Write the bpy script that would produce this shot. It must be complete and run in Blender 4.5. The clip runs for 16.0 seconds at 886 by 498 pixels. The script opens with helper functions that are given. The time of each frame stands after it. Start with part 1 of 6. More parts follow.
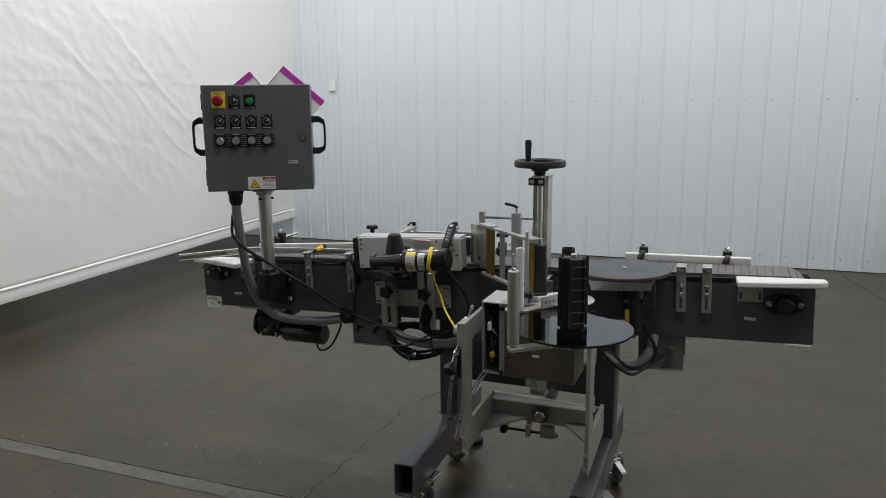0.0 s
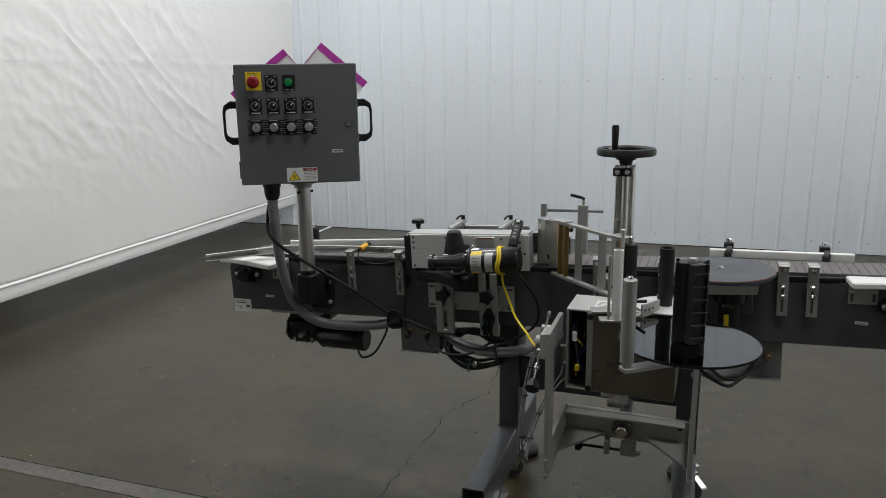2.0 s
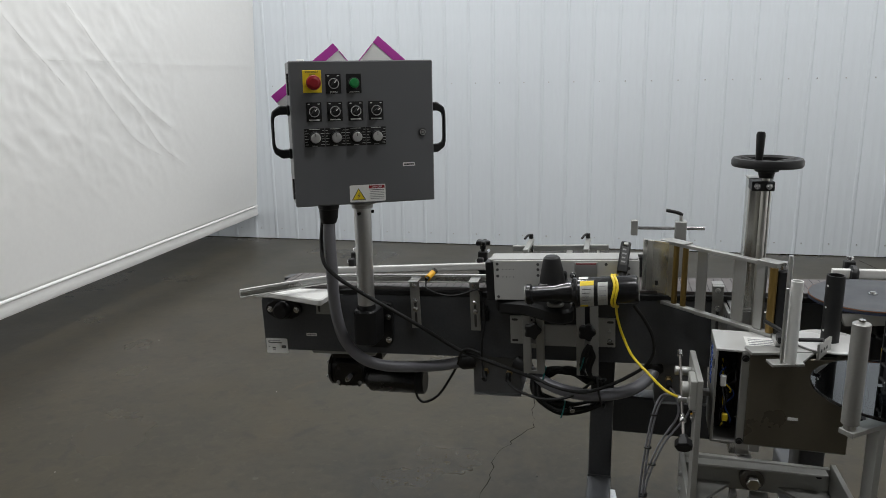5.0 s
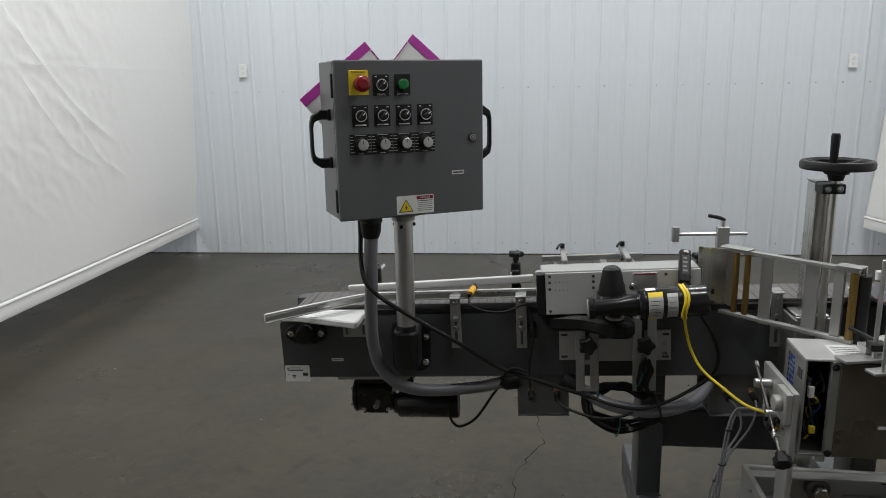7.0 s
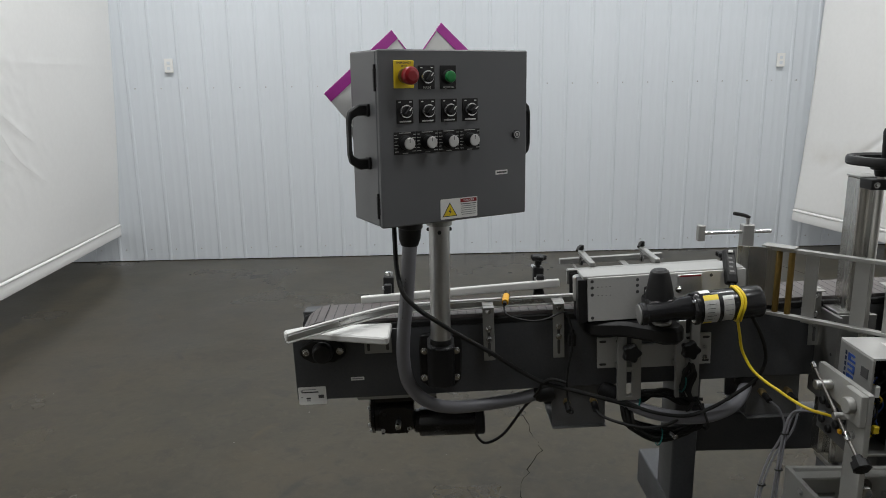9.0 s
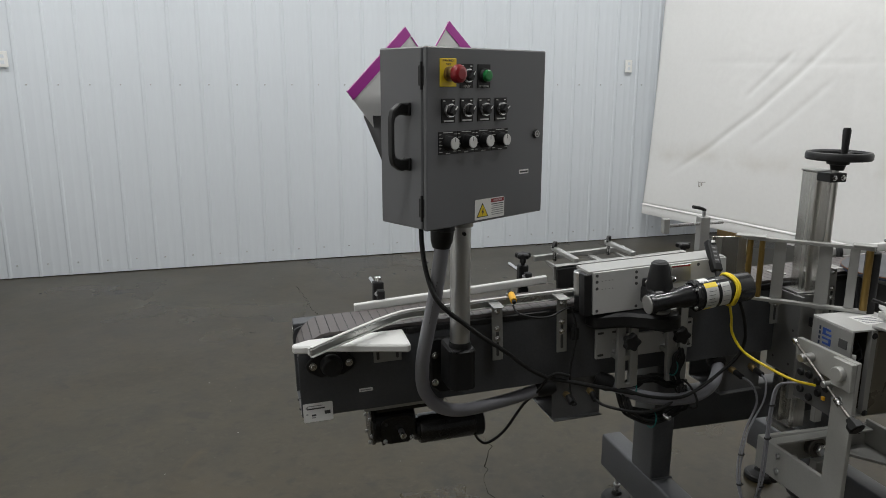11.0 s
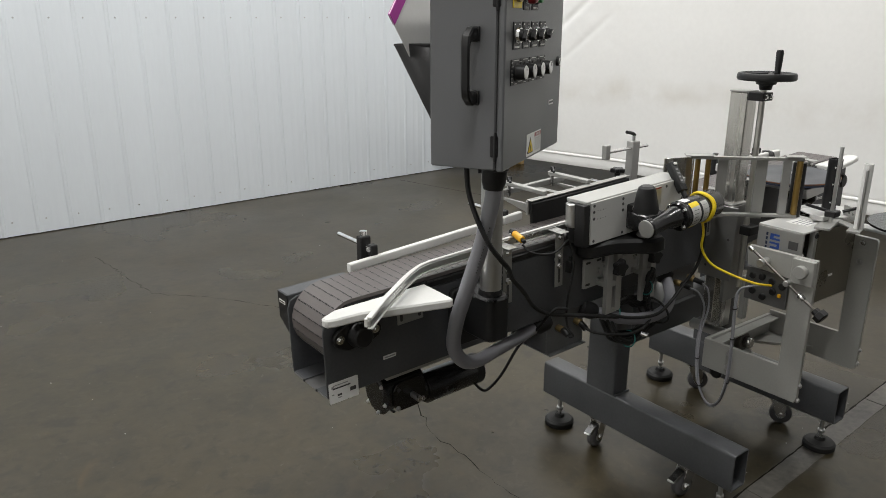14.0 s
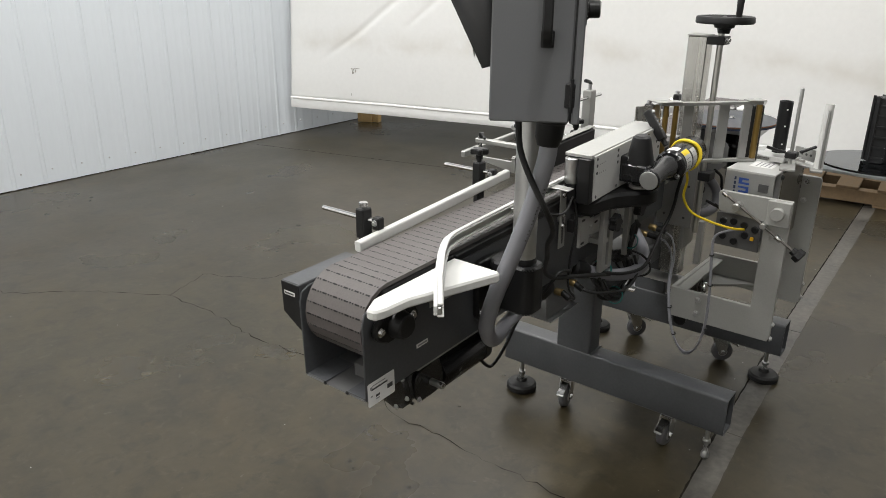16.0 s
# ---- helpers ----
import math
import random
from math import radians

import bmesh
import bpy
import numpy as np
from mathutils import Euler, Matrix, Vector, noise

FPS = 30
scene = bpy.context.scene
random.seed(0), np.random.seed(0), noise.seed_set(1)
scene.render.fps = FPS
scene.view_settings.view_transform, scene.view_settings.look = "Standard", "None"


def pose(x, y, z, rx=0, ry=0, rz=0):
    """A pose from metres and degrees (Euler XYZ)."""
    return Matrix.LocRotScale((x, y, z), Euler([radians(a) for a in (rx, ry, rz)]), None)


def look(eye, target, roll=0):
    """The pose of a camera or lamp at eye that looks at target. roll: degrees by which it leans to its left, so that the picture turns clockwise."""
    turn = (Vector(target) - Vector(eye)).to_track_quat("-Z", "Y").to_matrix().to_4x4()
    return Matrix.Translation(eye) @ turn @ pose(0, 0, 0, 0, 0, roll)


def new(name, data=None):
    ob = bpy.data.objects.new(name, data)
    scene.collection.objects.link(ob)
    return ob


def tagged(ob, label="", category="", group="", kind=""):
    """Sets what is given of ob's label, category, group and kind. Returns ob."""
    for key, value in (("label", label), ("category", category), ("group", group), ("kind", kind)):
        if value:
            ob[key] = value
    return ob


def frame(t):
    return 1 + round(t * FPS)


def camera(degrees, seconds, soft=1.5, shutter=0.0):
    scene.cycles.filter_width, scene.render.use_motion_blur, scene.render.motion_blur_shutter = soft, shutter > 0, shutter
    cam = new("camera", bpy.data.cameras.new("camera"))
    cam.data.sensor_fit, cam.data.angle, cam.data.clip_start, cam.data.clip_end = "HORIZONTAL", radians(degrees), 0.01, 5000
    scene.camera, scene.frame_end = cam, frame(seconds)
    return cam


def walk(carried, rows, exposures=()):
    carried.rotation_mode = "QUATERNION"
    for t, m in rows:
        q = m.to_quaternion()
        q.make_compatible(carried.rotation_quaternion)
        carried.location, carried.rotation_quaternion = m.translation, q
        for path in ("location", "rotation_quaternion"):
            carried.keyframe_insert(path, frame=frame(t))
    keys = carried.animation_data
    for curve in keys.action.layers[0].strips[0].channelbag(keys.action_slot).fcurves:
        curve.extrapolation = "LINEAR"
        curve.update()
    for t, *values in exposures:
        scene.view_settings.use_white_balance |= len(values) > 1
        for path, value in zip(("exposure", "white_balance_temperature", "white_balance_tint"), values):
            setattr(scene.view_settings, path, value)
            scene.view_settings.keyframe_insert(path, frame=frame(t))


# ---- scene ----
cam = camera(62.3, 16.0, soft=0.9)
PATH = [
    (0, (2.166, -2.631, 1.551), (1.465, -0.802, 1.145), -0.6),
    (0.5, (2.131, -2.553, 1.545), (1.381, -0.747, 1.127), -0.9),
    (1, (2.014, -2.511, 1.551), (1.272, -0.708, 1.106), -0.9),
    (1.5, (1.882, -2.489, 1.547), (1.19, -0.667, 1.099), -0.8),
    (2, (1.783, -2.45, 1.555), (1.136, -0.614, 1.097), -0.9),
    (2.5, (1.702, -2.351, 1.542), (1.074, -0.511, 1.075), -0.9),
    (3, (1.615, -2.278, 1.538), (0.978, -0.439, 1.08), -1.0),
    (3.5, (1.555, -2.235, 1.547), (0.903, -0.402, 1.082), -1.0),
    (4, (1.426, -2.224, 1.539), (0.805, -0.379, 1.08), -0.9),
    (4.5, (1.291, -2.226, 1.555), (0.755, -0.355, 1.096), -0.9),
    (7, (0.759, -2.122, 1.543), (0.536, -0.184, 1.103), -1.0),
    (7.5, (0.636, -2.132, 1.549), (0.484, -0.19, 1.097), -0.9),
    (8, (0.571, -2.116, 1.548), (0.507, -0.171, 1.089), -0.9),
    (8.5, (0.497, -2.04, 1.537), (0.477, -0.092, 1.085), -0.9),
    (11, (-0.125, -1.87, 1.53), (0.397, 0.008, 1.084), 0.1),
    (11.5, (-0.231, -1.815, 1.525), (0.44, 0.004, 1.036), 0.2),
    (12, (-0.425, -1.736, 1.518), (0.379, 0.014, 0.977), 0.3),
    (12.5, (-0.546, -1.692, 1.523), (0.455, -0.058, 0.948), 0.6),
    (13, (-0.597, -1.601, 1.501), (0.454, 0.004, 0.935), 0.5),
    (13.5, (-0.646, -1.476, 1.494), (0.423, 0.114, 0.924), -0.3),
    (14, (-0.721, -1.391, 1.5), (0.436, 0.124, 0.898), 0.0),
    (14.5, (-0.833, -1.252, 1.487), (0.49, 0.106, 0.851), 0.8),
    (15, (-0.911, -1.145, 1.484), (0.504, 0.096, 0.806), 1.1),
    (15.5, (-0.917, -1.046, 1.465), (0.518, 0.16, 0.769), 1.0),
    (16, (-0.915, -0.899, 1.451), (0.565, 0.247, 0.747), 0.5),
]
EXPOSURES = [(0, -0.52, 6270, 10), (4.5, -0.52, 6270, 10), (8.5, -0.55, 6270, 10), (11, -0.55, 6330, 10), (12, -0.4, 6400, 10), (12.5, -0.32, 6450, 10), (13.5, -0.3, 6480, 10), (14.5, -0.10, 6470, 10), (16, 0.02, 6480, 10)]
walk(cam, [(t, look(eye, target, roll)) for t, eye, target, roll in PATH], EXPOSURES)

# ---- light ----
world = bpy.data.worlds.new("world")
scene.world = world
world.use_nodes = True
world.node_tree.nodes["Background"].inputs[0].default_value = (0.75, 0.85, 1.0, 1)
world.node_tree.nodes["Background"].inputs[1].default_value = 0.02
LAMP_WATTS = 122.0
# The last two are added beyond the curtains to brighten the floor there.
LAMPS = [(-0.9, -1.2, 0.80), (-0.9, 2.2, 1.30), (2.7, -1.2, 0.72), (2.7, 2.2, 1.10), (-4.3, 1.4, 1.16), (6.1, 1.4, 1.16)]  # place in plan, share of the watts
CEILING = 5.2


# ---- materials ----
def material(name, color, rough=0.5, metal=0.0, vary=0.12, scale=6.0, fine=90.0, bump=0.0, spec=0.5, stretch=(1, 1, 1), coat=0.0):
    """A surface with colour varied by a broad and a fine noise, and a fine relief."""
    m = bpy.data.materials.new(name)
    m.use_nodes = True
    nt = m.node_tree
    b = nt.nodes["Principled BSDF"]
    tc = nt.nodes.new("ShaderNodeTexCoord")
    mp = nt.nodes.new("ShaderNodeMapping")
    mp.inputs["Scale"].default_value = stretch
    nt.links.new(tc.outputs["Object"], mp.inputs[0])
    n1 = nt.nodes.new("ShaderNodeTexNoise")
    n1.inputs["Scale"].default_value, n1.inputs["Detail"].default_value = scale, 5
    n2 = nt.nodes.new("ShaderNodeTexNoise")
    n2.inputs["Scale"].default_value, n2.inputs["Detail"].default_value = fine, 3
    nt.links.new(mp.outputs[0], n1.inputs["Vector"])
    nt.links.new(mp.outputs[0], n2.inputs["Vector"])
    add = nt.nodes.new("ShaderNodeMix")
    add.data_type = "FLOAT"
    add.inputs[0].default_value = 0.4
    nt.links.new(n1.outputs[0], add.inputs[2])
    nt.links.new(n2.outputs[0], add.inputs[3])
    ramp = nt.nodes.new("ShaderNodeMapRange")
    ramp.inputs[1].default_value, ramp.inputs[2].default_value = 0.3, 0.7
    ramp.inputs[3].default_value, ramp.inputs[4].default_value = 1 - vary, 1 + vary
    nt.links.new(add.outputs[0], ramp.inputs[0])
    mul = nt.nodes.new("ShaderNodeVectorMath")
    mul.operation = "SCALE"
    mul.inputs[0].default_value = color
    nt.links.new(ramp.outputs[0], mul.inputs[3])
    nt.links.new(mul.outputs[0], b.inputs["Base Color"])
    rr = nt.nodes.new("ShaderNodeMapRange")
    rr.inputs[1].default_value, rr.inputs[2].default_value = 0.3, 0.7
    rr.inputs[3].default_value, rr.inputs[4].default_value = max(0.02, rough - 0.08), min(1, rough + 0.08)
    nt.links.new(n1.outputs[0], rr.inputs[0])
    nt.links.new(rr.outputs[0], b.inputs["Roughness"])
    b.inputs["Metallic"].default_value = metal
    b.inputs["Specular IOR Level"].default_value = spec
    b.inputs["Coat Weight"].default_value = coat
    if bump:
        bp = nt.nodes.new("ShaderNodeBump")
        bp.inputs["Strength"].default_value, bp.inputs["Distance"].default_value = bump, 0.002
        nt.links.new(n2.outputs[0], bp.inputs["Height"])
        nt.links.new(bp.outputs[0], b.inputs["Normal"])
    return m


GREY = material("grey_powder_coat", (0.116, 0.119, 0.124), 0.42, 0, 0.07, 3, 400, 0.12)
STEEL_GREY = material("grey_painted_steel", (0.065, 0.068, 0.073), 0.4, 0, 0.2, 9, 120, 0.1)
ALU = material("brushed_aluminium", (0.56, 0.56, 0.55), 0.33, 0.9, 0.06, 5, 160, 0.06)
ALU_MATT = material("matt_anodised_aluminium", (0.37, 0.37, 0.355), 0.40, 0.55, 0.05, 5, 200, 0.05)
BRUSHED = material("brushed_steel_tube", (0.57, 0.56, 0.53), 0.27, 0.95, 0.13, 22, 260, 0.04, stretch=(1, 1, 0.04))
# Darker copy of PALE: tones down in colour the strongly lit head top.
PALE_DIMMED = material("pale_plate_dimmed", (0.42, 0.42, 0.405), 0.42, 0.3, 0.06, 8, 200, 0.05)
PALE = material("pale_anodised_plate", (0.54, 0.54, 0.525), 0.40, 0.2, 0.05, 6, 200, 0.05)
DARK_STEEL = material("oiled_steel", (0.16, 0.15, 0.14), 0.35, 0.9, 0.2, 25, 200, 0.1)
BRASS = material("dull_brass", (0.30, 0.22, 0.10), 0.38, 0.8, 0.15, 20, 200)
YOKE_ALU = material("dull_plate_aluminium", (0.37, 0.37, 0.35), 0.42, 0.25, 0.07, 7, 200, 0.06)
CHROME = material("polished_steel", (0.7, 0.7, 0.7), 0.16, 1.0, 0.04, 8, 200)
ZINC = material("zinc_steel", (0.5, 0.5, 0.5), 0.33, 0.9, 0.15, 30, 300, 0.1)
BLACK = material("black_plastic", (0.012, 0.012, 0.0125), 0.45, 0, 0.15, 8, 300, 0.1, spec=0.35)
GLOSS_BLACK = material("gloss_black_paint", (0.012, 0.012, 0.013), 0.2, 0, 0.1, 8, 300)
CASTER_GREY = material("grey_caster_rubber", (0.085, 0.085, 0.088), 0.45, 0, 0.15, 30, 300, 0.1)
RUBBER = material("black_rubber", (0.013, 0.013, 0.013), 0.55, 0, 0.15, 9, 300, 0.1, spec=0.35)
WHITE = material("white_polyethylene", (0.68, 0.68, 0.66), 0.42, 0, 0.03, 6, 150, 0.05)
BELT = material("grey_belt_plastic", (0.106, 0.094, 0.091), 0.5, 0, 0.14, 7, 200, 0.1)
HOSE = material("grey_conduit", (0.21, 0.21, 0.23), 0.42, 0, 0.05, 8, 250, 0.05)
TEAL = material("teal_plastic", (0.01, 0.13, 0.12), 0.4, 0, 0.06)
YELLOW = material("yellow_plastic", (0.80, 0.60, 0.02), 0.4, 0, 0.06)
RED = material("red_plastic", (0.24, 0.008, 0.013), 0.32, 0, 0.06)
GREEN = material("green_plastic", (0.01, 0.20, 0.045), 0.3, 0, 0.1)
MAGENTA = material("magenta_print", (0.46, 0.045, 0.36), 0.4, 0, 0.05)
SILVER = material("silver_label", (0.50, 0.50, 0.48), 0.4, 0.2, 0.2, 40, 200)
PAPER = material("white_paper", (0.78, 0.78, 0.76), 0.55, 0, 0.04)
INK = material("dark_ink", (0.06, 0.06, 0.06), 0.6, 0, 0.1)
BLUE = material("blue_ink", (0.03, 0.08, 0.32), 0.5, 0, 0.05)
DEEP_BLUE = material("dark_blue_edge", (0.012, 0.022, 0.06), 0.5, 0, 0.1)
GOLD = material("amber_coating", (0.21, 0.135, 0.035), 0.35, 0.45, 0.3, 12, 200, stretch=(1, 1, 0.15))
BROWN = material("bronze_panel", (0.16, 0.145, 0.115), 0.3, 0.6, 0.06, 4, 120)
PANEL_GREY = material("grey_panel", (0.13, 0.13, 0.13), 0.42, 0.4, 0.1, 10, 200)
RUST = material("dull_orange_line", (0.22, 0.075, 0.02), 0.5, 0, 0.2, 30, 200)
MILL = material("mill_finish_plate", (0.34, 0.34, 0.33), 0.36, 0.85, 0.08, 6, 200, 0.06)
BARE_GREY = material("pale_grey_sheet", (0.135, 0.137, 0.14), 0.45, 0.1, 0.12, 8, 160, 0.1)
GREY_INK = material("grey_print", (0.30, 0.30, 0.30), 0.6, 0, 0.1)
MILKY = material("milky_plastic", (0.56, 0.56, 0.55), 0.3, 0, 0.05)
ORANGE = material("orange_plastic", (0.85, 0.44, 0.01), 0.4, 0, 0.06)
PINE = material("raw_pine", (0.56, 0.38, 0.17), 0.6, 0, 0.15, 8, 60, 0.1, stretch=(1, 8, 8))
WOOD = material("raw_wood", (0.20, 0.135, 0.072), 0.7, 0, 0.2, 6, 60, 0.2, stretch=(1, 8, 8))
WALL_PAINT = material("white_wall_sheet", (0.650, 0.690, 0.730), 0.38, 0, 0.03, 0.9, 25, 0.02, stretch=(2, 1, 0.3))
DRUM = material("turntable_coating", (0.043, 0.047, 0.055), 0.5, 0, 0.08, 9, 250, 0.08)
CEILING_WHITE = material("ceiling_sheet", (0.42, 0.43, 0.44), 0.6, 0, 0.05, 1, 20)


def glass_material():
    """Clear smoked acrylic: see-through, with a mirror gloss that grows towards grazing."""
    m = bpy.data.materials.new("clear_acrylic")
    m.use_nodes = True
    nt = m.node_tree
    out = [n for n in nt.nodes if n.type == "OUTPUT_MATERIAL"][0]
    nt.nodes.remove(nt.nodes["Principled BSDF"])
    clear = nt.nodes.new("ShaderNodeBsdfTransparent")
    clear.inputs[0].default_value = (0.62, 0.65, 0.66, 1)
    gloss = nt.nodes.new("ShaderNodeBsdfGlossy")
    gloss.inputs["Color"].default_value = (0.95, 0.97, 1.0, 1)
    gloss.inputs["Roughness"].default_value = 0.0
    fres = nt.nodes.new("ShaderNodeFresnel")
    fres.inputs["IOR"].default_value = 1.62
    mix = nt.nodes.new("ShaderNodeMixShader")
    nt.links.new(fres.outputs[0], mix.inputs[0])
    nt.links.new(clear.outputs[0], mix.inputs[1])
    nt.links.new(gloss.outputs[0], mix.inputs[2])
    nt.links.new(mix.outputs[0], out.inputs[0])
    return m


ACRYLIC = glass_material()


# ---- mesh helpers ----
def link_mesh(name, bm, mat, smooth=None):
    me = bpy.data.meshes.new(name)
    bmesh.ops.recalc_face_normals(bm, faces=bm.faces)
    bm.to_mesh(me)
    bm.free()
    me.materials.append(mat)
    me.set_sharp_from_angle(angle=radians(32))
    me.polygons.foreach_set("use_smooth", [len(p.vertices) < 5 for p in me.polygons])
    return new(name, me)


def part(name, bm, mat, parent, label=""):
    ob = link_mesh(name, bm, mat)
    ob.parent = parent
    return tagged(ob, label)


def thing(name, label, category, m=None, group="", kind=""):
    ob = new(name)
    ob.empty_display_size = 0.05
    ob.matrix_basis = m if m else Matrix()
    return tagged(ob, label, category, group, kind)


def single(name, bm, mat, label, category, group="", kind="", m=None):
    ob = link_mesh(name, bm, mat)
    if m:
        ob.matrix_basis = m
    return tagged(ob, label, category, group, kind)


def box(x0, x1, y0, y1, z0, z1, bevel=0.0015, bm=None, m=None):
    """A bevelled box between two corners, added to bm."""
    bm = bm or bmesh.new()
    r = bmesh.ops.create_cube(bm, size=1)
    vs = r["verts"]
    for v in vs:
        v.co = Vector(((x0 + x1) / 2 + v.co.x * (x1 - x0), (y0 + y1) / 2 + v.co.y * (y1 - y0), (z0 + z1) / 2 + v.co.z * (z1 - z0)))
    if bevel:
        r = bmesh.ops.bevel(bm, geom=list({e for v in vs for e in v.link_edges}), offset=bevel, segments=1 if bevel < 0.004 else 3, profile=0.6, affect="EDGES")
        vs = list({v for f in r["faces"] for v in f.verts} | {v for v in vs if v.is_valid})
    if m:
        done = set()
        stack = [v for v in vs if v.is_valid]
        while stack:
            v = stack.pop()
            if v in done:
                continue
            done.add(v)
            stack += [e.other_vert(v) for e in v.link_edges]
        for v in done:
            v.co = m @ v.co
    return bm


def frame_axes(d):
    d = Vector(d).normalized()
    a = d.cross(Vector((0, 0, 1)) if abs(d.z) < 0.9 else Vector((1, 0, 0))).normalized()
    return a, d.cross(a).normalized()


def lathe(p, q, profile, n=24, bm=None):
    """A turned body along p..q: profile rows of (share of the length, radius)."""
    bm = bm or bmesh.new()
    p, q = Vector(p), Vector(q)
    a, b = frame_axes(q - p)
    rings = []
    for s, r in profile:
        c = p.lerp(q, s)
        if r <= 1e-5:
            rings.append([bm.verts.new(c)])
        else:
            rings.append([bm.verts.new(c + r * (math.cos(k * math.tau / n) * a + math.sin(k * math.tau / n) * b)) for k in range(n)])
    for u, v in zip(rings, rings[1:]):
        for k in range(n):
            l = (k + 1) % n
            if len(u) == 1 and len(v) == 1:
                continue
            if len(u) == 1:
                bm.faces.new((u[0], v[k], v[l]))
            elif len(v) == 1:
                bm.faces.new((u[k], u[l], v[0]))
            else:
                bm.faces.new((u[k], u[l], v[l], v[k]))
    if len(rings[0]) > 1:
        bm.faces.new(rings[0])
    if len(rings[-1]) > 1:
        bm.faces.new(rings[-1])
    return bm


def rod(p, q, r, n=20, bm=None, edge=None):
    """A round bar with slightly broken edges."""
    length = (Vector(q) - Vector(p)).length
    e = min(edge if edge is not None else 0.12 * r, 0.3 * length)
    s = e / length
    return lathe(p, q, [(0, r - e), (s, r), (1 - s, r), (1, r - e)], n, bm)


def pipe(p, q, r, wall, n=24, bm=None):
    """A hollow tube, open at both ends."""
    bm = bm or bmesh.new()
    p, q = Vector(p), Vector(q)
    a, b = frame_axes(q - p)
    rings = [[bm.verts.new(c + rr * (math.cos(k * math.tau / n) * a + math.sin(k * math.tau / n) * b)) for k in range(n)] for c, rr in ((p, r - wall), (p, r), (q, r), (q, r - wall))]
    for i in range(4):
        u, v = rings[i], rings[(i + 1) % 4]
        for k in range(n):
            l = (k + 1) % n
            bm.faces.new((u[k], u[l], v[l], v[k]))
    return bm


def smooth_path(points, steps=8):
    """Catmull-Rom through the points."""
    P = [Vector(p) for p in points]
    P = [2 * P[0] - P[1]] + P + [2 * P[-1] - P[-2]]
    out = []
    for i in range(1, len(P) - 2):
        for k in range(steps):
            t = k / steps
            out.append(0.5 * (2 * P[i] + (P[i + 1] - P[i - 1]) * t + (2 * P[i - 1] - 5 * P[i] + 4 * P[i + 1] - P[i + 2]) * t * t + (3 * P[i] - P[i - 1] - 3 * P[i + 1] + P[i + 2]) * t ** 3))
    return out + [P[-2]]


def sweep(points, r, n=10, steps=8, bm=None, smooth=True, ridges=0.0):
    """A cable or bent bar through the points."""
    bm = bm or bmesh.new()
    path = smooth_path(points, steps) if smooth else [Vector(p) for p in points]
    rings, side = [], None
    for i, c in enumerate(path):
        d = (path[min(i + 1, len(path) - 1)] - path[max(i - 1, 0)]).normalized()
        side = (side - d * side.dot(d)).normalized() if side else frame_axes(d)[0]
        up = d.cross(side)
        rr = r * (1 + ridges * (i % 2))
        rings.append([bm.verts.new(c + rr * (math.cos(k * math.tau / n) * side + math.sin(k * math.tau / n) * up)) for k in range(n)])
    for u, v in zip(rings, rings[1:]):
        for k in range(n):
            l = (k + 1) % n
            bm.faces.new((u[k], u[l], v[l], v[k]))
    bm.faces.new(rings[0])
    bm.faces.new(rings[-1])
    return bm


def slab(outline, thick, m=None, bevel=0.0015, bm=None):
    """A plate: a flat outline in x and y, raised by thick along z, then moved by m."""
    bm = bm or bmesh.new()
    low = [bm.verts.new((x, y, 0)) for x, y in outline]
    f = bm.faces.new(low)
    r = bmesh.ops.extrude_face_region(bm, geom=[f])
    top = [v for v in r["geom"] if isinstance(v, bmesh.types.BMVert)]
    for v in top:
        v.co.z += thick
    vs = low + top
    if bevel:
        edges = list({e for v in vs for e in v.link_edges})
        r = bmesh.ops.bevel(bm, geom=edges, offset=bevel, segments=1, affect="EDGES")
        vs = list({v for f in r["faces"] for v in f.verts} | {v for v in vs if v.is_valid})
    if m:
        for v in vs:
            v.co = m @ v.co
    return bm


def round_rect(x0, x1, y0, y1, r, n=4):
    out = []
    for cx, cy, a in ((x1 - r, y1 - r, 0), (x0 + r, y1 - r, 90), (x0 + r, y0 + r, 180), (x1 - r, y0 + r, 270)):
        out += [(cx + r * math.cos(radians(a + 90 * k / n)), cy + r * math.sin(radians(a + 90 * k / n))) for k in range(n + 1)]
    return out


XZ = pose(0, 0, 0, 90, 0, 0)  # outline x, y -> x, z; thickness towards -y
YZ = Matrix(((0, 0, 1, 0), (1, 0, 0, 0), (0, 1, 0, 0), (0, 0, 0, 1)))  # outline x, y -> y, z; thickness towards +x


def bolt(p, d, r, name="bolt", parent=None, mat=None, height=0.005):
    p, d = Vector(p), Vector(d).normalized()
    bm = rod(p, p + d * height * 0.4, r * 1.5, 16)
    lathe(p + d * height * 0.4, p + d * height * 1.4, [(0, r), (0.8, r), (1, r * 0.8)], 6, bm)
    return part(name, bm, mat or ZINC, parent)


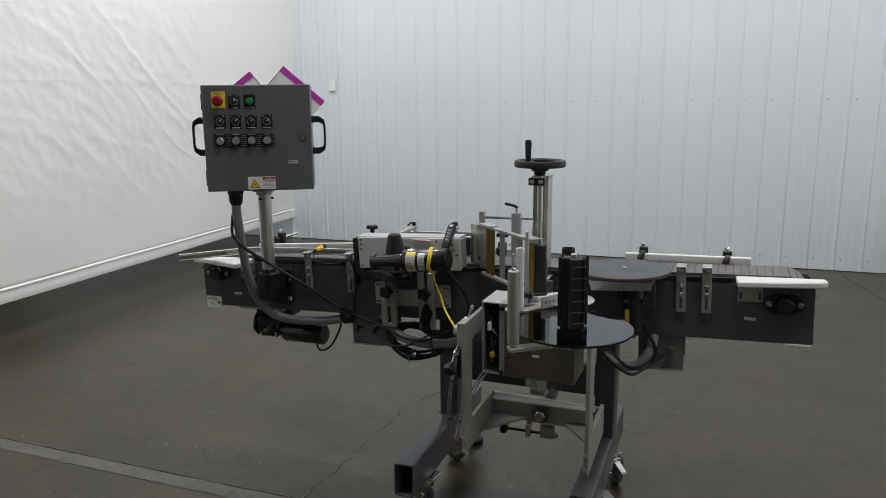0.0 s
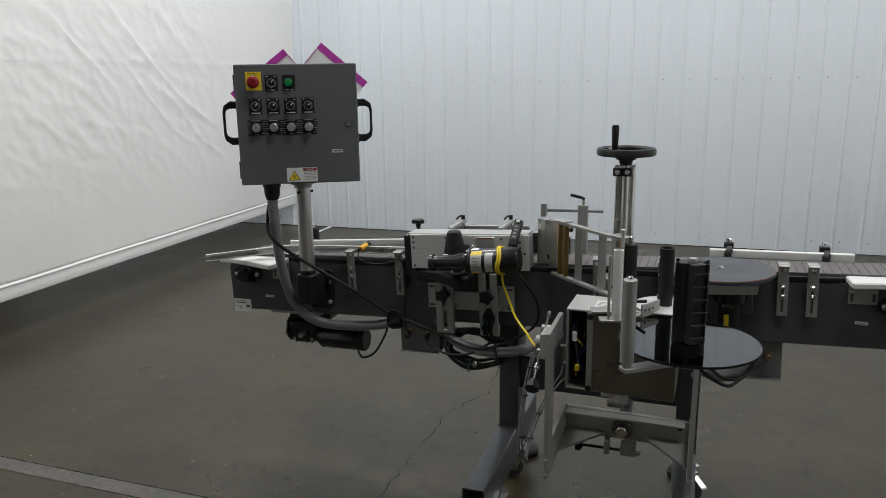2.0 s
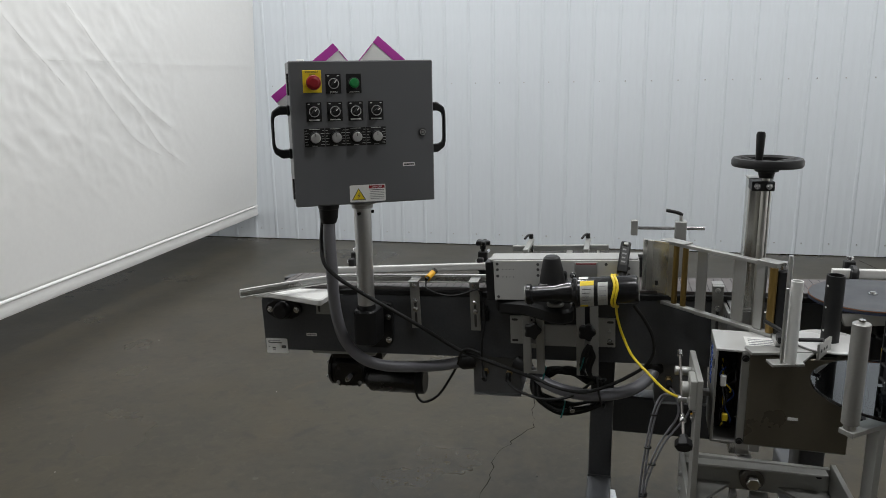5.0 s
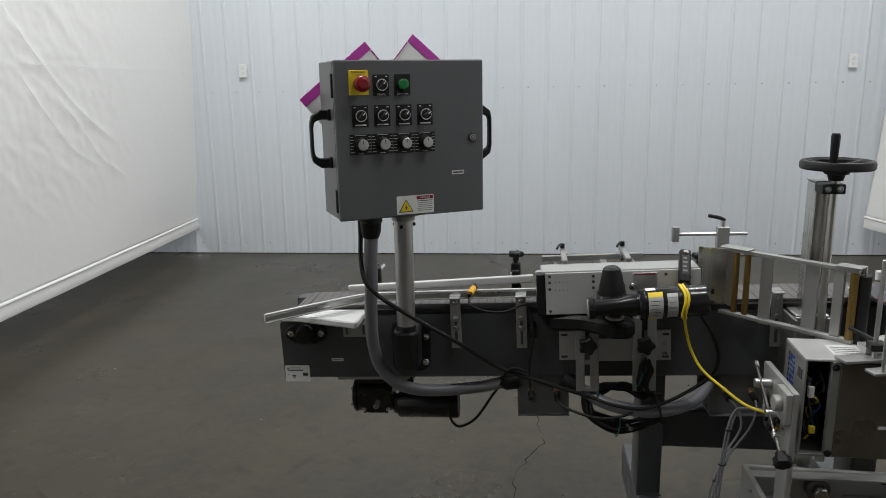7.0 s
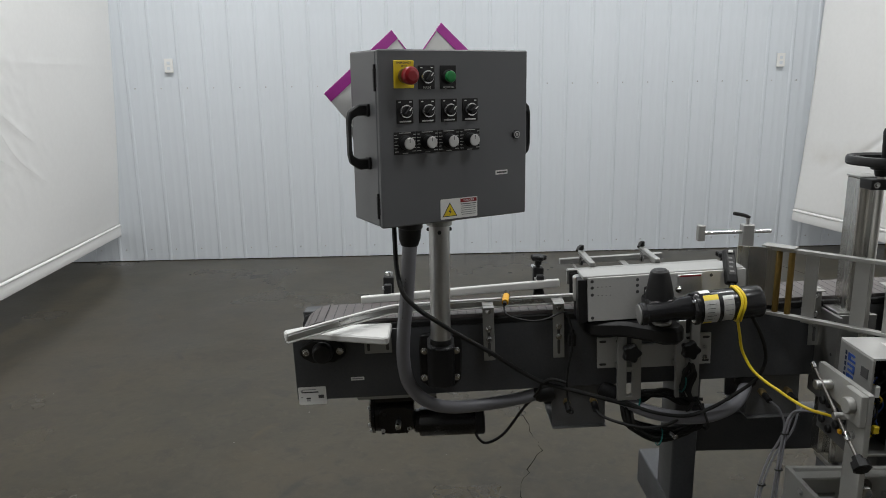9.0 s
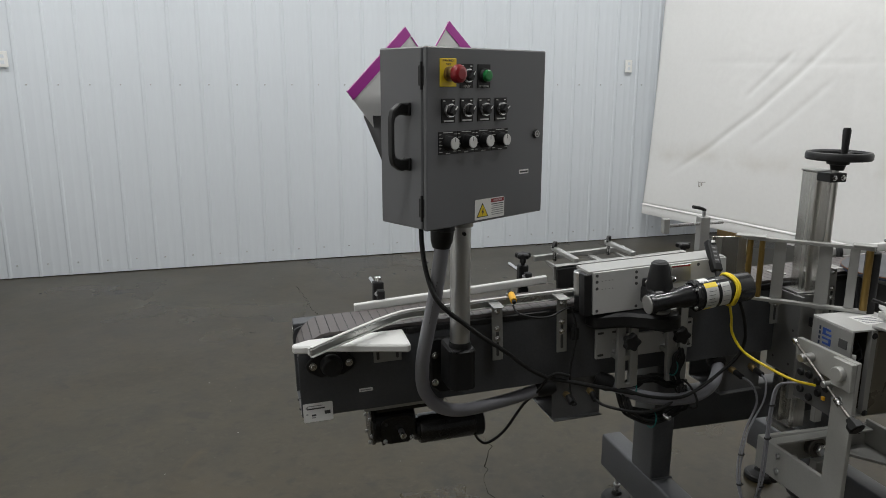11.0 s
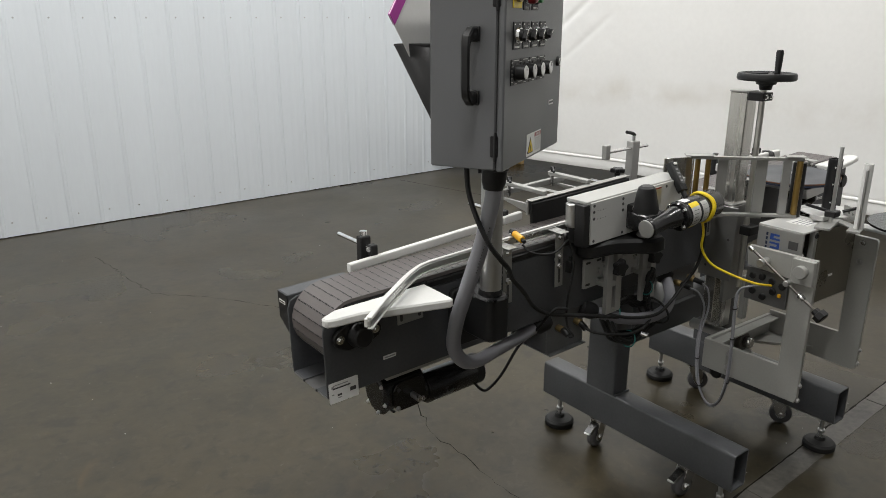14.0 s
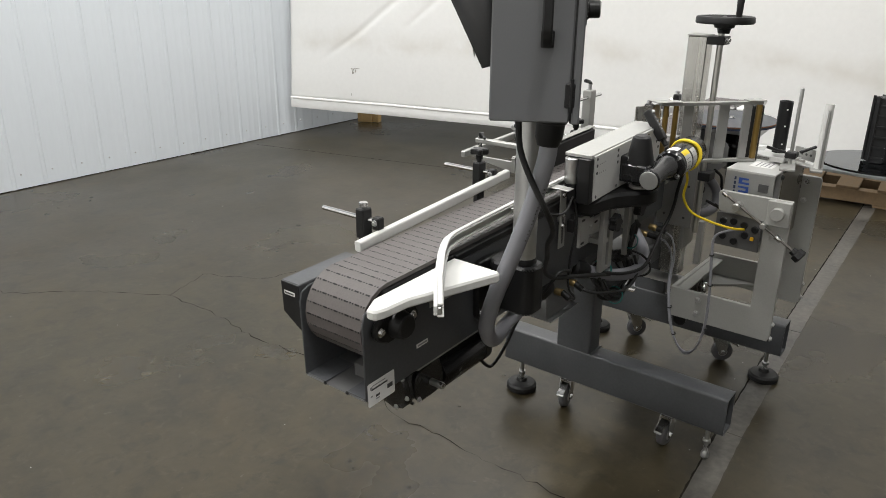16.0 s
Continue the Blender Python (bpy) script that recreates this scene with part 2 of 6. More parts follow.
# ---- structure ----
def floor_material():
    """Sealed old concrete: olive-brown clouds, tan worn patches, dark spots, rust specks and dull scuffs."""
    m = material("polished_concrete", (0.0325, 0.0264, 0.0140), 0.31, 0, 0.30, 0.9, 26, 0.16, spec=0.42)
    nt = m.node_tree
    b = nt.nodes["Principled BSDF"]
    tc = [n for n in nt.nodes if n.type == "TEX_COORD"][0]
    colour = b.inputs["Base Color"].links[0].from_socket
    for scale, detail, lo, hi, amount, tint, rough in ((2.2, 8, 0.44, 0.66, 0.85, (0.048, 0.0382, 0.0199), 0.66), (6.5, 6, 0.50, 0.66, 0.65, (0.047, 0.0383, 0.0222), 0.66), (3.6, 5, 0.52, 0.68, 0.45, (0.018, 0.015, 0.0095), 0.66), (11, 5, 0.52, 0.68, 0.62, (0.0145, 0.0122, 0.008), 0.66), (1.3, 7, 0.55, 0.72, 0.65, (0.052, 0.0378, 0.0172), 0.7), (5.0, 3, 0.66, 0.72, 0.6, (0.014, 0.012, 0.009), 0.4), (30, 2, 0.72, 0.78, 0.5, (0.014, 0.012, 0.01), 0.5), (24, 2, 0.72, 0.78, 0.40, (0.11, 0.10, 0.08), 0.5), (16, 6, 0.56, 0.68, 0.45, (0.066, 0.055, 0.034), 0.7), (4.2, 4, 0.66, 0.74, 0.30, (0.095, 0.058, 0.018), 0.6)):
        n = nt.nodes.new("ShaderNodeTexNoise")
        n.inputs["Scale"].default_value, n.inputs["Detail"].default_value, n.inputs["Roughness"].default_value = scale, detail, rough
        n.inputs["Distortion"].default_value = 0.6
        nt.links.new(tc.outputs["Object"], n.inputs["Vector"])
        cut = nt.nodes.new("ShaderNodeMapRange")
        cut.inputs[1].default_value, cut.inputs[2].default_value, cut.inputs[4].default_value = lo, hi, amount
        nt.links.new(n.outputs[0], cut.inputs[0])
        mix = nt.nodes.new("ShaderNodeMix")
        mix.data_type = "RGBA"
        nt.links.new(cut.outputs[0], mix.inputs[0])
        nt.links.new(colour, mix.inputs[6])
        mix.inputs[7].default_value = (*tint, 1)
        colour = mix.outputs[2]
    nt.links.new(colour, b.inputs["Base Color"])
    return m


FLOOR = floor_material()
JOINT = material("worn_joint_filler", (0.086, 0.080, 0.070), 0.36, 0, 0.65, 3.5, 40, 0.25)
GROOVE = material("dark_groove", (0.014, 0.0125, 0.0105), 0.85, 0, 0.3, spec=0.1)
bm = bmesh.new()
bmesh.ops.create_grid(bm, x_segments=8, y_segments=8, size=9)
single("floor", bm, FLOOR, "smooth stained grey-brown concrete floor", "floor", kind="structure", m=pose(1, -2, 0))

# the filled channel across the floor, parallel to the metal wall
SLOPE = 0.021
EDGE = [(-3.4, -0.405), (-1.0, -0.385), (0.4, -0.380), (0.93, -0.368), (1.34, -0.340), (1.75, -0.322), (2.5, -0.290), (3.65, -0.257), (5.2, -0.212)]
joint = thing("floor_channel", "worn grey filled channel strip across the concrete floor", "floor joint", kind="structure")


def ragged_strip(points, near, far, z, seed, rough, cell=0.03):
    """A thin strip beside a line on the floor, with an uneven outline."""
    rnd = random.Random(seed)
    bm, last = bmesh.new(), None
    for (x0, y0), (x1, y1) in zip(points, points[1:]):
        n = max(2, int((x1 - x0) / cell))
        for k in range(n + 1):
            x, y = x0 + (x1 - x0) * k / n, y0 + (y1 - y0) * k / n
            row = [bm.verts.new((x, y + near + rnd.uniform(-rough, rough), z)), bm.verts.new((x, y + far + rnd.uniform(-rough, rough), z))]
            if last:
                bm.faces.new((last[0], row[0], row[1], last[1]))
            last = row
    for f in bm.faces:
        f.normal_update()
        if f.normal.z < 0:
            f.normal_flip()
    return bm


def edge_at(x):
    for (x0, y0), (x1, y1) in zip(EDGE, EDGE[1:]):
        if x <= x1:
            return y0 + (y1 - y0) * (x - x0) / (x1 - x0)
    return EDGE[-1][1]


for k in range(9):
    xa, xb = -3.4 + k * 0.95, -3.4 + (k + 1) * 0.95 - 0.004
    line = [(xa, edge_at(xa))] + [p for p in EDGE if xa < p[0] < xb] + [(xb, edge_at(xb))]
    part("strip", ragged_strip(line, -0.082, -0.006, 0.0016, k, 0.0014), JOINT, joint)
part("groove", ragged_strip(EDGE, -0.0065, 0.0, 0.0012, 21, 0.0022), GROOVE, joint)


def crack(points, width=0.005, seed=1):
    """A jagged, dark, open crack in the floor."""
    rnd = random.Random(seed)
    path = []
    for (x0, y0), (x1, y1) in zip(points, points[1:]):
        n = max(2, int(math.hypot(x1 - x0, y1 - y0) / 0.035))
        for k in range(n):
            j = 0.012 if k else 0.004
            path.append((x0 + (x1 - x0) * k / n + rnd.uniform(-j, j), y0 + (y1 - y0) * k / n + rnd.uniform(-j, j)))
    path.append(points[-1])
    bm = bmesh.new()
    rows = []
    for i, (x, y) in enumerate(path):
        a, c = path[max(0, i - 1)], path[min(len(path) - 1, i + 1)]
        d = Vector((c[0] - a[0], c[1] - a[1])).normalized()
        w = width * rnd.uniform(0.08, 0.75) * (0.4 + 0.6 * abs(math.sin(0.31 * i + seed)))
        rows.append((bm.verts.new((x - d.y * w, y + d.x * w, 0.0009)), bm.verts.new((x + d.y * w, y - d.x * w, 0.0009))))
    for u, v in zip(rows, rows[1:]):
        bm.faces.new((u[0], u[1], v[1], v[0]))
    return single("floor_crack", bm, GROOVE, "thin jagged crack in the concrete floor", "crack", kind="structure")


crack([(0.24, 3.62), (0.265, 3.43), (0.33, 2.72), (0.58, 2.46), (0.81, 2.09), (0.83, 1.78), (0.79, 1.445), (0.82, 1.15), (0.85, 0.85), (0.79, 0.74), (0.72, 0.55), (0.722, 0.41), (0.715, 0.15), (0.706, -0.09), (0.695, -0.36)], 0.0042, 1)
crack([(0.81, 2.09), (1.07, 2.187), (1.235, 1.895), (1.5, 1.8)], 0.003, 2)

far_joint = thing("floor_joint", "thin dark saw-cut joint in the concrete floor", "floor joint", kind="structure")
part("cut", ragged_strip([(3.18, 4.40), (3.40, 3.45), (3.60, 2.60), (3.80, 1.70)], -0.014, 0.014, 0.0008, 41, 0.002), GROOVE, far_joint)

# corrugated metal wall
WALL_TURN = math.degrees(math.atan(SLOPE))
wall_pose = pose(0, 4.47, 0, 0, 0, WALL_TURN)
PITCH = 0.2195
profile = []
n0, n1 = -30, 36
for k in range(n0, n1):
    x = k * PITCH + 0.04
    profile += [(x, 0.0), (x + 0.010, -0.0065), (x + 0.024, -0.0065), (x + 0.034, 0.0), (x + 0.095, 0.0), (x + 0.102, -0.001), (x + 0.110, -0.001), (x + 0.117, 0.0), (x + 0.155, 0.0), (x + 0.162, -0.001), (x + 0.170, -0.001), (x + 0.177, 0.0)]
bm = bmesh.new()
rows = [[bm.verts.new((x, y, z)) for x, y in profile] for z in (0.006, CEILING)]
back = [[bm.verts.new((x, 0.06, z)) for x in (profile[0][0], profile[-1][0])] for z in (0.006, CEILING)]
for a, c in zip(range(len(profile) - 1), range(1, len(profile))):
    bm.faces.new((rows[0][a], rows[0][c], rows[1][c], rows[1][a]))
bm.faces.new((back[0][0], back[1][0], back[1][1], back[0][1]))
for e in (0, -1):
    bm.faces.new((rows[0][e], rows[1][e], back[1][e], back[0][e]))
wall = single("wall_north", bm, WALL_PAINT, "white ribbed sheet-metal wall with rows of screws", "wall", kind="structure", m=wall_pose)
bm = bmesh.new()
for k in range(n0, n1):
    for z, dx in ((1.50, 0.075), (0.105, 0.075)):
        x = k * PITCH + 0.04 + dx
        lathe((x, 0.0, z), (x, -0.006, z), [(0, 0.007), (0.4, 0.0065), (1, 0.003)], 6, bm)
screws = link_mesh("screws", bm, ZINC)
screws.parent = wall
tagged(screws, "small grey sheet-metal screws", kind="stuff")
part("base_gap", box(n0 * PITCH, n1 * PITCH, 0.004, 0.05, -0.01, 0.006, 0), GROOVE, wall)


def outlet(x, z):
    t = thing("outlet_plate", "white plastic wall outlet cover on the ribbed wall", "outlet", wall_pose @ pose(x, -0.018, z), group="outlet plates")
    part("cover", box(-0.036, 0.036, -0.008, 0.004, -0.058, 0.058, 0.003), PAPER, t)
    for dz in (-0.022, 0.022):
        part("socket", box(-0.013, 0.013, -0.0105, -0.0075, dz - 0.012, dz + 0.012, 0.001), WALL_PAINT, t)


outlet(-1.775, 1.685)
outlet(3.465, 1.672)

# Unseen walls and ceiling added to close the room; kept dim to darken reflections.
WALL_UNSEEN = material("unseen_wall", (0.30, 0.30, 0.30), 0.7, 0, 0.06, 1.2, 30, 0.05)
for name, b6 in (("unseen_wall_south", (-7.0, 8.4, -8.1, -8.0, 0, CEILING)), ("unseen_wall_west", (-6.6, -6.5, -8.0, 4.5, 0, CEILING)), ("unseen_wall_east", (7.9, 8.0, -8.0, 4.8, 0, CEILING))):
    single(name, box(*b6, 0), WALL_UNSEEN, "unseen plain wall added to close the room", "wall", kind="structure")
single("ceiling", box(-7, 8.4, -8.1, 5.0, CEILING, CEILING + 0.1, 0), CEILING_WHITE, "unseen ceiling added to close the room", "ceiling", kind="structure")


def curtain_material():
    """White coated cloth with faint brown handling stains at about waist height."""
    m = material("white_tarpaulin", (0.83, 0.825, 0.81), 0.45, 0, 0.03, 1.1, 30, 0.04)
    nt = m.node_tree
    b = nt.nodes["Principled BSDF"]
    base = b.inputs["Base Color"].links[0].from_socket
    tc = [n for n in nt.nodes if n.type == "TEX_COORD"][0]
    sep = nt.nodes.new("ShaderNodeSeparateXYZ")
    nt.links.new(tc.outputs["Object"], sep.inputs[0])
    n1 = nt.nodes.new("ShaderNodeTexNoise")
    n1.inputs["Scale"].default_value, n1.inputs["Detail"].default_value = 1.4, 5
    nt.links.new(tc.outputs["Object"], n1.inputs["Vector"])
    off = nt.nodes.new("ShaderNodeMath")
    off.operation = "MULTIPLY_ADD"
    off.inputs[1].default_value, off.inputs[2].default_value = 0.35, -0.17
    nt.links.new(n1.outputs[0], off.inputs[0])
    hz = nt.nodes.new("ShaderNodeMath")
    hz.operation = "ADD"
    nt.links.new(sep.outputs[2], hz.inputs[0])
    nt.links.new(off.outputs[0], hz.inputs[1])
    ramp = nt.nodes.new("ShaderNodeValToRGB")
    e = ramp.color_ramp.elements
    e[0].position, e[0].color = 0.26, (0, 0, 0, 1)
    e[1].position, e[1].color = 0.34, (0, 0, 0, 1)
    mid = e.new(0.295)
    mid.color = (1, 1, 1, 1)
    sc = nt.nodes.new("ShaderNodeMath")
    sc.operation = "MULTIPLY"
    sc.inputs[1].default_value = 0.333
    nt.links.new(hz.outputs[0], sc.inputs[0])
    nt.links.new(sc.outputs[0], ramp.inputs[0])
    n2 = nt.nodes.new("ShaderNodeTexNoise")
    n2.inputs["Scale"].default_value, n2.inputs["Detail"].default_value = 3.0, 6
    nt.links.new(tc.outputs["Object"], n2.inputs["Vector"])
    cut = nt.nodes.new("ShaderNodeMapRange")
    cut.inputs[1].default_value, cut.inputs[2].default_value, cut.inputs[4].default_value = 0.36, 0.68, 0.42
    nt.links.new(n2.outputs[0], cut.inputs[0])
    east_only = nt.nodes.new("ShaderNodeMath")
    east_only.operation = "GREATER_THAN"
    east_only.inputs[1].default_value = 0.0
    nt.links.new(sep.outputs[0], east_only.inputs[0])
    m1 = nt.nodes.new("ShaderNodeMath")
    m1.operation = "MULTIPLY"
    nt.links.new(ramp.outputs[0], m1.inputs[0])
    nt.links.new(cut.outputs[0], m1.inputs[1])
    m2 = nt.nodes.new("ShaderNodeMath")
    m2.operation = "MULTIPLY"
    nt.links.new(m1.outputs[0], m2.inputs[0])
    nt.links.new(east_only.outputs[0], m2.inputs[1])
    mix = nt.nodes.new("ShaderNodeMix")
    mix.data_type = "RGBA"
    nt.links.new(m2.outputs[0], mix.inputs[0])
    nt.links.new(base, mix.inputs[6])
    mix.inputs[7].default_value = (0.52, 0.47, 0.38, 1)
    nt.links.new(mix.outputs[2], b.inputs["Base Color"])
    return m


TARP = curtain_material()
SCUFF = material("scuff", (0.20, 0.18, 0.15), 0.7, 0, 0.4, 40, 200)


def ridged(x, y, seed):
    """Sharp-crested folds: 1 on the crests, falling to 0."""
    v = noise.noise(Vector((x, y, seed)))
    return max(0.0, 1 - 3.2 * abs(v))


def near_line(s, z, line):
    """The distance from (s, z) to a polyline, with the share of the way along it."""
    best, along = 9.0, 0.0
    n = len(line) - 1
    for k in range(n):
        (a, b), (c, d) = line[k], line[k + 1]
        ux, uz = c - a, d - b
        q = max(0.0, min(1.0, ((s - a) * ux + (z - b) * uz) / (ux * ux + uz * uz)))
        e = math.hypot(s - a - q * ux, z - b - q * uz)
        if e < best:
            best, along = e, (k + q) / n
    return best, along


def tarp(points, z0, z1, name, label, seed, crush, creases, slant, lean, fine_to, side, marks=()):
    """A hanging white sheet along a plan line: crumpled, creased, with a rolled hem."""
    length = [0.0]
    for a, c in zip(points, points[1:]):
        length.append(length[-1] + math.hypot(c[0] - a[0], c[1] - a[1]))
    ss = [k * 0.022 for k in range(int(fine_to / 0.022))]
    ss += [fine_to + k * 0.25 for k in range(int((length[-1] - fine_to) / 0.25))] + [length[-1]]
    zs = [z0 + 0.1 + k * 0.022 for k in range(int(2.5 / 0.022))]
    zs += [z0 + 2.6 + k * 0.2 for k in range(int((z1 - z0 - 2.6) / 0.2))] + [z1]
    t = thing(name, label, "curtain", kind="structure")
    bm = bmesh.new()
    grid = []
    cs, sn = math.cos(radians(slant)), math.sin(radians(slant))

    def at(s, z, proud=0.0):
        k = max(j for j in range(len(points) - 1) if length[j] <= max(s, 0) + 1e-9)
        k = min(k, len(points) - 2)
        f = (s - length[k]) / (length[k + 1] - length[k])
        a, c = points[k], points[k + 1]
        d = Vector((c[0] - a[0], c[1] - a[1])).normalized()
        u, v = s * cs + z * sn, -s * sn + z * cs
        w = 0.12 * noise.noise(Vector((s * 2.1, z * 2.3, seed + 4)))
        o = 0.028 * noise.noise(Vector((s * 0.55, z * 0.45, seed)))
        m = crush(s, z)
        if s <= fine_to and z < 2.9:
            o += 0.62 * m * (0.0055 * ridged(u * 2.2 + w, v * 5.0 + w, seed + 1) + 0.0042 * ridged(u * 5.5 + w * 3, v * 10.0, seed + 2) + 0.0038 * ridged(u * 9 + w * 5, v * 17, seed + 3) + 0.003 * noise.noise(Vector((s * 8, z * 7, seed + 6))))
            for line, deep, wide in creases:
                e, q = near_line(s, z, line)
                if e < 4 * wide:
                    o += (0.35 if side > 0 else 0.75) * deep * math.exp(-((e / wide) ** 2)) * min(1.0, 6 * q * (1 - q) + 0.15)
        o = o * min(1.0, (z - z0 - 0.1) / 0.35 + 0.1) + proud * side
        x = a[0] + (c[0] - a[0]) * f - d.y * o + lean * max(0.0, z - 0.4) * math.exp(-s / 1.2)
        return Vector((x, a[1] + (c[1] - a[1]) * f + d.x * o, z))

    for s in ss:
        grid.append([bm.verts.new(at(s, z)) for z in zs])
    for u, v in zip(grid, grid[1:]):
        for j in range(len(zs) - 1):
            bm.faces.new((u[j], v[j], v[j + 1], u[j + 1]))
    me = bpy.data.meshes.new("sheet")
    bm.to_mesh(me)
    bm.free()
    me.materials.append(TARP)
    me.polygons.foreach_set("use_smooth", [True] * len(me.polygons))
    sheet = new("sheet", me)
    sheet.parent = t
    so = sheet.modifiers.new("solid", "SOLIDIFY")
    so.thickness = 0.003
    # sharp folded creases standing on the cloth
    for line, deep, wide in creases:
        for shift in (0.0, 0.035):
            pts = [p for p in smooth_path([(a + shift * 0.6, b - shift * 0.5, 0) for a, b in line], 14)]
            n = len(pts)
            pts = pts if shift == 0 else pts[n // 3:]
            pts = [at(p.x + 0.006 * noise.noise(Vector((p.y * 12, p.x * 12, 1.5))), p.y, 0.0012) for p in pts if p.x > 0.02]
            r = (0.0021 if side > 0 else 0.0046) if deep > 0.007 else 0.0013
            if side > 0 and (shift == 0 or deep > 0.012):
                part("crease", sweep(pts, r if shift == 0 else 0.6 * r, 6, smooth=False), TARP, t)
    # small dark scuff marks
    for s0, zz, ds, dz, r in marks:
        part("scuff_mark", sweep([at(s0, zz, 0.001), at(s0 + ds * 0.5 + 0.003, zz + dz * 0.5, 0.001), at(s0 + ds, zz + dz, 0.001)], r, 6), SCUFF, t, "dark scuff mark")
    # hem: a flat pocket below a rolled lip
    bm = bmesh.new()
    prof = [(-0.004, 0.102), (-0.012, 0.096), (-0.014, 0.088), (-0.008, 0.080), (-0.009, 0.05), (-0.012, 0.012), (-0.008, 0.0), (0.008, 0.0), (0.012, 0.012), (0.009, 0.05), (0.008, 0.080), (0.014, 0.088), (0.012, 0.096), (0.004, 0.102)]
    rings = []
    for s in [length[-1] * k / 60 for k in range(61)]:
        k = max(j for j in range(len(points) - 1) if length[j] <= s + 1e-9) if s < length[-1] else len(points) - 2
        f = (s - length[k]) / (length[k + 1] - length[k])
        a, c = points[k], points[k + 1]
        d = Vector((c[0] - a[0], c[1] - a[1])).normalized()
        wz = 0.004 * noise.noise(Vector((s * 1.3, 0, seed)))
        rings.append([bm.verts.new((a[0] + (c[0] - a[0]) * f - d.y * o, a[1] + (c[1] - a[1]) * f + d.x * o, z0 + h + wz)) for o, h in prof])
    for u, v in zip(rings, rings[1:]):
        for k in range(len(prof)):
            l = (k + 1) % len(prof)
            bm.faces.new((u[k], v[k], v[l], u[l]))
    bm.faces.new(rings[0])
    bm.faces.new(rings[-1])
    part("hem", bm, TARP, t, "doubled hem pocket along the bottom")
    return t


def blend(a, b, v):
    q = max(0.0, min(1.0, (v - a) / (b - a)))
    return q * q * (3 - 2 * q)


LEFT_LINE = [(-2.340, 4.47), (-2.278, 2.1), (-2.245, 0.5), (-2.22, -1.5), (-2.22, -7.6)]
RIGHT_LINE = [(3.665, 4.45), (3.90, 3.5), (4.12, 2.5), (4.23, 1.5), (4.30, 0.6), (4.42, -1.5), (4.7, -7.6)]
LEFT_CREASES = [
    ([(2.86, 2.35), (2.51, 2.05), (2.26, 1.79), (2.06, 1.61), (1.81, 1.41), (1.55, 1.25), (1.36, 1.15)], 0.016, 0.020),
    ([(2.41, 1.65), (2.31, 1.53), (2.16, 1.37), (1.93, 1.15), (1.6, 0.99)], 0.013, 0.018),
    ([(2.06, 1.51), (1.81, 1.29), (1.59, 1.06), (1.28, 0.88)], 0.014, 0.018),
    ([(3.09, 2.0), (2.92, 1.82), (2.61, 1.55)], 0.012, 0.018),
    ([(-0.09, 1.70), (1.11, 1.69), (2.51, 1.70), (4.31, 1.68)], 0.006, 0.018),
]
RIGHT_CREASES = [
    ([(0.29, 0.69), (0.71, 0.95), (0.975, 1.15), (1.18, 1.29), (1.55, 1.60), (1.95, 1.96)], 0.014, 0.018),
    ([(1.05, 1.40), (1.24, 1.56), (1.48, 1.76)], 0.012, 0.016),
    ([(1.15, 0.99), (1.50, 1.26), (1.85, 1.56)], 0.008, 0.018),
    ([(0.3, 1.7), (2.0, 1.66), (4.5, 1.7)], 0.004, 0.018),
]
west = tarp(LEFT_LINE, 0.237, CEILING - 0.02, "white_curtain", "crumpled white tarpaulin curtain hanging above the floor", 3.0, lambda s, z: 0.95 * (0.12 + 0.88 * blend(0.9, 1.9, s)) * (0.12 + 0.88 * blend(0.55, 1.2, z)), LEFT_CREASES, 42, 0.062, 4.6, 1)
east = tarp(RIGHT_LINE, 0.27, CEILING - 0.02, "white_curtain", "white tarpaulin curtain with creases and faint stains", 11.0, lambda s, z: 0.10 + 0.45 * blend(0.9, 1.6, z) * blend(0.5, 1.0, s) * (1 - blend(2.2, 3.2, s)), RIGHT_CREASES, -42, 0.055, 5.4, -1, ((0.645, 0.655, 0.03, -0.008, 0.0028), (0.655, 0.645, 0.006, -0.035, 0.0026), (0.675, 0.640, -0.006, -0.028, 0.0022), (0.690, 0.648, 0.004, -0.022, 0.0030), (0.670, 0.655, 0.06, 0.004, 0.0018), (0.645, 0.44, 0.002, -0.02, 0.0020)))


# ceiling lamps: unseen fixtures added where the overhead light needs a source
def ceiling_lamp(x, y, share):
    t = thing("ceiling_lamp", "unseen ceiling lamp added for the overhead light", "ceiling lamp", pose(x, y, CEILING), group="ceiling lamps")
    part("housing", box(-0.62, 0.62, -0.16, 0.16, -0.09, 0.0, 0.01), CEILING_WHITE, t)
    data = bpy.data.lights.new("lamp", "AREA")
    data.shape, data.size, data.size_y, data.energy, data.color = "RECTANGLE", 1.2, 0.3, LAMP_WATTS * share, (1.0, 0.985, 0.95)
    ob = new("lamp_light", data)
    ob.parent = t
    ob.location = (0, 0, -0.1)


for x, y, share in LAMPS:
    ceiling_lamp(x, y, share)


# ---- conveyor ----
TILT = 1.92
CONV = pose(0, 0, 0.637, 0, -TILT, 0)
conveyor = thing("conveyor", "grey sheet-steel belt conveyor with a plastic chain belt", "conveyor", CONV)
L, W, H = 2.486, 0.182, 0.205
BELT_TOP, END_R = 0.232, 0.086


def side_plate(y0, y1):
    """A folded side plate with a rounded corner at either end."""
    out = [(0.004, 0), (L - 0.004, 0), (L, 0.004), (L, H - 0.012), (L - 0.012, H), (0.03, H), (0.008, H - 0.008), (0, H - 0.03), (0, 0.004)]
    return slab(out, y1 - y0, pose(0, y1, 0) @ XZ, 0.0015)


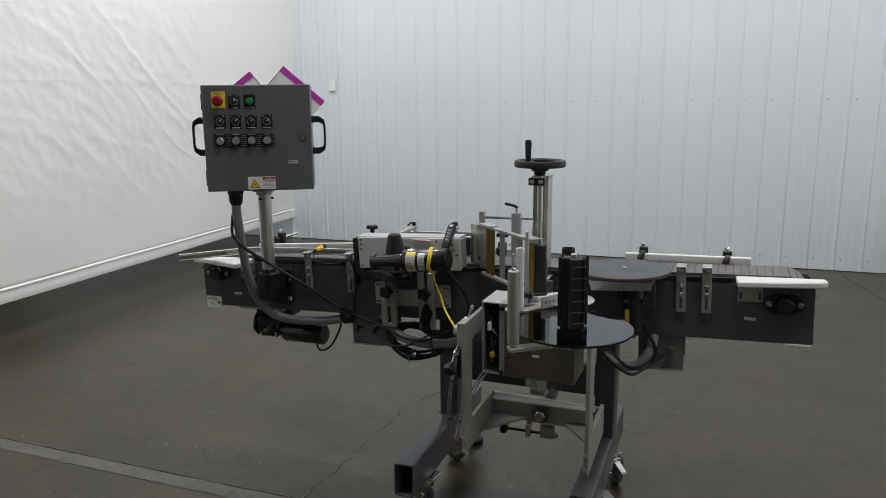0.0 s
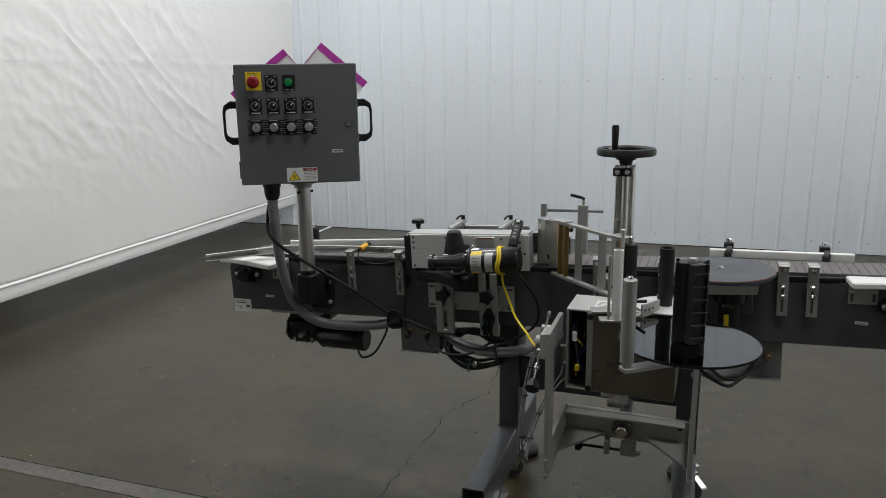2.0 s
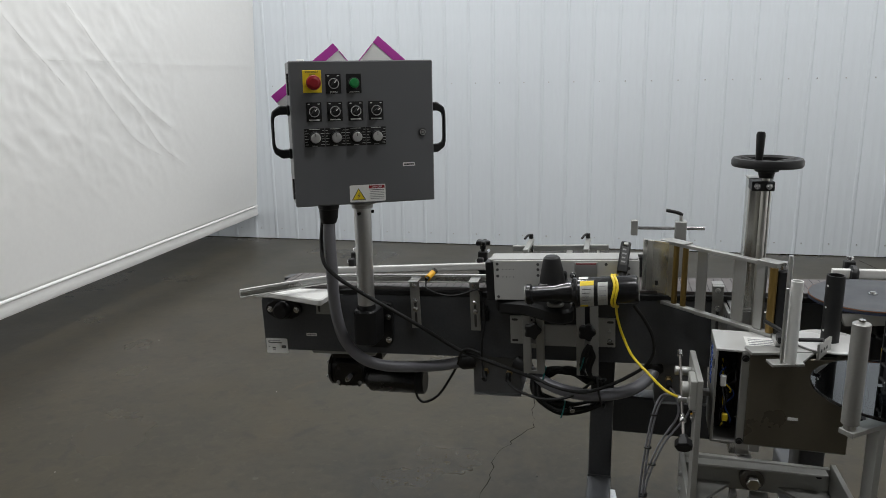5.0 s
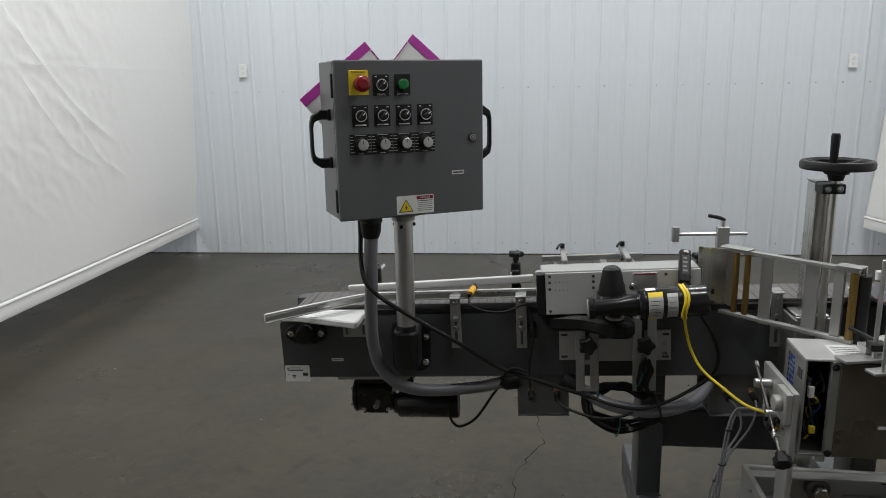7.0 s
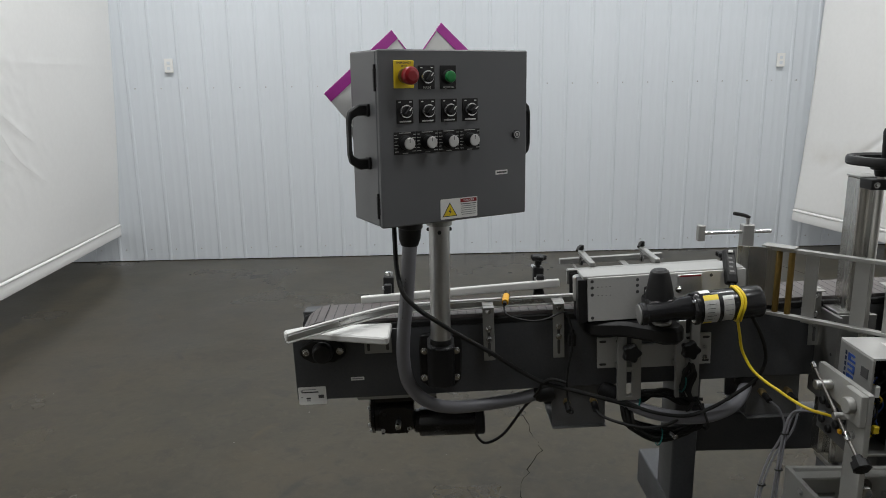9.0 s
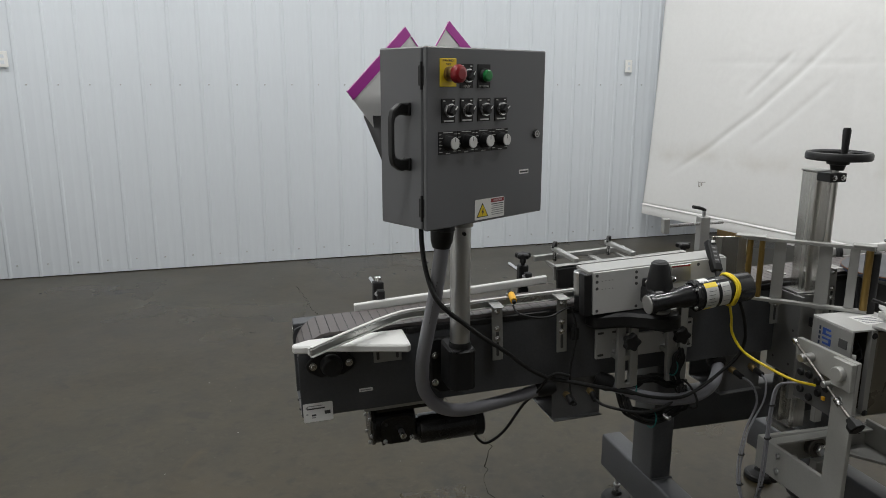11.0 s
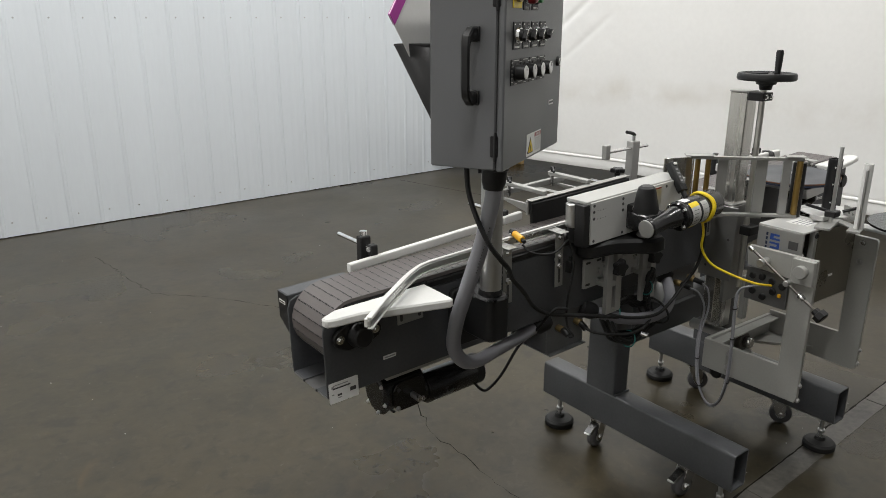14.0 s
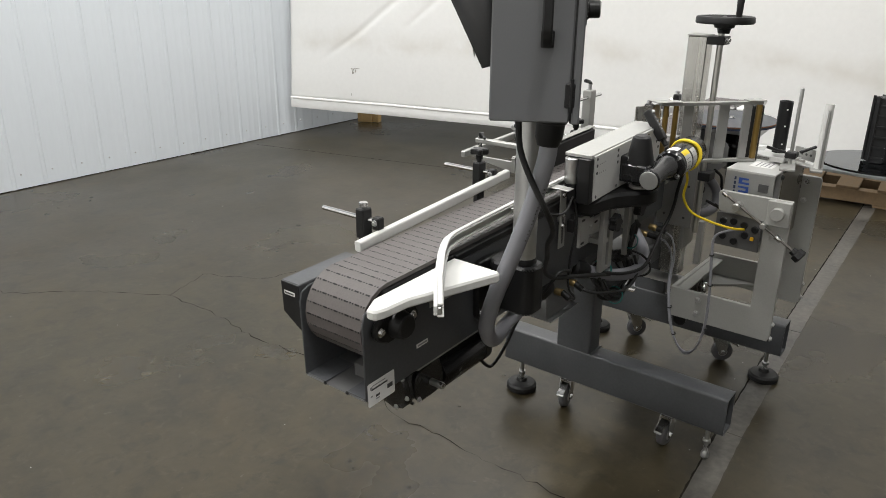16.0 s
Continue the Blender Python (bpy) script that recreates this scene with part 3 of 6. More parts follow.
part("side_plate", side_plate(0.0, 0.005), STEEL_GREY, conveyor)
part("side_plate", side_plate(W - 0.005, W), STEEL_GREY, conveyor)
part("bottom_pan", box(0.0, 0.16, 0.005, W - 0.005, 0.0, 0.003, 0.001), PANEL_GREY, conveyor, "bare folded end pan")
for y0, y1 in ((0.0055, 0.058), (W - 0.062, W - 0.0055)):
    part("end_flange", box(0.001, 0.088, y0, y1, 0.0035, 0.0065, 0.001), STEEL_GREY, conveyor)
part("scraper_bracket", slab([(0.060, 0.004), (0.064, 0.004), (0.064, 0.030), (0.115, 0.040), (0.115, 0.044), (0.060, 0.034)], 0.040, pose(0, 0.092, 0) @ XZ, 0.001), PANEL_GREY, conveyor, "grey bent scraper bracket")
for y0 in (0.055, W - 0.062):
    bolt((-0.0005, y0, 0.004), (-1, 0, 0), 0.003, "screw", conveyor, BLACK, 0.002)
part("bottom_pan", box(0.62, L - 0.3, 0.005, W - 0.005, 0.0, 0.004, 0.001), STEEL_GREY, conveyor)
for y0 in (0.006, W - 0.022):
    part("wear_strip", box(0.07, L - 0.07, y0, y0 + 0.016, H - 0.01, BELT_TOP - 0.010, 0.002), BLACK, conveyor, "black plastic wear strip")
for y0, y1 in ((-0.002, 0.012),):
    part("edge_strip", box(0.30, L - 0.26, y0, y1, H + 0.001, H + 0.018, 0.002), BLACK, conveyor, "black rubber edge strip")
part("inner_tray", box(0.13, 0.36, 0.045, W - 0.045, 0.045, 0.052, 0.001), BLACK, conveyor)
part("end_roller", rod((END_R + 0.006, 0.014, BELT_TOP - END_R - 0.004), (END_R + 0.006, W - 0.014, BELT_TOP - END_R - 0.004), END_R - 0.012), BLACK, conveyor)
part("end_roller", rod((L - END_R - 0.006, 0.014, BELT_TOP - END_R - 0.004), (L - END_R - 0.006, W - 0.014, BELT_TOP - END_R - 0.004), END_R - 0.012), BLACK, conveyor)

# bearings
for x, bz in ((0.086, 0.150), (2.394, 0.140)):
    hub = part("bearing", slab([(x + dx, dz + bz) for dx, dz in ((-0.066, -0.006), (-0.058, -0.018), (-0.03, -0.034), (0.03, -0.034), (0.058, -0.018), (0.066, -0.006), (0.066, 0.006), (0.058, 0.018), (0.03, 0.034), (-0.03, 0.034), (-0.058, 0.018), (-0.066, 0.006))], 0.014, XZ, 0.003), BLACK, conveyor, "black two-bolt flange bearing")
    part("cap", lathe((x, -0.012, bz), (x, -0.042, bz), [(0, 0.031), (0.3, 0.030), (0.9, 0.026), (1, 0.022)], 28), BLACK, hub)
    for dx in (-0.048, 0.048):
        bolt((x + dx, -0.013, bz), (0, -1, 0), 0.007, "bolt", hub, CHROME)

# plate details: small screw holes, labels
for x, z in ((0.62, 0.09), (0.645, 0.09), (0.62, 0.045), (0.645, 0.045), (1.35, 0.14), (1.38, 0.14), (2.105, 0.155), (2.123, 0.155), (2.105, 0.088), (2.123, 0.088), (2.225, 0.185), (2.225, 0.170), (0.40, 0.03), (0.20, 0.165)):
    part("hole", rod((x, -0.0006, z), (x, 0.003, z), 0.0025, 8, edge=0), INK, conveyor)


def sticker(parent, m, w, h, bars=(), mat=PAPER, name="sticker", label="small white printed label"):
    """A thin label with plain bars of print, in the x, z plane of m, facing -y."""
    s = part(name, slab(round_rect(-w / 2, w / 2, -h / 2, h / 2, min(w, h) * 0.06, 2), 0.0008, m @ XZ, 0), mat, parent, label)
    for k, (cx, cz, bw, bh, bmat) in enumerate(bars):
        part("print", box(cx - bw / 2, cx + bw / 2, -0.0014, -0.0006, cz - bh / 2, cz + bh / 2, 0, m=m), bmat, s)
    return s


sticker(conveyor, pose(0.0435, -0.0002, 0.0135), 0.080, 0.054, [(-0.008, 0.019, 0.040, 0.002, GREY_INK), (-0.006, 0.011, 0.048, 0.0035, INK), (0.025, -0.003, 0.016, 0.010, INK), (-0.030, 0.015, 0.006, 0.006, GREY_INK), (-0.012, -0.008, 0.012, 0.005, INK), (-0.012, -0.015, 0.010, 0.003, GREY_INK), (-0.030, -0.004, 0.006, 0.003, GREY_INK)], label="white printed paper inspection label")
sticker(conveyor, pose(0.177, -0.0002, 0.059), 0.038, 0.010, [(0, 0, 0.03, 0.003, GREY_INK)])
sticker(conveyor, pose(2.288, -0.0002, 0.081, 0, 4, 0), 0.036, 0.010, [(0, 0, 0.028, 0.003, GREY_INK)])
part("label_bar", box(L - 0.085, L - 0.004, -0.002, 0.001, -0.006, 0.001, 0.001), PAPER, conveyor, "white paper tag under the plate")

# nose guides: white plates at both ends with slotted brackets
nose = part("nose_guide", slab([(0.030, -0.004), (-0.014, -0.026), (-0.012, -0.046), (0.010, -0.054), (0.070, -0.060), (0.270, -0.134), (0.282, -0.128), (0.286, -0.006)], 0.021, pose(0, 0, 0.204), 0.004), WHITE, conveyor, "white plastic nose guide plate")
nose = part("nose_guide", slab([(L + 0.028, 0.016), (L + 0.034, -0.020), (L + 0.01, -0.040), (2.38, -0.058), (2.245, -0.074), (2.238, 0.016)], 0.020, pose(0, 0, 0.207), 0.004), WHITE, conveyor, "white plastic nose guide plate")


def slot_bracket(x0, x1, z0, z1, y, slots, name="slotted_bracket"):
    """A bent aluminium bracket with dark slots."""
    b = part(name, box(x0, x1, y - 0.003, y, z0, z1, 0.001), ALU_MATT, conveyor, "slotted aluminium bracket")
    part("foot", box(x0, x1, y - 0.024, y, z1 - 0.003, z1, 0.001), ALU_MATT, b)
    for sx, sz0, sz1 in slots:
        part("slot", slab(round_rect(sx - 0.004, sx + 0.004, sz0, sz1, 0.0039, 3), 0.0006, pose(0, y - 0.0031, 0) @ XZ, 0), INK, b)
    return b


b = slot_bracket(0.203, 0.281, 0.134, 0.203, -0.001, [(0.215, 0.142, 0.182), (0.269, 0.142, 0.182)])
for sx in (0.215, 0.269):
    bolt((sx, -0.004, 0.178), (0, -1, 0), 0.004, "bolt", b)
b = slot_bracket(2.246, 2.326, 0.142, 0.206, -0.001, [(2.256, 0.15, 0.19), (2.316, 0.15, 0.19)])
for sx in (2.256, 2.316):
    bolt((sx, -0.004, 0.182), (0, -1, 0), 0.004, "bolt", b)


def rail_bracket(x, z0, z1):
    """A tall slotted bar with two screws and an angled top that carries a guide rail."""
    b = slot_bracket(x - 0.016, x + 0.016, z0, z1, -0.010, [(x, z0 + 0.012, z0 + 0.055), (x, z0 + 0.07, z0 + 0.1)])
    part("tab", box(x - 0.016, x + 0.016, -0.012, 0.022, z1 - 0.003, z1 + 0.001, 0.001), ALU_MATT, b)
    part("spacer", rod((x, -0.011, z0 + 0.08), (x, 0.001, z0 + 0.08), 0.008, 16), ZINC, b)
    for dz in (0.064, 0.094):
        bolt((x, -0.013, z0 + dz), (0, -1, 0), 0.006, "bolt", b, CHROME)
    bolt((x, -0.013, z1 - 0.018), (0, -1, 0), 0.0055, "bolt", b, CHROME)


for x, z0, z1 in ((0.558, 0.098, 0.262), (0.756, 0.096, 0.264), (1.487, 0.094, 0.262), (1.700, 0.094, 0.260), (2.061, 0.095, 0.262), (2.146, 0.095, 0.262)):
    rail_bracket(x, z0, z1)

# belt: plastic slats round the whole loop
flat = L - 2 * (END_R + 0.006)
loop = 2 * flat + 2 * math.pi * END_R
SLATS = int(loop / 0.0254)
step = loop / SLATS


def loop_at(s):
    """Place and slope on the belt's loop, s along it from the left top."""
    s %= loop
    x0, zc = END_R + 0.006, BELT_TOP - END_R
    if s < flat:
        return x0 + s, BELT_TOP, 0.0
    s -= flat
    if s < math.pi * END_R:
        a = s / END_R
        return x0 + flat + END_R * math.sin(a), zc + END_R * math.cos(a), -a
    s -= math.pi * END_R
    if s < flat:
        return x0 + flat - s, zc - END_R, -math.pi
    a = (s - flat) / END_R
    return x0 - END_R * math.sin(a), zc - END_R * math.cos(a), -math.pi - a


def slat_mesh():
    y0, y1 = 0.0125, W - 0.0125
    bm = box(-step / 2 - 0.0002, step / 2 - 0.0002, y0, y1, -0.009, 0.0, 0)
    return bm


bm = slat_mesh()
me = bpy.data.meshes.new("slat")
bmesh.ops.recalc_face_normals(bm, faces=bm.faces)
bm.to_mesh(me)
bm.free()
me.materials.append(BELT)
slots = bmesh.new()


def hinge_row(m):
    """A row of dark hinge slots between two slats."""
    for k in range(5):
        y = 0.018 + k * 0.0305
        for hw, ya, yb in ((0.0017, y, y + 0.0110), (0.0016, y + 0.0160, y + 0.0190), (0.0016, y + 0.0232, y + 0.0262)):
            vs = [slots.verts.new(m @ Vector((a, b, c))) for c in (-0.002, 0.0003) for a, b in ((-hw, ya), (hw, ya), (hw, yb), (-hw, yb))]
            for f in ((3, 2, 1, 0), (4, 5, 6, 7), (0, 1, 5, 4), (1, 2, 6, 5), (2, 3, 7, 6), (3, 0, 4, 7)):
                slots.faces.new([vs[q] for q in f])


belt = new("belt")
belt.parent = conveyor
tagged(belt, "grey-brown plastic slat belt with rows of hinge slots")
for k in range(SLATS):
    x, z, a = loop_at(k * step + step / 2)
    ob = new("slat", me)
    ob.parent = belt
    ob.matrix_basis = Matrix.Translation((x, 0, z)) @ Matrix.Rotation(-a, 4, "Y")
    if z > BELT_TOP - 0.17:
        hinge_row(ob.matrix_basis @ (Matrix.Translation((step / 2, 0, 0)) if k % 2 else Matrix.Translation((step / 2, W, 0)) @ Matrix.Rotation(math.pi, 4, "Z")))
rows_ob = link_mesh("hinge_pattern", slots, BLACK)
rows_ob.parent = belt
tagged(rows_ob, "rows of small dark hinge slots", kind="stuff")

# far drive cover at the infeed end
cover = part("drive_cover", slab([(W + 0.001, 0.100), (W + 0.056, 0.135), (W + 0.056, 0.210), (W + 0.001, 0.210)], 0.19, pose(0.006, 0, 0) @ YZ, 0.002), STEEL_GREY, conveyor, "grey sheet cover with a black end panel")
part("end_panel", slab([(W + 0.002, 0.103), (W + 0.055, 0.137), (W + 0.055, 0.208), (W + 0.002, 0.208)], 0.002, pose(0.0038, 0, 0) @ YZ, 0.0005), BLACK, cover, "black plastic end panel")
sticker(cover, pose(0.0036, W + 0.03, 0.185) @ pose(0, 0, 0, 0, 0, -90), 0.032, 0.009, [(0, 0, 0.026, 0.003, INK)])

# hung channel brackets below the conveyor
for x0, spots in ((0.737, (0.043, 0.121)), (1.311, (0.043, 0.118)), (1.915, (0.035, 0.115))):
    z1 = -0.001
    ch = part("channel_bracket", box(x0, x0 + 0.157, 0.012, 0.016, -0.127, z1, 0.001), BARE_GREY, conveyor, "pale grey folded sheet channel")
    part("flange", box(x0, x0 + 0.157, -0.004, W - 0.012, -0.130, -0.127, 0.001), BARE_GREY, ch)
    part("flange", box(x0, x0 + 0.157, W - 0.016, W - 0.012, -0.127, z1, 0.001), BARE_GREY, ch)
    for k, dx in enumerate(spots):
        if x0 > 1.9 and k == 0:
            part("grommet", lathe((x0 + dx, 0.013, -0.050), (x0 + dx, 0.004, -0.050), [(0, 0.013), (0.7, 0.013), (1, 0.008)], 18), BLACK, ch, "black cable grommet")
        else:
            part("cable_gland", rod((x0 + dx, 0.012, -0.050), (x0 + dx, -0.012, -0.050), 0.011, 6), BRASS, ch, "brass cable gland")

# ---- drive motor under the infeed end ----
motor = thing("drive_motor", "black gear motor hung under the conveyor", "motor", pose(0, 0, 0.637, 0, -TILT, 0))
part("mount_plate", box(0.17, 0.40, 0.008, 0.15, -0.012, -0.0005, 0.001), ALU_MATT, motor, "white-grey mounting plate")
gear = part("gearbox", slab(round_rect(0.068, 0.160, -0.159, -0.056, 0.040, 6), 0.122, pose(0.208, 0, 0) @ YZ, 0.003), GLOSS_BLACK, motor)
part("face_plate", slab(round_rect(0.222, 0.326, -0.152, -0.066, 0.030, 5), 0.006, pose(0, 0.069, 0) @ XZ, 0.002), GLOSS_BLACK, gear)
for dx, dz in ((0.234, -0.140), (0.314, -0.138)):
    bolt((dx, 0.063, dz), (0, -1, 0), 0.0046, "bolt", gear, ZINC)
part("shaft", rod((0.282, 0.066, -0.114), (0.282, 0.026, -0.114), 0.0085), ZINC, gear)
flange = part("end_cover", lathe((0.209, 0.114, -0.106), (0.194, 0.114, -0.106), [(0, 0.058), (0.6, 0.058), (0.75, 0.048), (1, 0.044)], 12), GLOSS_BLACK, gear, "scalloped black end cover")
for a in range(15, 375, 60):
    bolt((0.197, 0.114 + 0.050 * math.cos(radians(a)), -0.106 + 0.050 * math.sin(radians(a))), (-1, 0, 0), 0.0042, "bolt", flange, ZINC)
for x in (0.228, 0.252, 0.276, 0.300):
    part("rib", box(x, x + 0.008, 0.078, 0.148, -0.1605, -0.155, 0.001), BLACK, gear)
part("foot", box(0.215, 0.40, 0.07, 0.145, -0.054, -0.011, 0.003), GLOSS_BLACK, motor)
part("neck", rod((0.328, 0.106, -0.133), (0.348, 0.106, -0.134), 0.036), GLOSS_BLACK, motor)
part("can", lathe((0.343, 0.106, -0.137), (0.530, 0.106, -0.139), [(0, 0.041), (0.03, 0.0445), (0.92, 0.0445), (0.95, 0.043), (1, 0.038)], 32), GLOSS_BLACK, motor)
part("end_cap", lathe((0.514, 0.106, -0.139), (0.543, 0.106, -0.139), [(0, 0.0455), (0.85, 0.0455), (1, 0.041)], 32), BLACK, motor)
part("bright_strip", box(0.345, 0.395, 0.012, 0.030, -0.016, -0.0125, 0.001), ALU, motor, "bright metal shim strip")

# ---- stand ----
stand = thing("machine_stand", "dark grey welded box-tube machine stand", "stand")


def tube(x0, x1, y0, y1, z0, z1, axis, wall=0.005):
    """A square tube, open at both ends, along y or z or x."""
    bm = bmesh.new()
    lo, hi = (x0, y0, z0), (x1, y1, z1)
    a, b = [k for k in range(3) if k != axis]
    r = 0.008
    rings = []
    for end in (lo[axis], hi[axis]):
        for inset in (0, wall):
            ring = []
            for u, v in round_rect(lo[a] + inset, hi[a] - inset, lo[b] + inset, hi[b] - inset, max(r - inset, 0.002), 3):
                c = [0, 0, 0]
                c[axis], c[a], c[b] = end, u, v
                ring.append(bm.verts.new(c))
            rings.append(ring)
    n = len(rings[0])
    for i, j in ((0, 2), (2, 3), (3, 1), (1, 0)):
        for k in range(n):
            l = (k + 1) % n
            bm.faces.new((rings[i][k], rings[i][l], rings[j][l], rings[j][k]))
    return bm


for x0 in (1.117, 1.757):
    part("foot_tube", tube(x0, x0 + 0.076, -0.415, 0.38, 0.127, 0.254, 1), STEEL_GREY, stand)
    # Black block set inside the open tube, standing in for its inner shade.
    part("tube_dark_fill", box(x0 + 0.006, x0 + 0.070, -0.345, 0.37, 0.134, 0.247, 0), BLACK, stand)
    part("post", tube(x0 + 0.001, x0 + 0.075, 0.048, 0.176, 0.253, 0.668, 2), STEEL_GREY, stand)
    part("weld_bead", sweep([(x0 + 0.0, 0.044, 0.255), (x0 + 0.076, 0.044, 0.255)], 0.004, 6), STEEL_GREY, stand)
part("cross_beam", tube(1.193, 1.757, 0.075, 0.150, 0.405, 0.532, 0), STEEL_GREY, stand)
part("top_bar", box(1.10, 1.90, 0.05, 0.175, 0.664, 0.682, 0.003), STEEL_GREY, stand)
for x0 in (1.120, 1.760):
    part("riser", box(x0, x0 + 0.07, 0.055, 0.17, 0.680, 0.674 + 0.039 * x0 - 0.041, 0.002), STEEL_GREY, stand)


def level_foot(x, y, pad=True):
    t = thing("leveling_foot", "black rubber leveling foot on a zinc stem" if pad else "zinc leveling stem without its pad", "foot", pose(x, y, 0), group="leveling feet")
    z0 = 0.03 if pad else 0.012
    part("stem", rod((0, 0, z0), (0, 0, 0.128), 0.0075, 14), ZINC, t)
    part("nut", lathe((0, 0, 0.062), (0, 0, 0.074), [(0, 0.013), (1, 0.013)], 6), ZINC, t)
    part("jam_nut", lathe((0, 0, 0.114), (0, 0, 0.126), [(0, 0.013), (1, 0.013)], 6), ZINC, t)
    if pad:
        part("pad", lathe((0, 0, 0.0), (0, 0, 0.044), [(0, 0.052), (0.1, 0.055), (0.45, 0.055), (0.62, 0.048), (0.75, 0.02), (1, 0.016)], 28), RUBBER, t)
    else:
        part("ball", lathe((0, 0, 0.0), (0, 0, 0.03), [(0, 0.006), (0.3, 0.013), (0.7, 0.013), (1, 0.008)], 14), ZINC, t)


level_foot(1.160, 0.33)
level_foot(1.797, -0.362)
level_foot(1.790, 0.335)
level_foot(1.160, -0.360, False)


def caster(x, y, turn):
    t = thing("caster_wheel", "grey rubber swivel caster with a chrome fork and brake", "caster", pose(x, y, 0, 0, 0, turn), group="casters")
    part("plate", box(-0.030, 0.030, -0.034, 0.034, 0.121, 0.127, 0.001), CHROME, t)
    part("swivel", lathe((0, 0, 0.106), (0, 0, 0.122), [(0, 0.020), (0.5, 0.025), (1, 0.025)], 20), CHROME, t)
    fork = part("fork", box(-0.036, 0.014, -0.0205, 0.0205, 0.098, 0.107, 0.002), CHROME, t)
    for s in (-1, 1):
        part("cheek", slab([(-0.036, 0.107), (-0.046, 0.075), (-0.042, 0.034), (-0.018, 0.030), (0.0, 0.07), (0.014, 0.107)], 0.003, pose(0, s * 0.0195 + 0.0015, 0) @ XZ, 0.0008), CHROME, fork)
    wheel = part("wheel", lathe((-0.030, -0.015, 0.0415), (-0.030, 0.015, 0.0415), [(0, 0.020), (0.02, 0.033), (0.15, 0.039), (0.35, 0.0412), (0.65, 0.0412), (0.85, 0.039), (0.98, 0.033), (1, 0.020)], 32), CASTER_GREY, t, "grey rubber wheel")
    part("hub", lathe((-0.030, -0.017, 0.0415), (-0.030, 0.017, 0.0415), [(0, 0.014), (0.1, 0.021), (0.9, 0.021), (1, 0.014)], 20), ZINC, wheel)
    part("axle", lathe((-0.030, -0.026, 0.0415), (-0.030, 0.026, 0.0415), [(0, 0.008), (0.1, 0.008), (0.11, 0.005), (0.89, 0.005), (0.9, 0.008), (1, 0.008)], 6), CHROME, t)
    part("brake_pedal", slab([(-0.036, 0.092), (-0.085, 0.070), (-0.088, 0.074), (-0.040, 0.099)], 0.026, pose(0, 0.013, 0) @ XZ, 0.001), CHROME, t)
    part("pedal_tip", box(-0.092, -0.080, -0.013, 0.013, 0.067, 0.073, 0.002), ZINC, t)


caster(1.185, 0.148, 8)
caster(1.185, -0.228, -4)
caster(1.829, -0.159, 122)
caster(1.809, 0.196, 135)

# ---- control cabinet on its post ----
CAB = Matrix.Translation((0.279, -0.280, 1.197)) @ Matrix.Rotation(radians(28.4), 4, "Z")
CW, CD, CH = 0.410, 0.162, 0.407
cab = thing("control_cabinet", "grey steel control cabinet with knobs and push buttons", "control cabinet", CAB)
part("body", box(0, CW, 0.016, CD, 0, CH, 0.003), GREY, cab)
part("seal", box(0.004, CW - 0.004, 0.011, 0.017, 0.004, CH - 0.004, 0), RUBBER, cab)
door = part("door", box(-0.001, CW + 0.001, -0.002, 0.0125, -0.002, CH + 0.001, 0.003), GREY, cab, "grey hinged front door")
for z in (0.05, 0.345):
    h = part("hinge", box(-0.003, 0.006, 0.008, 0.026, z - 0.022, z + 0.022, 0.002), BLACK, door, "black hinge")
    part("pin", rod((-0.003, 0.014, z - 0.03), (-0.003, 0.014, z + 0.03), 0.0032, 12), BLACK, h)


def legend_plate(x, z, w, h, bars):
    p = part("legend_plate", box(x - w / 2, x + w / 2, -0.004, -0.0015, z - h / 2, z + h / 2, 0.0006), BLACK, door, "black legend plate")
    for cx, cz, bw, bh in bars:
        part("print", box(x + cx - bw / 2, x + cx + bw / 2, -0.0046, -0.0038, z + cz - bh / 2, z + cz + bh / 2, 0), PAPER, p)
    return p


def selector(x, z, turn, word=None):
    p = legend_plate(x, z, 0.043, 0.054, [(-0.014, 0.022, 0.006, 0.0022), (0.014, 0.022, 0.006, 0.0022)] + ([] if word else [(0, -0.0225, 0.03, 0.0035)]))
    k = part("selector_switch", lathe((x, -0.004, z + 0.001), (x, -0.013, z + 0.001), [(0, 0.0165), (0.5, 0.0165), (1, 0.0150)], 28), CHROME, door, "black selector knob in a chrome ring")
    part("dial", lathe((x, -0.012, z + 0.001), (x, -0.018, z + 0.001), [(0, 0.0128), (1, 0.0118)], 24), BLACK, k)
    m = Matrix.Translation((x, 0, z + 0.001)) @ Matrix.Rotation(radians(turn), 4, "Y")
    part("grip", slab([(-0.0045, -0.011), (0.0045, -0.011), (0.0045, 0.011), (0.0, 0.0130), (-0.0045, 0.011)], 0.009, m @ pose(0, -0.016, 0) @ XZ, 0.0012), BLACK, k)
    part("pointer", box(-0.0012, 0.0012, -0.0256, -0.0246, 0.002, 0.0115, 0, m=m), PAPER, k)
    if word:
        word_on(p, word, x, z - 0.0235, 0.0085)


def word_on(parent, text, x, z, size, mat=PAPER, y=-0.0043):
    cu = bpy.data.curves.new("text", "FONT")
    cu.body, cu.size, cu.align_x, cu.align_y, cu.extrude = text, size, "CENTER", "CENTER", 0.0002
    tmp = bpy.data.objects.new("text", cu)
    scene.collection.objects.link(tmp)
    bpy.context.view_layer.update()
    me = bpy.data.meshes.new_from_object(tmp.evaluated_get(bpy.context.evaluated_depsgraph_get()))
    bpy.data.objects.remove(tmp)
    me.transform(pose(x, y, z, 90))
    me.materials.clear()
    me.materials.append(mat)
    ob = new("lettering", me)
    ob.parent = parent
    return ob


def top(d):
    return CH - d


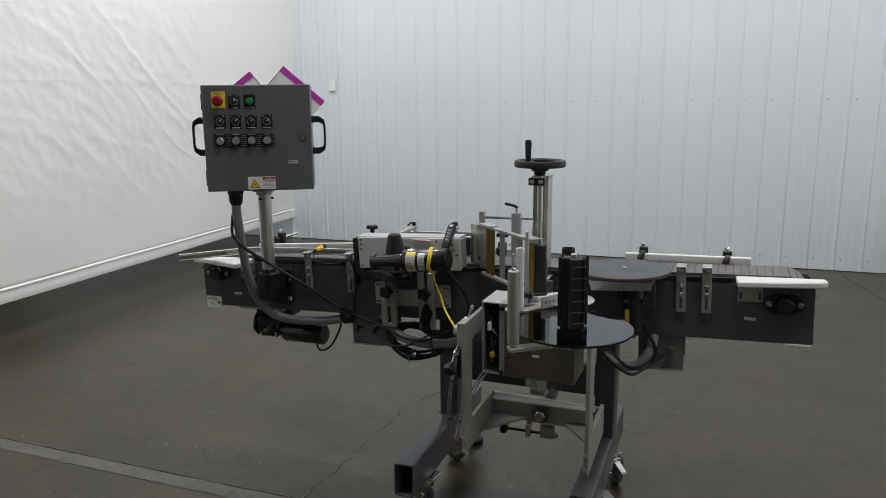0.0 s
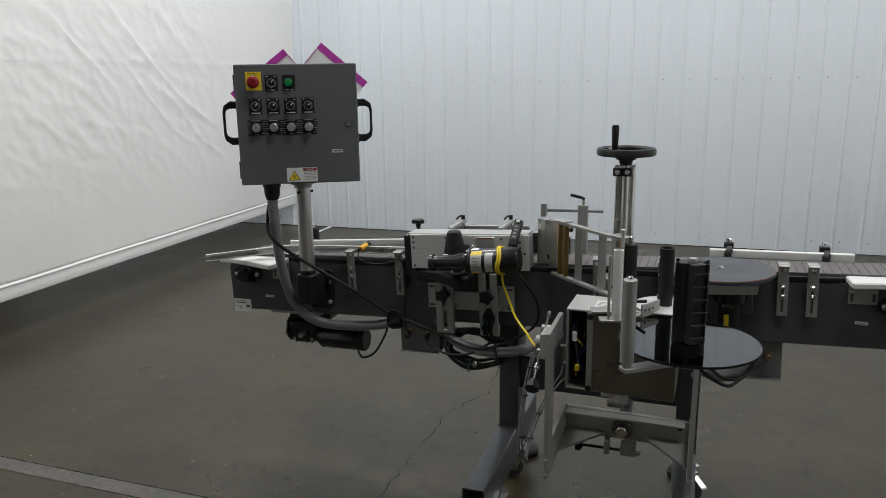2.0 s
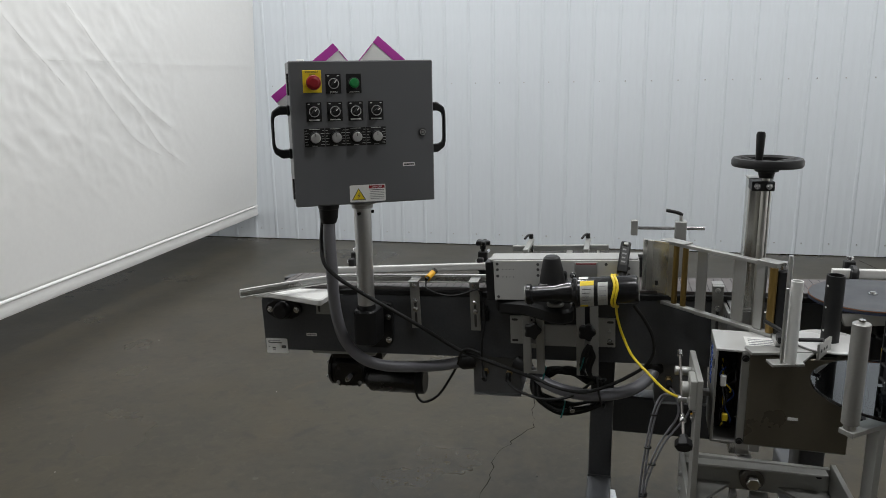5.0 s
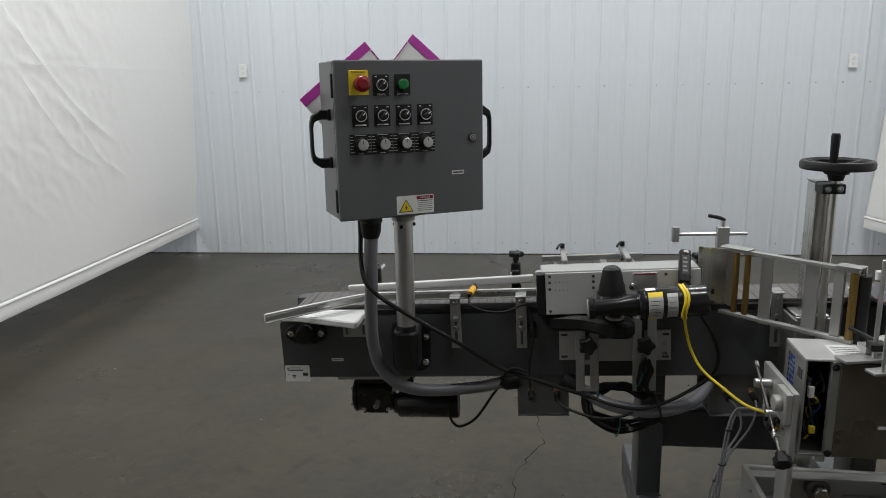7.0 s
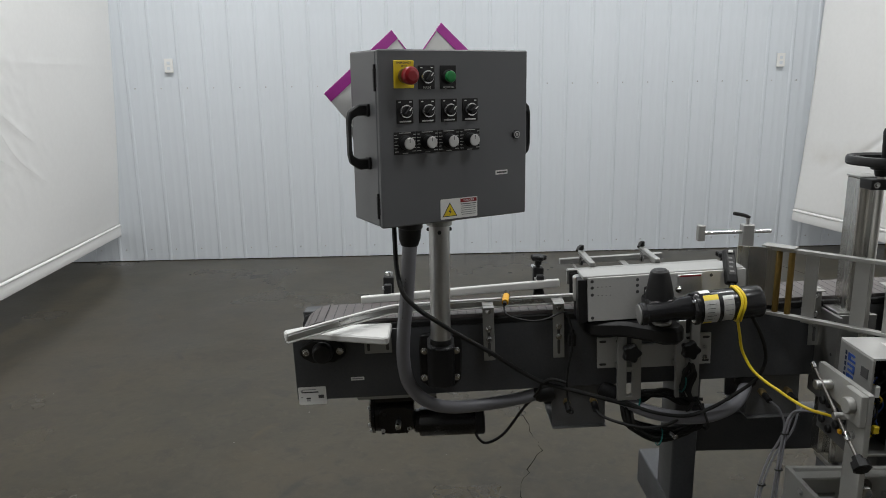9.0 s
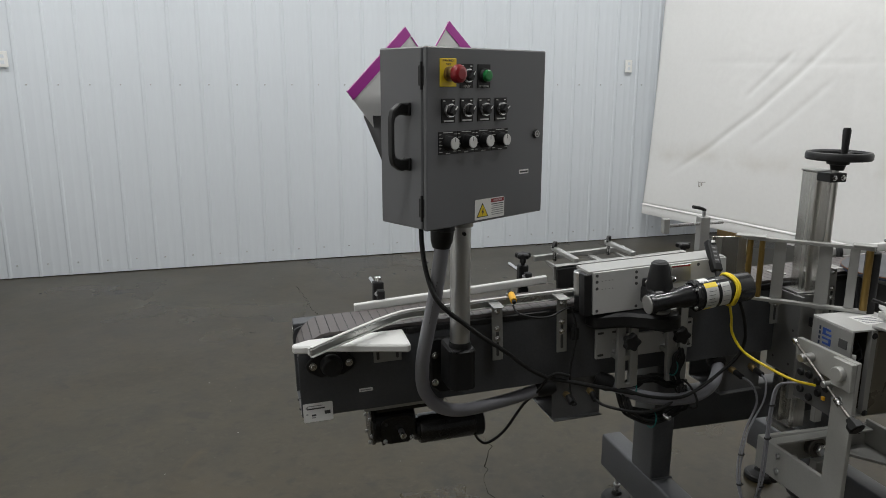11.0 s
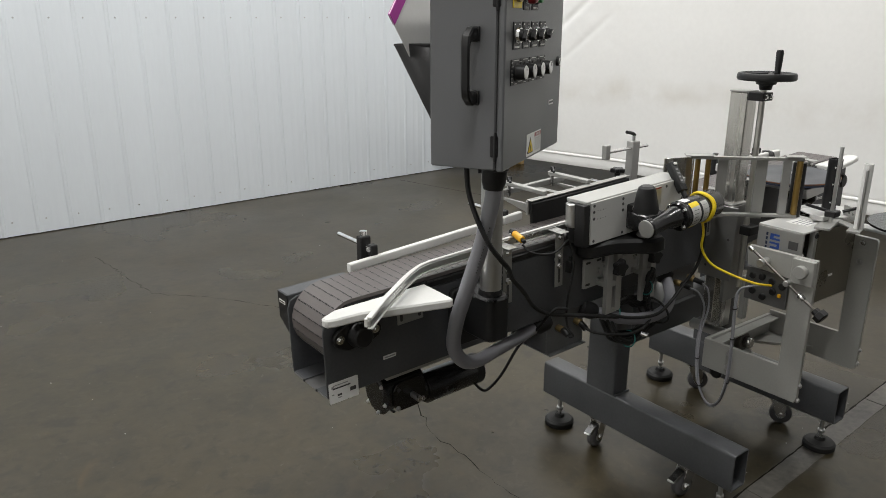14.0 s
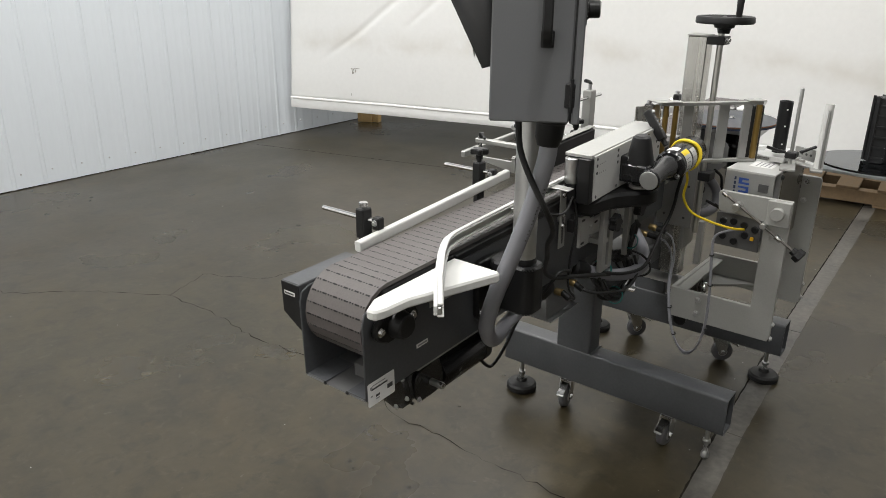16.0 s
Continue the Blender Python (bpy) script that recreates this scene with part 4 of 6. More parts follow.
# emergency stop
p = part("stop_plate", box(0.063 - 0.026, 0.063 + 0.026, -0.004, -0.0015, top(0.086), top(0.024), 0.001), YELLOW, door, "yellow emergency stop plate")
word_on(p, "EMERGENCY", 0.063, top(0.029), 0.0065, INK)
word_on(p, "STOP", 0.063, top(0.037), 0.0065, INK)
e = part("stop_button", lathe((0.064, -0.004, top(0.058)), (0.064, -0.030, top(0.058)), [(0, 0.0165), (0.3, 0.0165), (0.35, 0.012), (1, 0.011)], 24), BRASS, door, "red mushroom push button")
part("mushroom", lathe((0.064, -0.026, top(0.058)), (0.064, -0.046, top(0.058)), [(0, 0.012), (0.15, 0.02), (0.6, 0.0205), (0.85, 0.018), (1, 0.011)], 32), RED, e)
selector(0.122, top(0.062), 35, "MAIN")
p = legend_plate(0.180, top(0.062), 0.043, 0.054, [])
word_on(p, "SYSTEM ON", 0.180, top(0.0855), 0.0058)
g = part("start_button", lathe((0.180, -0.004, top(0.061)), (0.180, -0.012, top(0.061)), [(0, 0.0165), (0.6, 0.0165), (1, 0.0145)], 28), BLACK, door, "green illuminated push button")
part("lens", lathe((0.180, -0.011, top(0.061)), (0.180, -0.021, top(0.061)), [(0, 0.0135), (0.7, 0.0135), (0.9, 0.012), (1, 0.008)], 28), GREEN, g)
for x in (0.064, 0.123, 0.182, 0.241):
    selector(x, top(0.139), 40 if x < 0.2 else 55)
for x in (0.060, 0.119, 0.178, 0.237):
    z = top(0.211)
    p = part("legend_plate", box(x + 0.002 - 0.0285, x + 0.002 + 0.0285, -0.004, -0.0015, z - 0.026, z + 0.026, 0.0006), BLACK, door, "black dial plate with silver graduations")
    for sx in (-1, 1):
        for k in range(6):
            cz, w = -0.0195 + 0.0078 * k, (0.010, 0.0065)[k % 2]
            cx = sx * (0.0275 - w / 2)
            part("print", box(x + 0.002 + cx - w / 2, x + 0.002 + cx + w / 2, -0.0046, -0.0038, z + cz - 0.0007, z + cz + 0.0007, 0), SILVER, p)
    for cz, w in ((0.0235, 0.030), (-0.0235, 0.014)):
        part("print", box(x + 0.002 - w / 2, x + 0.002 + w / 2, -0.0046, -0.0038, z + cz - 0.0008, z + cz + 0.0008, 0), SILVER, p)
    k = part("speed_dial", lathe((x + 0.003, -0.004, z), (x + 0.003, -0.026, z), [(0, 0.0185), (0.10, 0.0185), (0.16, 0.0158), (0.9, 0.0150), (1, 0.0145)], 30), BLACK, door, "black speed dial knob with a silver face")
    part("face", lathe((x + 0.003, -0.0255, z), (x + 0.003, -0.0275, z), [(0, 0.0140), (0.6, 0.0138), (1, 0.0125)], 30), ALU, k)
    part("pointer", box(x + 0.0022, x + 0.0038, -0.0280, -0.0270, z + 0.003, z + 0.0125, 0), INK, k)
latch = part("latch", lathe((0.377, -0.002, top(0.205)), (0.377, -0.008, top(0.205)), [(0, 0.0115), (0.5, 0.0115), (1, 0.0095)], 20), BLACK, door, "round key latch")
part("ring", pipe((0.377, -0.0075, top(0.205)), (0.377, -0.0090, top(0.205)), 0.0088, 0.0022, 20), ZINC, latch, "grey metal ring")
part("key_face", lathe((0.377, -0.0075, top(0.205)), (0.377, -0.0095, top(0.205)), [(0, 0.0042), (1, 0.0038)], 14), ALU_MATT, latch)
sticker(door, pose(0.334, -0.0022, top(0.298)), 0.036, 0.011, [(0, 0, 0.03, 0.004, INK)])
# warning label: yellow triangle at left, red banner and lines of print
dl = sticker(door, pose(0.208, -0.0022, top(0.378)), 0.106, 0.05, [(0.027, 0.018, 0.047, 0.009, RED)] + [(0.027, 0.009 - 0.0052 * k, 0.044 - 0.004 * (k % 2), 0.0017, GREY_INK if k else INK) for k in range(6)], label="danger label with a yellow voltage triangle")
part("triangle", slab([(-0.021, 0), (0.021, 0), (0, 0.035)], 0.0007, pose(0.181, -0.0031, top(0.397)) @ XZ, 0), INK, dl)
part("triangle_face", slab([(-0.0175, 0.002), (0.0175, 0.002), (0, 0.0315)], 0.0007, pose(0.181, -0.0036, top(0.397)) @ XZ, 0), YELLOW, dl)
part("flash", slab([(-0.002, 0.004), (0.004, 0.0135), (0.0005, 0.0135), (0.002, 0.022), (-0.004, 0.0115), (-0.0005, 0.0115)], 0.0007, pose(0.181, -0.0042, top(0.397)) @ XZ, 0), INK, dl)
word_on(dl, "DANGER", 0.2355, top(0.360), 0.0075, PAPER, -0.0036)


def d_handle(x, sign):
    """A black bow handle on a side of the cabinet."""
    bow = [(0, 0.284), (0.028, 0.286), (0.050, 0.270), (0.0545, 0.25), (0.0545, 0.17), (0.050, 0.150), (0.028, 0.134), (0, 0.136), (0, 0.160), (0.030, 0.160), (0.043, 0.166), (0.0462, 0.18), (0.0462, 0.24), (0.043, 0.254), (0.030, 0.260), (0, 0.260)]
    h = part("handle", slab([(x + sign * a, b) for a, b in bow], 0.018, pose(0, 0.071, 0) @ XZ, 0.003), BLACK, cab, "black plastic bow handle")
    for z in (0.272, 0.148):
        part("mount", box(min(x, x + sign * 0.008), max(x, x + sign * 0.008), 0.050, 0.074, z - 0.015, z + 0.015, 0.004), BLACK, h)


d_handle(0.0, -1)
d_handle(CW, 1)

# pocket on the back, with sheets of paper
pocket = thing("document_pocket", "black plastic document pocket on the cabinet's back", "document holder", CAB)
bm = bmesh.new()
pv = [(0.03, CD + 0.001, 0.095), (0.38, CD + 0.001, 0.095), (0.38, CD + 0.001, 0.25), (0.03, CD + 0.001, 0.25), (0.05, CD + 0.020, 0.088), (0.36, CD + 0.020, 0.088), (0.385, CD + 0.095, 0.246), (0.025, CD + 0.095, 0.246)]
v = [bm.verts.new(p) for p in pv]
for f in ((0, 1, 2, 3), (0, 4, 5, 1), (4, 7, 6, 5), (0, 3, 7, 4), (1, 5, 6, 2)):
    bm.faces.new([v[k] for k in f])
ob = part("pocket", bm, BLACK, pocket)
sm = ob.modifiers.new("solid", "SOLIDIFY")
sm.thickness = 0.003
part("rim", sweep([(0.03, CD + 0.003, 0.249), (0.028, CD + 0.095, 0.247), (0.382, CD + 0.095, 0.247), (0.38, CD + 0.003, 0.249)], 0.003, 8, smooth=False), BLACK, pocket)


def paper_sheet(corner, d1, l1, d2, l2, depth, strip):
    """A white sheet standing on one corner, with a magenta band along one edge."""
    a, b = Vector(d1).normalized(), Vector(d2).normalized()
    c = Vector(corner)
    t = thing("printed_sheet", "white paper folder with a magenta edge band", "paper", CAB, group="papers in the pocket")
    def poly(pts, mat, name, off):
        bm = bmesh.new()
        fs = []
        for dy in (0, 0.0012):
            fs.append([bm.verts.new((p.x, depth + off + dy + 0.12 * (p.y - 0.3) , p.y)) for p in pts])
        bm.faces.new(fs[0])
        bm.faces.new(fs[1])
        n = len(pts)
        for k in range(n):
            bm.faces.new((fs[0][k], fs[0][(k + 1) % n], fs[1][(k + 1) % n], fs[1][k]))
        part(name, bm, mat, t)
    poly([c, c + a * l1, c + a * l1 + b * l2, c + b * l2], PAPER, "sheet", 0)
    poly([c, c + a * l1, c + a * l1 + b * 0.026, c + b * 0.026] if strip else [c, c + b * l2, c + b * l2 + a * 0.026, c + a * 0.026], MAGENTA, "edge_band", -0.0018)
    poly([c, c + a * l1, c + a * l1 + b * 0.026, c + b * 0.026] if strip else [c, c + b * l2, c + b * l2 + a * 0.026, c + a * 0.026], MAGENTA, "edge_band", 0.0018)
    poly([c + b * 0.03, c + b * l2, c + b * l2 + a * 0.003, c + b * 0.03 + a * 0.003], MAGENTA, "edge_line", -0.0018)


paper_sheet((0.157, 0.467), (-0.197, -0.155), 0.255, (0.16, -0.197), 0.27, CD + 0.068, True)
paper_sheet((0.297, 0.488), (0.17, -0.15), 0.22, (-0.15, -0.17), 0.25, CD + 0.050, True)

# post and foot of the cabinet
POST = (0.414, -0.100)
mast = thing("cabinet_post", "round aluminium post in a black flanged foot", "post", pose(POST[0], POST[1], 0))
part("tube", rod((0.0, 0, 0.80), (0.0, 0, 1.170), 0.027, 32, edge=0.001), ALU, mast)
part("top_flange", lathe((0, 0, 1.168), (0, 0, 1.1975), [(0, 0.033), (0.35, 0.033), (0.5, 0.048), (1, 0.05)], 28), ALU_MATT, mast)
part("top_plate", box(-0.065, 0.065, -0.04, 0.045, 1.188, 1.1955, 0.002, m=Matrix.Rotation(radians(28.4), 4, "Z")), ALU_MATT, mast)
for a in (30, 150, 270):
    d = Vector((math.cos(radians(a)), math.sin(radians(a)), 0))
    part("set_screw", rod(Vector((0, 0, 1.153)) + d * 0.026, Vector((0, 0, 1.153)) + d * 0.036, 0.005, 10), BLACK, mast)
socket = part("socket", slab(round_rect(-0.037, 0.037, -0.042, 0.078, 0.024, 5), 0.116, pose(0, 0, 0.726), 0.006), BLACK, mast, "black cast socket")
part("neck", lathe((0, 0, 0.842), (0, 0, 0.856), [(0, 0.030), (0.5, 0.030), (1, 0.028)], 28), BLACK, socket)
part("back_flange", slab([(-0.036, 0.677), (0.036, 0.677), (0.058, 0.700), (0.061, 0.800), (0.058, 0.832), (0.050, 0.838), (-0.050, 0.838), (-0.058, 0.832), (-0.061, 0.800), (-0.058, 0.700)], 0.018, pose(0, 0.098, 0) @ XZ, 0.004), BLACK, socket)
for dx in (-0.046, 0.045):
    for z in (0.709, 0.789):
        bolt((dx, 0.080, z), (0, -1, 0), 0.0068, "bolt", socket, CHROME)


# ---- guide rails over the belt ----
front = thing("guide_rail", "bent white-faced aluminium guide rail beside the belt", "guide rail")


def flat_rail(points, z0, z1, thick, side):
    """An upright flat strip along a plan path with rising height."""
    bm = bmesh.new()
    rings = []
    for i, (x, y, dz) in enumerate(points):
        a, c = points[max(0, i - 1)], points[min(len(points) - 1, i + 1)]
        d = Vector((c[0] - a[0], c[1] - a[1])).normalized()
        nx, ny = -d.y * side, d.x * side
        rings.append([bm.verts.new((x, y, z0 + dz)), bm.verts.new((x + nx * thick, y + ny * thick, z0 + dz)), bm.verts.new((x + nx * thick, y + ny * thick, z1 + dz)), bm.verts.new((x, y, z1 + dz))])
    for u, v in zip(rings, rings[1:]):
        for k in range(4):
            l = (k + 1) % 4
            bm.faces.new((u[k], u[l], v[l], v[k]))
    bm.faces.new(rings[0])
    bm.faces.new(rings[-1])
    bmesh.ops.bevel(bm, geom=bm.edges[:], offset=0.0012, segments=1, affect="EDGES")
    return bm


RAIL = [(0.012, -0.170, -0.004), (0.10, -0.100, 0.0), (0.20, -0.030, 0.006), (0.245, -0.002, 0.008), (0.275, 0.012, 0.010), (0.31, 0.020, 0.011), (0.40, 0.024, 0.014), (0.60, 0.028, 0.022), (0.815, 0.030, 0.030)]
part("face_strip", flat_rail(RAIL, 0.884, 0.903, 0.007, 1), WHITE, front, "white plastic wear face")
part("top_lip", flat_rail([(x, y, z + 0.001) for x, y, z in RAIL], 0.9025, 0.907, 0.010, -1), WHITE, front)
part("channel", flat_rail(RAIL, 0.886, 0.900, 0.008, -1), ALU, front, "aluminium channel")
part("bottom_lip", flat_rail(RAIL, 0.8805, 0.8845, 0.012, -1), WHITE, front)

def square_bar(p, q, wide, high):
    """A bar of rounded rectangular section between two points."""
    p, q = Vector(p), Vector(q)
    d = (q - p).normalized()
    u = Vector((0, 0, 1)).cross(d).normalized()
    m = Matrix((u, d.cross(u), d)).transposed().to_4x4()
    return slab(round_rect(-wide / 2, wide / 2, -high / 2, high / 2, 0.005, 4), (q - p).length, Matrix.Translation(p) @ m, 0.001)


back = thing("guide_rail", "straight white plastic guide rail beside the belt", "guide rail")
part("bar", square_bar((0.176, 0.186, 0.880), (0.785, 0.191, 0.923), 0.019, 0.025), WHITE, back)
rear = thing("guide_rail", "straight white plastic guide rail near the outfeed", "guide rail")
part("bar", square_bar((1.835, 0.196, 0.944), (2.282, 0.200, 0.952), 0.020, 0.030), WHITE, rear)


def rail_clamp(x, y, z, knob, arm, hook=False):
    """A black split clamp on a short post, holding a cross rod."""
    t = thing("rail_clamp", "black clamp block with a steel cross rod", "clamp", pose(x, y, z), group="rail clamps")
    part("block", box(-0.016, 0.016, -0.013, 0.013, -0.05, 0.022, 0.003), BLACK, t)
    part("bracket", slab([(-0.018, -0.135), (0.012, -0.135), (0.02, -0.06), (0.012, -0.04), (-0.012, -0.04)], 0.016, pose(0, 0.008, 0) @ XZ, 0.002), BLACK, t)
    part("screw_head", lathe((0, 0, 0.022), (0, 0, 0.046 if knob else 0.036), [(0, 0.007), (0.3, 0.007), (0.31, 0.0105), (0.9, 0.0105), (1, 0.008)], 14), CHROME if not knob else BLACK, t)
    if knob:
        part("star_knob", slab([(0.022 * (1 + 0.22 * math.cos(5 * a)) * math.cos(a), 0.022 * (1 + 0.22 * math.cos(5 * a)) * math.sin(a)) for a in [k * math.tau / 40 for k in range(40)]], 0.016, pose(0, 0, 0.044), 0.003), BLACK, t)
    part("cross_rod", rod((0, -0.045, -0.004), (0, arm, -0.004), 0.006, 14), CHROME, t)
    if hook:
        part("hook", sweep([(0.002, -0.030, 0.004), (0.000, -0.060, 0.006), (-0.004, -0.074, -0.006), (-0.006, -0.075, -0.045)], 0.0125, 6, 5), BLACK, t, "black strap over the rail")
    j = part("rail_joint", box(-0.011, 0.011, -0.056, -0.034, -0.022, 0.008, 0.003), BLACK, t)
    bolt((-0.011, -0.045, -0.004), (-1, 0, 0), 0.005, "bolt", j)


rail_clamp(0.258, 0.244, 0.918, False, 0.135)
rail_clamp(0.728, 0.248, 0.938, True, 0.12)
rail_clamp(1.322, 0.266, 0.933, True, 0.12)
rail_clamp(1.897, 0.250, 0.952, False, 0.03, True)
rail_clamp(2.200, 0.252, 0.954, False, 0.03, True)

# eye sensor on the front rail
eye = thing("eye_sensor", "small orange photo-eye sensor on the guide rail", "sensor", pose(0.600, 0.010, 0.934, 0, 0, 0))
part("barrel", rod((0.004, 0.012, 0.002), (-0.004, -0.030, -0.006), 0.0095, 18), ORANGE, eye)
part("tip", rod((0.0036, 0.010, 0.0016), (0.0066, 0.026, 0.0047), 0.0105, 18), BLACK, eye, "black sensor nose")
part("gland", rod((-0.004, -0.029, -0.006), (-0.006, -0.040, -0.008), 0.0055, 14), BLACK, eye)
part("clip", box(-0.010, 0.014, 0.012, 0.020, -0.020, 0.004, 0.002), ALU_MATT, eye)

# ---- wrap head with its belt arm and motor ----
HEAD = pose(0.800, 0, 0.880, 0, -2.6, 0)
head = thing("wrap_belt_unit", "pale grey aluminium wrap belt housing beside the belt", "wrap unit", HEAD)
part("front_plate", box(0.022, 0.455, -0.062, -0.052, 0.0, 0.124, 0.001), PALE, head, "pale aluminium front plate with screws")
part("top_plate", box(0.010, 0.452, -0.056, 0.022, 0.119, 0.128, 0.001), PALE_DIMMED, head)
part("core", box(0.02, 0.440, -0.052, 0.018, 0.002, 0.119, 0.002), BLACK, head)
part("nose_block", box(-0.004, 0.020, -0.060, -0.022, -0.004, 0.120, 0.004), BLACK, head, "black end block")
part("nose_roller", rod((0.014, 0.000, 0.045), (0.014, 0.000, 0.116), 0.021, 28), ALU, head)
part("pad_belt", box(0.03, 0.43, 0.018, 0.026, 0.02, 0.112, 0.002), RUBBER, head, "black pressure belt")
part("end_plate", box(0.440, 0.455, -0.053, 0.01, 0.004, 0.119, 0.002), ALU_MATT, head)
for x, z in ((0.034, 0.114), (0.034, 0.096), (0.034, 0.076), (0.034, 0.010), (0.158, 0.112), (0.158, 0.096), (0.158, 0.078), (0.158, 0.010), (0.425, 0.1), (0.425, 0.08), (0.44, 0.06), (0.36, 0.112)):
    part("screw", rod((x, -0.0630, z), (x, -0.0605, z), 0.0046, 12), INK, head)
part("nose_sleeve", rod((0.014, 0.0, 0.0), (0.014, 0.0, 0.045), 0.0195, 24), BLACK, head)
for k in range(4):
    for z in (0.097, 0.073):
        part("hole", rod((0.05 + 0.011 * k, -0.0622, z), (0.05 + 0.011 * k, -0.0605, z), 0.0016, 8), INK, head)
part("tag_window", box(0.268, 0.335, -0.064, -0.0615, 0.068, 0.118, 0.001), ALU, head, "bright tag with a red line")
part("tag_line", box(0.272, 0.331, -0.0648, -0.0636, 0.112, 0.116, 0), RED, head)
part("gear_bracket", box(0.175, 0.245, -0.085, -0.060, 0.018, 0.092, 0.006), BLACK, head)
for x, z in ((0.178, 0.084), (0.178, 0.026), (0.26, 0.084)):
    bolt((x + 0.004, -0.084, z), (0, -1, 0), 0.0065, "bolt", head, CHROME, 0.006)

arm = thing("belt_arm_guard", "black plastic swing arm under the wrap unit", "guard", pose(0.800, 0, 0.880, 0, -2.6, 0))
part("arm", slab([(0.018, -0.010), (0.03, -0.055), (0.12, -0.075), (0.17, -0.115), (0.20, -0.150), (0.245, -0.155), (0.268, -0.125), (0.262, -0.08), (0.23, -0.045), (0.20, 0.0), (0.06, 0.012)], 0.046, pose(0, 0, -0.050), 0.009), BLACK, arm)
part("spindle", rod((0.212, -0.106, -0.012), (0.212, -0.106, 0.03), 0.02, 20), BLACK, arm)
part("collar", rod((0.212, -0.106, -0.004), (0.212, -0.106, 0.008), 0.026, 24), ALU_MATT, arm)

gm = thing("gear_motor", "gloss black gear motor with yellow cable tie rings", "motor", pose(0.800, 0, 0.880, 0, -2.6, 0))
part("cone_cap", lathe((0.205, -0.107, 0.07), (0.205, -0.107, 0.150), [(0, 0.038), (0.15, 0.037), (0.8, 0.027), (0.93, 0.024), (1, 0.017)], 32), BLACK, gm, "black plastic cone cap")
part("gearbox", box(0.165, 0.248, -0.146, -0.068, 0.022, 0.074, 0.010), GLOSS_BLACK, gm)
part("worm_housing", lathe((0.135, -0.166, 0.048), (0.275, -0.166, 0.058), [(0, 0.028), (0.02, 0.030), (0.1, 0.030), (0.13, 0.024), (0.6, 0.024), (0.75, 0.030), (1, 0.033)], 32), GLOSS_BLACK, gm)
part("end_plate", rod((0.131, -0.166, 0.0477), (0.136, -0.166, 0.048), 0.026, 28), ALU_MATT, gm)
fl = part("motor_flange", rod((0.268, -0.168, 0.056), (0.286, -0.168, 0.057), 0.044, 32), GLOSS_BLACK, gm)
for a in range(45, 360, 90):
    bolt((0.269, -0.168 + 0.036 * math.cos(radians(a)), 0.056 + 0.036 * math.sin(radians(a))), (-1, 0, 0), 0.005, "bolt", fl, CHROME)
can = part("motor_can", lathe((0.284, -0.168, 0.057), (0.450, -0.168, 0.066), [(0, 0.041), (0.02, 0.042), (0.95, 0.042), (0.98, 0.040), (1, 0.034)], 36), GLOSS_BLACK, gm)


def arc_label(x0, x1, a0, a1, lift, mat, name, parent, label=""):
    """A paper label bent round part of the motor can; angle 0 faces the viewer's side, 90 is up."""
    bm, last = bmesh.new(), None
    r = 0.042 + lift
    for k in range(15):
        a = radians(a0 + (a1 - a0) * k / 14)
        row = []
        for x in (x0, x1):
            zc = 0.057 + (x - 0.284) * 0.0542
            for rr in (r, r - 0.0008):
                row.append(bm.verts.new((x, -0.168 - rr * math.cos(a), zc + rr * math.sin(a))))
        if last:
            for i, j in ((0, 2), (2, 3), (3, 1), (1, 0)):
                bm.faces.new((last[i], last[j], row[j], row[i]))
        else:
            bm.faces.new((row[0], row[1], row[3], row[2]))
        last = row
    bm.faces.new((last[0], last[2], last[3], last[1]))
    return part(name, bm, mat, parent, label)


rl = arc_label(0.290, 0.328, -60, 62, 0.0008, SILVER, "rating_label", can, "silver rating label with yellow bands")
arc_label(0.290, 0.328, 40, 61, 0.0012, YELLOW, "yellow_band", rl)
arc_label(0.290, 0.312, -58, -44, 0.0012, YELLOW, "yellow_band", rl)
for k in range(5):
    arc_label(0.296, 0.320 - 0.003 * (k % 3), 24 - 14 * k, 26 - 14 * k, 0.0012, INK, "print", rl)
arc_label(0.286, 0.312, 74, 120, 0.0008, PAPER, "top_sticker", can, "white sticker")
sl = arc_label(0.339, 0.366, -50, 52, 0.0008, SILVER, "second_label", can, "silver-grey maker's label")
for k in range(4):
    arc_label(0.343, 0.362, 34 - 18 * k, 36 - 18 * k, 0.0012, HOSE, "print", sl)
for x in (0.381, 0.389):
    part("cable_ring", sweep([(x + 0.004 * math.sin(3 * a), -0.168 + 0.045 * math.cos(a), 0.062 + 0.045 * math.sin(a)) for a in [k * math.tau / 24 for k in range(25)]], 0.0038, 8, 2), YELLOW, gm, "yellow cable wound round the motor")

# slotted mounting plates under the head
mp = thing("mounting_plate", "pale slotted aluminium mounting plate on the conveyor side", "plate", CONV)
for x0, x1, z0, z1 in ((0.866, 0.945, 0.056, 0.148), (0.945, 1.115, 0.052, 0.122), (1.115, 1.194, 0.054, 0.147)):
    pl = part("plate", box(x0 + 0.001, x1 - 0.001, -0.011, -0.001, z0, z1, 0.001), PALE, mp)
    for sx in (x0 + 0.016, x1 - 0.016):
        for sz in (z0 + 0.008, z1 - 0.015):
            part("slot", slab(round_rect(sx - 0.010, sx + 0.010, sz, sz + 0.007, 0.003, 2), 0.0005, pose(0, -0.0112, 0) @ XZ, 0), INK, pl)
    for sz in (0.075, 0.105):
        bolt((x1 - 0.018, -0.011, sz), (0, -1, 0), 0.005, "bolt", pl)
